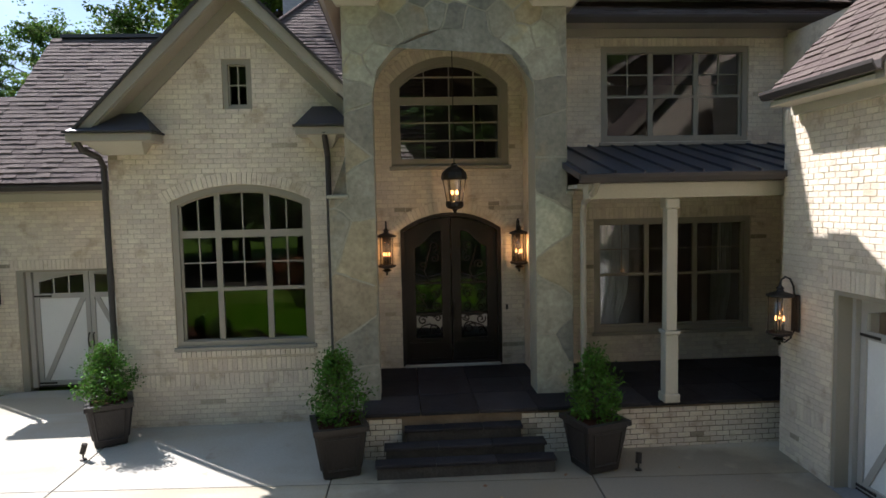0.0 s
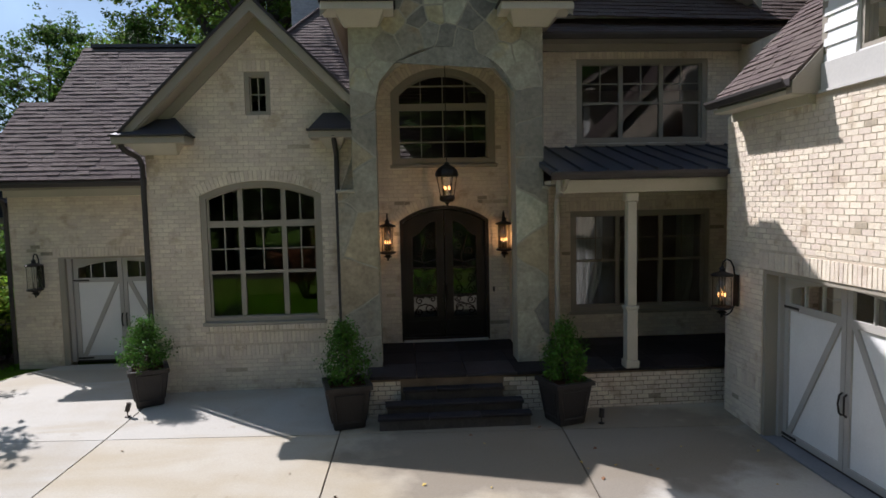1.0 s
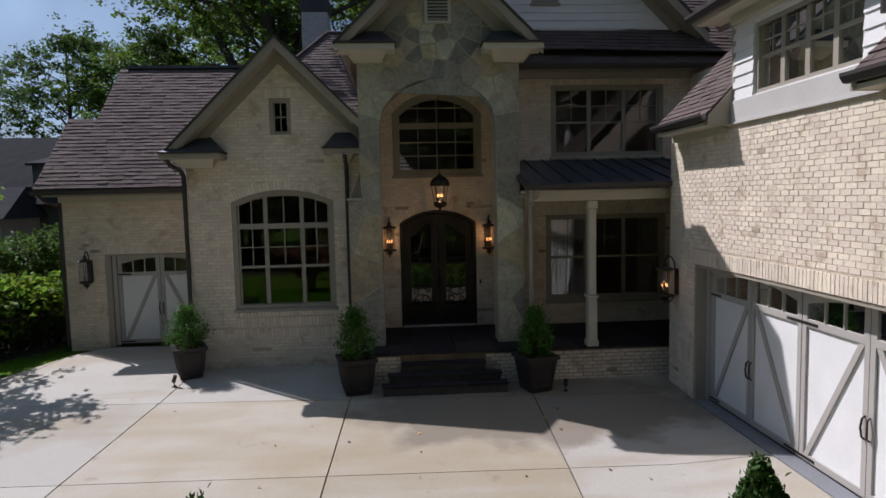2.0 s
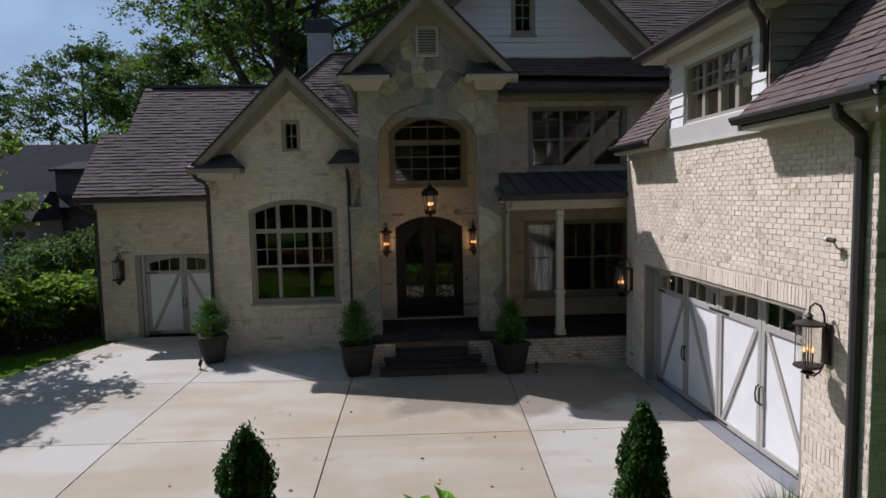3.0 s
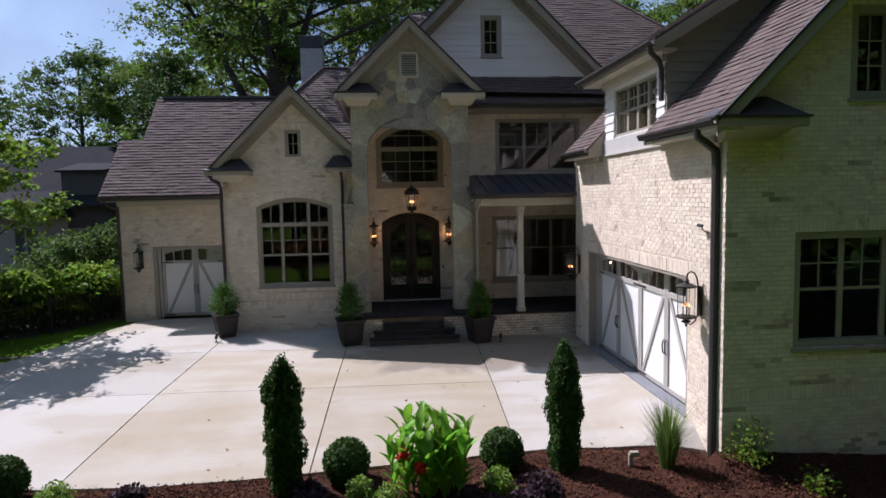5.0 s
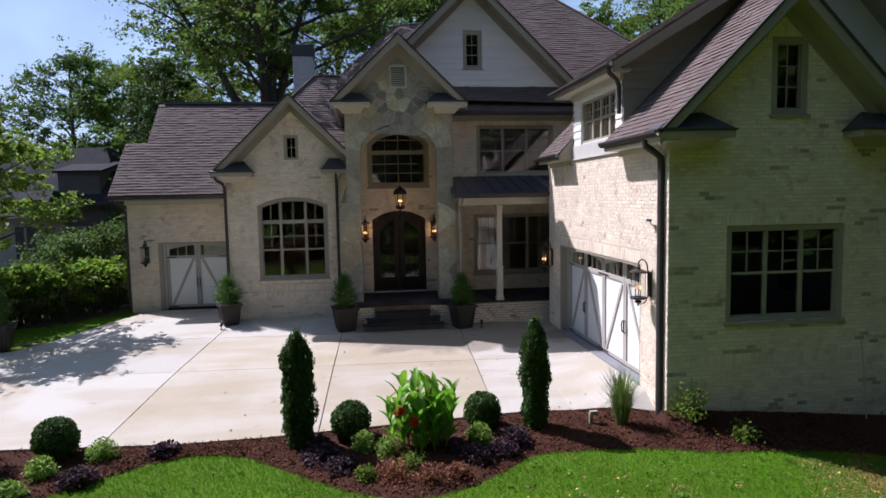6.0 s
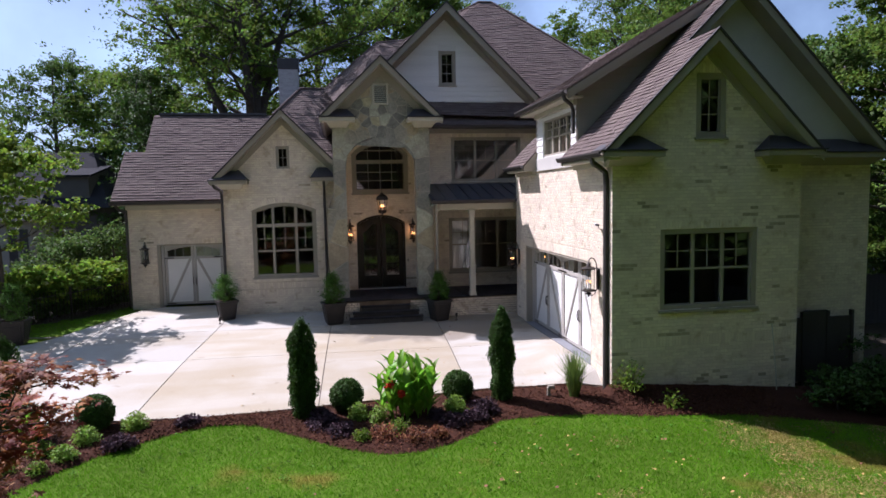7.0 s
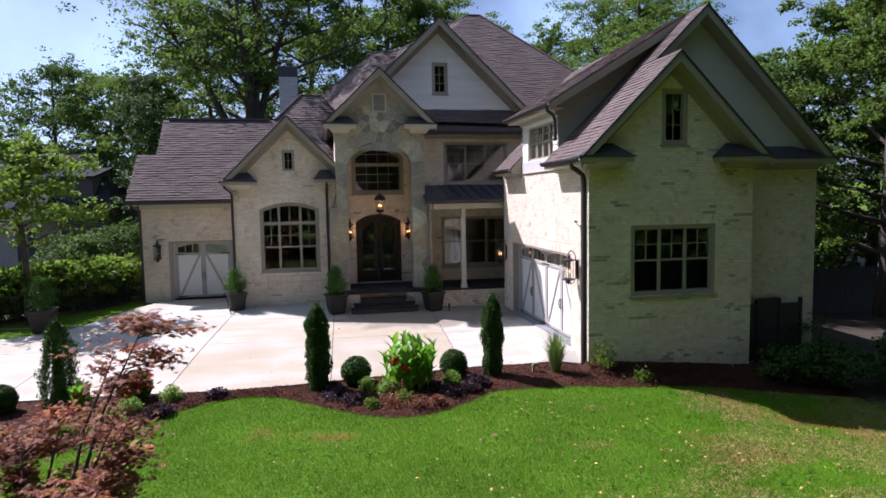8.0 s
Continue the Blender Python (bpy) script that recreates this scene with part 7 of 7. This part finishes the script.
# red Japanese maple
def maple(x, y):
    rng, rnd = np.random.default_rng(31), random.Random(31)
    ob = thing("japanese_maple", "small red-leaved Japanese maple with fine spreading branches", "tree", place=(x, y, gz(x, y) - 0.05))
    wood, tips = Shape(), []
    for i, (a, out, hh) in enumerate(((0.0, 1.25, 3.6), (0.5, 0.95, 3.2), (1.5, 1.0, 2.3), (2.5, 1.3, 2.15), (3.2, 1.5, 2.0), (4.1, 1.3, 2.0), (5.2, 1.2, 2.1), (5.9, 1.0, 2.55), (2.0, 0.6, 2.3), (3.9, 0.8, 1.7), (0.9, 1.0, 1.7))):
        p = [Vector((0.04 * math.cos(a), 0.04 * math.sin(a), 0)), Vector((out * 0.25 * math.cos(a), out * 0.25 * math.sin(a), hh * 0.35)),
             Vector((out * 0.6 * math.cos(a + 0.2), out * 0.6 * math.sin(a + 0.2), hh * 0.72)), Vector((out * math.cos(a + 0.1), out * math.sin(a + 0.1), hh))]
        wood.tube(p, [0.042, 0.03, 0.018, 0.006], 6)
        for q in range(15):
            f = rnd.uniform(0.38, 1.0)
            j = min(2, int(f * 3))
            s = p[j].lerp(p[j + 1], f * 3 - j)
            a2 = a + rnd.uniform(-1.6, 1.6)
            ln = rnd.uniform(0.25, 0.75)
            e = s + Vector((math.cos(a2) * ln, math.sin(a2) * ln, ln * rnd.uniform(-0.05, 0.35)))
            wood.tube([s, s.lerp(e, 0.5) + Vector((0, 0, 0.03)), e], [0.011, 0.007, 0.003], 4)
            for g in range(7):
                tips.append((s.lerp(e, rnd.uniform(0.35, 1.05)), a2))
        for q in range(16):
            tips.append((p[3] + Vector((rnd.gauss(0, 0.2), rnd.gauss(0, 0.2), rnd.gauss(0, 0.06))), a))
    part("trunk", wood, M_BARK, ob, fix=False, smooth=True)
    sh = Shape()
    for c, a in tips:
        for q in range(7):
            p = c + Vector((rnd.gauss(0, 0.10), rnd.gauss(0, 0.085), rnd.gauss(0, 0.035)))
            s = rnd.uniform(0.048, 0.080)
            m = Matrix.Translation(p) @ Euler((rnd.uniform(-0.6, 0.6), rnd.uniform(-0.6, 0.6), rnd.uniform(0, 6.28))).to_matrix().to_4x4()
            pts = []
            for k in range(14):
                an = -2.4 + 4.8 * k / 13
                r = s * (1.0 - 0.32 * abs(an) / 2.4) if k % 2 else s * 0.42
                pts.append(m @ Vector((r * math.cos(an), r * math.sin(an), -0.12 * r)))
            sh.add(pts + [m @ Vector((0, 0, 0.004))], [(k, k + 1, 14) for k in range(13)])
    part("crown", sh, M_MAPLE, ob, fix=False)


maple(-3.85, -4.85)

stake = thing("garden_stake", "thin pale stake standing in front of the shaded brick wall", "stake", place=(10.25, 2.66, gz(10.25, 2.66)))
part("shaft", Shape().tube([(0.04, 0, -0.1), (0.0, 0.06, 0.9), (-0.05, 0.14, 1.85)], 0.013, 6), M_CREAM, stake)

# ---- lawn blades and fallen leaves ----
def build_grass():
    rng = np.random.default_rng(12)
    n = 330000
    x = rng.uniform(-8, 12.5, n)
    y = -7.5 + 10.8 * rng.uniform(0, 1, n)
    fr = np.interp(x, BED_X, BED_Y)
    fr = np.where(x > 13.0, 3.2, fr)
    thin = np.minimum(np.minimum(x + 8, 12.5 - x) / 2.5, (y + 7.5) / 1.2)
    keep = (y < fr + 0.03) & (rng.uniform(0, 1, n) < thin)
    x, y = x[keep], y[keep]
    x2 = rng.uniform(-11.5, -7.8, 9000)
    y2 = rng.uniform(9.5, 15.5, 9000)
    edge = np.interp(x2, EDGE_X, EDGE_Y)
    k2 = (y2 > edge) & (y2 < edge + 3.0)
    x, y = np.concatenate([x, x2[k2]]), np.concatenate([y, y2[k2]])
    m = len(x)
    z = np.array([gz(a, b) for a, b in zip(x, y)]) - 0.045
    az = rng.uniform(0, math.tau, m)
    h = rng.uniform(0.035, 0.066, m)
    w = 0.0055
    v = np.empty((m, 3, 3))
    v[:, 0] = np.stack([x - w * np.cos(az), y - w * np.sin(az), z], 1)
    v[:, 1] = np.stack([x + w * np.cos(az), y + w * np.sin(az), z], 1)
    v[:, 2] = np.stack([x + rng.normal(0, 0.026, m), y + rng.normal(0, 0.026, m), z + h], 1)
    me = bpy.data.meshes.new("grass")
    me.vertices.add(3 * m)
    me.vertices.foreach_set("co", v.ravel())
    me.loops.add(3 * m)
    me.loops.foreach_set("vertex_index", np.arange(3 * m))
    me.polygons.add(m)
    me.polygons.foreach_set("loop_start", np.arange(0, 3 * m, 3))
    me.polygons.foreach_set("loop_total", np.full(m, 3))
    me.update()
    me.materials.append(M_BLADE)
    tagged(new("grass", me), "short green lawn grass blades with tan patches", "grass", kind="stuff")


build_grass()


def dry_patches():
    """Tan, dried-out grass in patches on the sunnier side of the lawn."""
    rng = np.random.default_rng(15)
    cen = []
    for _ in range(215000):
        x, y = rng.uniform(2.0, 14.0), rng.uniform(-9.5, 1.4)
        k = noise.noise((x * 0.55, y * 0.75, 4.0)) + 0.45 * noise.noise((x * 2.2, y * 2.6, 9.0)) + 0.12 * (min(x, 11.0) - 6.0) - 0.10 * (max(y, -7.0) + 3.0)
        k -= 0.9 * max(0.0, 1.0 - min(x - 2.0, 14.0 - x, y + 9.5) / 2.0)
        if y < bed_front(x) - 0.1 and k > rng.uniform(-0.18, 0.42):
            cen.append((x, y, gz(x, y) - 0.002))
    me = leaf_mesh("dry_grass", cen, 0.050, M_DRYGRASS, rng, 0.16, 0.3)
    tagged(new("dry_grass", me), "dry tan grass in patches on the lawn", "grass", kind="stuff")


dry_patches()


def lawn_weeds():
    """Small darker clumps of broad-leaved weeds and coarse grass in the turf."""
    rng = np.random.default_rng(19)
    cen = []
    for _ in range(700):
        x, y = rng.uniform(-6.5, 11.0), rng.uniform(-7.0, 2.6)
        if y > bed_front(x) - 0.15 or noise.noise((x * 0.5, y * 0.5, 12.0)) < rng.uniform(-0.6, 0.3):
            continue
        r = rng.uniform(0.02, 0.07)
        for _ in range(int(rng.integers(4, 12))):
            cen.append((x + rng.normal() * r, y + rng.normal() * r, gz(x, y) + rng.uniform(0.0, 0.02)))
    me = leaf_mesh("lawn_weeds", cen, 0.055, M_WEED, rng, 0.55, 0.6)
    tagged(new("lawn_weeds", me), "small dark green weed clumps in the lawn", "weeds", kind="stuff")


M_WEED = mk("weed_leaf", (0.075, 0.175, 0.014), 0.7, spec=0.1, rand=0.35, hue=0.02, bump=0, translucent=0.25)
lawn_weeds()


def fallen_leaves():
    rng = np.random.default_rng(14)
    cen = []
    for _ in range(330):
        x, y = rng.uniform(2, 11), rng.uniform(-6, 1.2)
        cen.append((x, y, gz(x, y) + 0.03))
    for _ in range(60):
        x, y = rng.uniform(-4, 3), rng.uniform(-6, 0)
        cen.append((x, y, gz(x, y) + 0.03))
    for _ in range(90):
        x, y = rng.uniform(-4, 6.1), rng.uniform(3.6, 10.4)
        if rng.uniform() < (x + 5) / 11:
            cen.append((x, y, gz(x, y) + 0.012))
    me = leaf_mesh("fallen_leaves", cen, 0.062, M_DRY, rng, 0.7, 2.0)
    tagged(new("fallen_leaves", me), "scattered dry yellow and brown fallen leaves", "fallen leaves", kind="stuff")


M_DRY = mk("dry_leaf", (0.30, 0.17, 0.06), 0.8, rand=0.6, hue=0.04, bump=0)
fallen_leaves()


# ---- left boundary: fence, hedge, shrubs ----
FENCE = [(-8.05, 15.35), (-9.35, 13.25), (-10.75, 11.35), (-12.6, 10.2), (-15.5, 9.6)]


def build_fence():
    ob = thing("iron_fence", "low black iron picket fence in front of the hedge", "fence")
    for (x0, y0), (x1, y1) in zip(FENCE, FENCE[1:]):
        ln = math.hypot(x1 - x0, y1 - y0)
        for z in (0.15, 0.95):
            part("rail", Shape().tube([(x0, y0, gz(x0, y0) + z), (x1, y1, gz(x1, y1) + z)], 0.016, 4), M_IRON, ob)
        part("post", Shape().box(x0 - 0.03, x0 + 0.03, y0 - 0.03, y0 + 0.03, gz(x0, y0) - 0.1, gz(x0, y0) + 1.15), M_IRON, ob)
        k = int(ln / 0.13)
        for i in range(1, k):
            x, y = x0 + (x1 - x0) * i / k, y0 + (y1 - y0) * i / k
            part("picket", Shape().tube([(x, y, gz(x, y) + 0.05), (x, y, gz(x, y) + 1.08)], 0.009, 4), M_IRON, ob, fix=False)


build_fence()


def hedge_run(label, a, b, h, depth, count, seed, material):
    rng = np.random.default_rng(seed)
    ob = thing("hedge", label, "hedge", "boundary hedge", place=(a[0], a[1], gz(*a)))
    d = Vector((b[0] - a[0], b[1] - a[1], 0))
    ln = d.length
    d.normalize()
    side = Vector((-d.y, d.x, 0))
    cen = []
    wood = Shape()
    while len(cen) < count:
        s, q, t = rng.uniform(-0.3, ln + 0.3), rng.uniform(-1, 1), rng.uniform(0.10, 1.0)
        top = h * (0.80 + 0.30 * noise.noise((s * 0.9 + seed, q * 1.2, 3.0)) + 0.22 * noise.noise((s * 3.1 + seed, q * 3.0, 6.0)))
        edge = max(abs(q), (t - 0.4) / 0.6)
        if edge < rng.uniform(0.45, 1.0):
            continue
        w = depth * (0.55 + 0.45 * math.sin(math.pi * min(1, t * 0.9))) * (1 + 0.25 * noise.noise((s * 1.4, t * 3, seed)))
        cen.append(tuple(d * s + side * (q * w) + Vector((0, 0, top * t))))
    for i in range(int(ln / 0.3)):
        p = d * (i * 0.3) + side * rng.uniform(-0.2, 0.2)
        wood.tube([p + Vector((0, 0, -0.1)), p + Vector((rng.uniform(-0.1, 0.1), rng.uniform(-0.1, 0.1), h * 0.5)), p + Vector((rng.uniform(-0.3, 0.3), rng.uniform(-0.3, 0.3), h * 0.9))], [0.03, 0.02, 0.006], 4)
    part("foliage", leaf_mesh("foliage", cen, 0.13, material, rng, 0.55, 0.3), material, ob)
    part("stem", wood, M_BARK, ob)


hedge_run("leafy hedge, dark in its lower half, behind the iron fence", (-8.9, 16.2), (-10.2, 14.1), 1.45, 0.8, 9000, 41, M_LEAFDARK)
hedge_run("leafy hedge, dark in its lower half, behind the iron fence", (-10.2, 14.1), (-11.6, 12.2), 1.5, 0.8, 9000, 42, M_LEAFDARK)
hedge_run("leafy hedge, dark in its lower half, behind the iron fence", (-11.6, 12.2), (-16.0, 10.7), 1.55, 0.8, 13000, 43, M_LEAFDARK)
for i in range(15):
    k = i / 14 * 3
    ends = ((-8.75, 16.0), (-10.0, 14.0), (-11.4, 12.1), (-15.6, 10.6))
    j = min(2, int(k))
    x, y = (ends[j][q] + (ends[j + 1][q] - ends[j][q]) * (k - j) for q in (0, 1))
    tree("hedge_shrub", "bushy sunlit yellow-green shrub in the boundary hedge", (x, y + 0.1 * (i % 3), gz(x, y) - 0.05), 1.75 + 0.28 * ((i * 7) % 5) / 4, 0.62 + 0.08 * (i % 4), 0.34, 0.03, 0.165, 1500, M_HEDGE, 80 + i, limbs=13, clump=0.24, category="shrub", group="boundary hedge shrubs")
tree("tall_shrub", "dark rounded shrub beside the garage wall", (-9.3, 17.6, 0), 3.3, 1.3, 0.12, 0.06, 0.13, 5200, M_LEAFDARK, 51, limbs=14, clump=0.35, category="shrub")
tree("tall_shrub", "dark rounded shrub behind the hedge", (-12.0, 19.5, 0), 2.7, 1.4, 0.12, 0.06, 0.14, 5200, M_LEAFDARK, 52, limbs=14, clump=0.4, category="shrub")
tree("dogwood", "small light green tree behind the fence by the drive", (-10.95, 12.0, gz(-10.95, 12.0)), 6.8, 2.3, 0.40, 0.13, 0.15, 11000, M_LEAFLIGHT, 53, limbs=15, clump=0.42)

# ---- neighbour's house ----
M_GREYROOF = mk("grey_shingle", (0.026, 0.027, 0.031), 0.95, var=0.2, fine=0.2, spec=0.1)
nb = thing("neighbour_house", "grey house with a dark roof behind the hedge and trees", "house", place=(-18.5, 31.5, 0))
part("wall", Shape().box(-6.5, 5.0, -2.5, 7.0, -0.5, 3.9), M_FARWALL, nb)
part("roof", Shape().hull([(-7.0, -3.1, 3.8), (5.5, -3.1, 3.8), (5.5, 7.6, 3.8), (-7.0, 7.6, 3.8)], [(-4.0, 1.6, 7.3), (3.2, 1.6, 7.3), (3.2, 2.6, 7.3), (-4.0, 2.6, 7.3)]), M_GREYROOF, nb, "dark grey hip roof")
part("dormer", Shape().hull([(2.0, -2.3, 4.3), (4.2, -2.3, 4.3), (4.2, 1.0, 4.3), (2.0, 1.0, 4.3)], [(2.0, -2.3, 5.6), (4.2, -2.3, 5.6), (4.2, 1.0, 6.3), (2.0, 1.0, 6.3)]), M_FARWALL, nb)
part("dormer_roof", Shape().hull([(1.8, -2.5, 5.6), (4.4, -2.5, 5.6), (4.4, 1.1, 6.3), (1.8, 1.1, 6.3)], [(1.8, -2.5, 5.72), (4.4, -2.5, 5.72), (4.4, 1.1, 6.42), (1.8, 1.1, 6.42)]), M_GREYROOF, nb)
fwing = part("front_wing", Shape().box(-4.5, 2.35, -5.5, -2.6, -0.5, 3.25), M_FARSIDING, nb, "pale wall with tall windows")
part("wing_roof", Shape().hull([(-4.9, -5.9, 3.2), (2.7, -5.9, 3.2), (2.7, -2.4, 3.2), (-4.9, -2.4, 3.2)], [(-4.4, -2.9, 4.6), (2.0, -2.9, 4.6), (2.0, -2.4, 4.6), (-4.4, -2.4, 4.6)]), M_GREYROOF, nb)
for x in (-3.4, -2.4, -0.7, 1.25, 1.8):
    part("window", Shape().box(x, x + 0.40, -5.56, -5.45, 0.9, 2.75), M_DARKROOF, fwing)
for x in (-5.0, -2.6, -0.2, 2.3):
    w = part("window", Shape().box(x, x + 1.1, -2.55, -2.48, 1.0, 2.6), M_TRIM, nb)
    part("pane", Shape().box(x + 0.1, x + 0.52, -2.565, -2.552, 1.1, 2.5), M_DARKROOF, w)
    part("pane", Shape().box(x + 0.58, x + 1.0, -2.565, -2.552, 1.1, 2.5), M_DARKROOF, w)

# ---- dark board panels in place of bin-like boxes, and fence east of the wing ----
gate = thing("side_gate", "dark slate-blue board panels standing in for bin-like boxes beside the shaded brick wall", "gate", place=(11.2, 3.9, -1.0))
for i in range(3):
    part("board_panel", Shape().box(0.04 + i * 0.72, 0.72 + i * 0.72, -0.03, 0.03, 0.05, 1.75 + (0.18 if i == 1 else 0.0)), M_POT, gate, bevel=0.01)
for i in range(4):
    part("post", Shape().box(-0.03 + i * 0.72, 0.05 + i * 0.72, -0.05, 0.05, -0.2, 1.9), M_POT, gate)
bf = thing("board_fence", "dark stained board fence in deep shade under trees", "fence", place=(14.2, 10.5, -1.0))
for i in range(60):
    part("board", Shape().box(i * 0.2, i * 0.2 + 0.19, -0.012, 0.012, -0.3, 1.75 + 0.02 * (i % 3)), M_POT, bf, fix=False)
for i in range(7):
    part("post", Shape().box(i * 2.0 - 0.05, i * 2.0 + 0.05, 0.014, 0.11, -0.3, 1.8), M_POT, bf)

# ---- trees ----
HARD = "tall leafy hardwood tree beyond the house"
t_a = tree("hardwood_tree", HARD, (-4.9, 27.5, -0.3), 25, 7.0, 0.34, 0.46, 0.195, 44000, M_LEAF, 61, limbs=22, clump=1.0, group="background trees", lean=0.3, forks=((0.26, 3.0, 11, 6.0), (0.30, 0.4, 13, 4.0), (0.36, 2.2, 12, 3.5), (0.33, 4.6, 11, 4.5)))
t_b = tree("hardwood_tree", HARD, (-1.2, 38, -0.3), 25, 6.5, 0.25, 0.38, 0.25, 30000, M_LEAF, 62, limbs=22, clump=1.0, group="background trees")
t_c = tree("hardwood_tree", HARD, (-21, 42, -0.3), 16.5, 5.5, 0.2, 0.30, 0.22, 18500, M_LEAFDARK, 63, limbs=20, clump=0.85, group="background trees")
t_d = tree("hardwood_tree", HARD, (-14.5, 40, -0.3), 15.5, 5.0, 0.2, 0.28, 0.22, 17500, M_LEAF, 64, limbs=20, clump=0.85, group="background trees")
t_e = tree("pine_tree", "tall dark conifer beyond the house", (-10.8, 30, -0.3), 13.5, 2.9, 0.08, 0.22, 0.17, 15000, M_EVERGREEN, 65, limbs=30, shape=0.12, clump=0.5, group="background trees")
for src, spots in ((t_a, ((9, 39, 90, 0.95), (23, 33, 40, 0.92), (-38, 46, 10, 0.62), (14.5, 44, 300, 0.66))),
                   (t_b, ((4.5, 36, 70, 0.98), (-9.5, 43, 160, 0.88), (19, 40, 250, 0.80), (27, 38, 20, 0.9), (33, 15, 120, 0.8))),
                   (t_c, ((-29, 40, 80, 1.0), (-34, 34, 130, 1.05), (-30, 20, 30, 0.8), (26, 14, 60, 0.9))),
                   (t_d, ((-18.5, 47, 120, 1.08), (12, 33, 30, 0.85), (-27, 12, 140, 0.8))),
                   (t_e, ((-12.8, 34, 50, 1.05), (20, 27, 100, 1.2), (17.5, 20, 10, 0.9)))):
    for x, y, a, k in spots:
        c = copy_thing(src, pose(x, y, -0.3, 0, 0, a))
        c.scale = (k, k, k)
tree("oak_tree", "leafy green tree with a dark trunk beside the wing", (20.8, 8.2, -0.9), 15.0, 4.7, 0.14, 0.30, 0.14, 52000, M_LEAF, 71, limbs=28, clump=0.55)
tree("understory_tree", "dark shaded tree near the board fence", (21.5, 13.5, -0.9), 12, 5.0, 0.15, 0.22, 0.20, 18000, M_LEAFDARK, 72, limbs=22, clump=0.8)
# trees that keep the ground east of the wing in deep shade
for x, y, a, k in ((14.8, 15.5, 30, 0.55), (23.0, 17.0, 150, 0.5)):
    c = copy_thing(t_b, pose(x, y, -0.6, 0, 0, a))
    c.scale = (k, k, k)
    tagged(c, "leafy tree shading the ground beside the wing", group="shade trees")
for x, y, h, w in ((11.35, 2.0, 0.95, 0.7), (12.15, 1.6, 1.05, 0.75), (12.9, 2.2, 1.15, 0.75), (14.2, 1.5, 0.95, 0.8), (15.6, 2.4, 1.3, 0.9), (17.2, 1.2, 1.0, 0.8), (18.9, 0.4, 1.2, 0.9), (13.4, 4.4, 1.5, 0.9)):
    tree("dark_shrub", "low dark leafy shrub in deep shade", (x, y, gz(x, y) - 0.05), h, w, 0.1, 0.03, 0.09, 2600, M_EVERGREEN, int(x * 10), limbs=10, clump=0.22, category="shrub", group="shaded shrubs")
for x, y, h in ((-10.6, 18.2, 2.9),):
    tree("tall_shrub", "dark rounded shrub behind the hedge", (x, y, -0.1), h, 1.5, 0.1, 0.06, 0.14, 5200, M_LEAFDARK, int(-x * 10), limbs=14, clump=0.42, category="shrub")
# trees on the street side of the lawn and along its east side, out of view, added to hold back sky light
t_s = tree("hardwood_tree", "tall leafy hardwood tree out of view beyond the lawn, added to block sky light", (-13, -27, -1.0), 27, 7.0, 0.10, 0.40, 0.95, 5600, M_LEAFDARK, 66, limbs=26, clump=1.3, group="street trees")
bush = tree("tall_shrub", "dark rounded shrubs along the far side of the street", (-30, -34, -1.0), 8.0, 4.2, 0.04, 0.12, 0.50, 3600, M_LEAFDARK, 67, limbs=18, clump=1.0, category="shrub", group="street shrubs")
for i in range(11):
    c = copy_thing(bush, pose(-38 + 7.4 * i, -35 - 2 * (i % 2), -1.0, 0, 0, i * 70))
for x, y, k in ((24, 15, 0.42), (27.5, 18, 0.5), (31, 13, 0.5), (23, 22, 0.5), (30, 24, 0.6), (36, 19, 0.6), (19, 25, 0.5)):
    c = copy_thing(bush, pose(x, y, -1.0, 0, 0, x * 30))
    c.scale = (k, k, k)
    tagged(c, "dark leafy understory shrub in deep shade", group="shaded shrubs")
for i in range(8):
    c = copy_thing(t_s, pose(-29 + 8.2 * i, -31 - 3 * (i % 2), -1.0, 0, 0, 25 + i * 50))
    c.scale = (1.15, 1.15, 1.15)
# the nearer ones to the southeast are added to darken the wing's front wall
for src, spots in ((t_s, ((16.0, -8.8, 20, 0.72), (17, -13, 80, 0.9), (30, 3.5, 130, 0.8), (9, -23, 100, 0.85), (2, -30, 220, 0.95), (12.8, -12.8, 60, 0.78), (14, -17, 10, 0.85), (-20, -19, 60, 0.85), (-17, -26, 130, 0.95), (-25, -25, 200, 1.0), (-31, -17, 300, 1.0), (-8, -31, 250, 1.0), (10, -31, 190, 1.0), (9.0, -16.5, 15, 0.75), (15, -11.5, 100, 0.85), (11.5, -17.5, 220, 0.9), (6, -19, 310, 0.85), (0.5, -20, 60, 0.9), (18.2, -5.4, 150, 0.76))),
                   (t_s, ((-5, -24, 40, 0.9), (3, -23.5, 140, 0.85), (21, -14, 200, 0.9), (20, -25, 330, 0.9), (-27, -6, 90, 0.8), (27, 1, 10, 0.9), (26, -6, 80, 0.85), (-12, -21, 280, 0.85)))):
    for x, y, a, k in spots:
        c = copy_thing(src, pose(x, y, -1.0, 0, 0, a))
        c.scale = (k, k, k)
        tagged(c, "tall leafy hardwood tree out of view beyond the lawn, added to block sky light", group="street trees")

# ---- brickwork and shingles, piece by piece ----
for job in JOBS:
    lay(*job)
for job in SHINGLES:
    lay_shingles(*job)
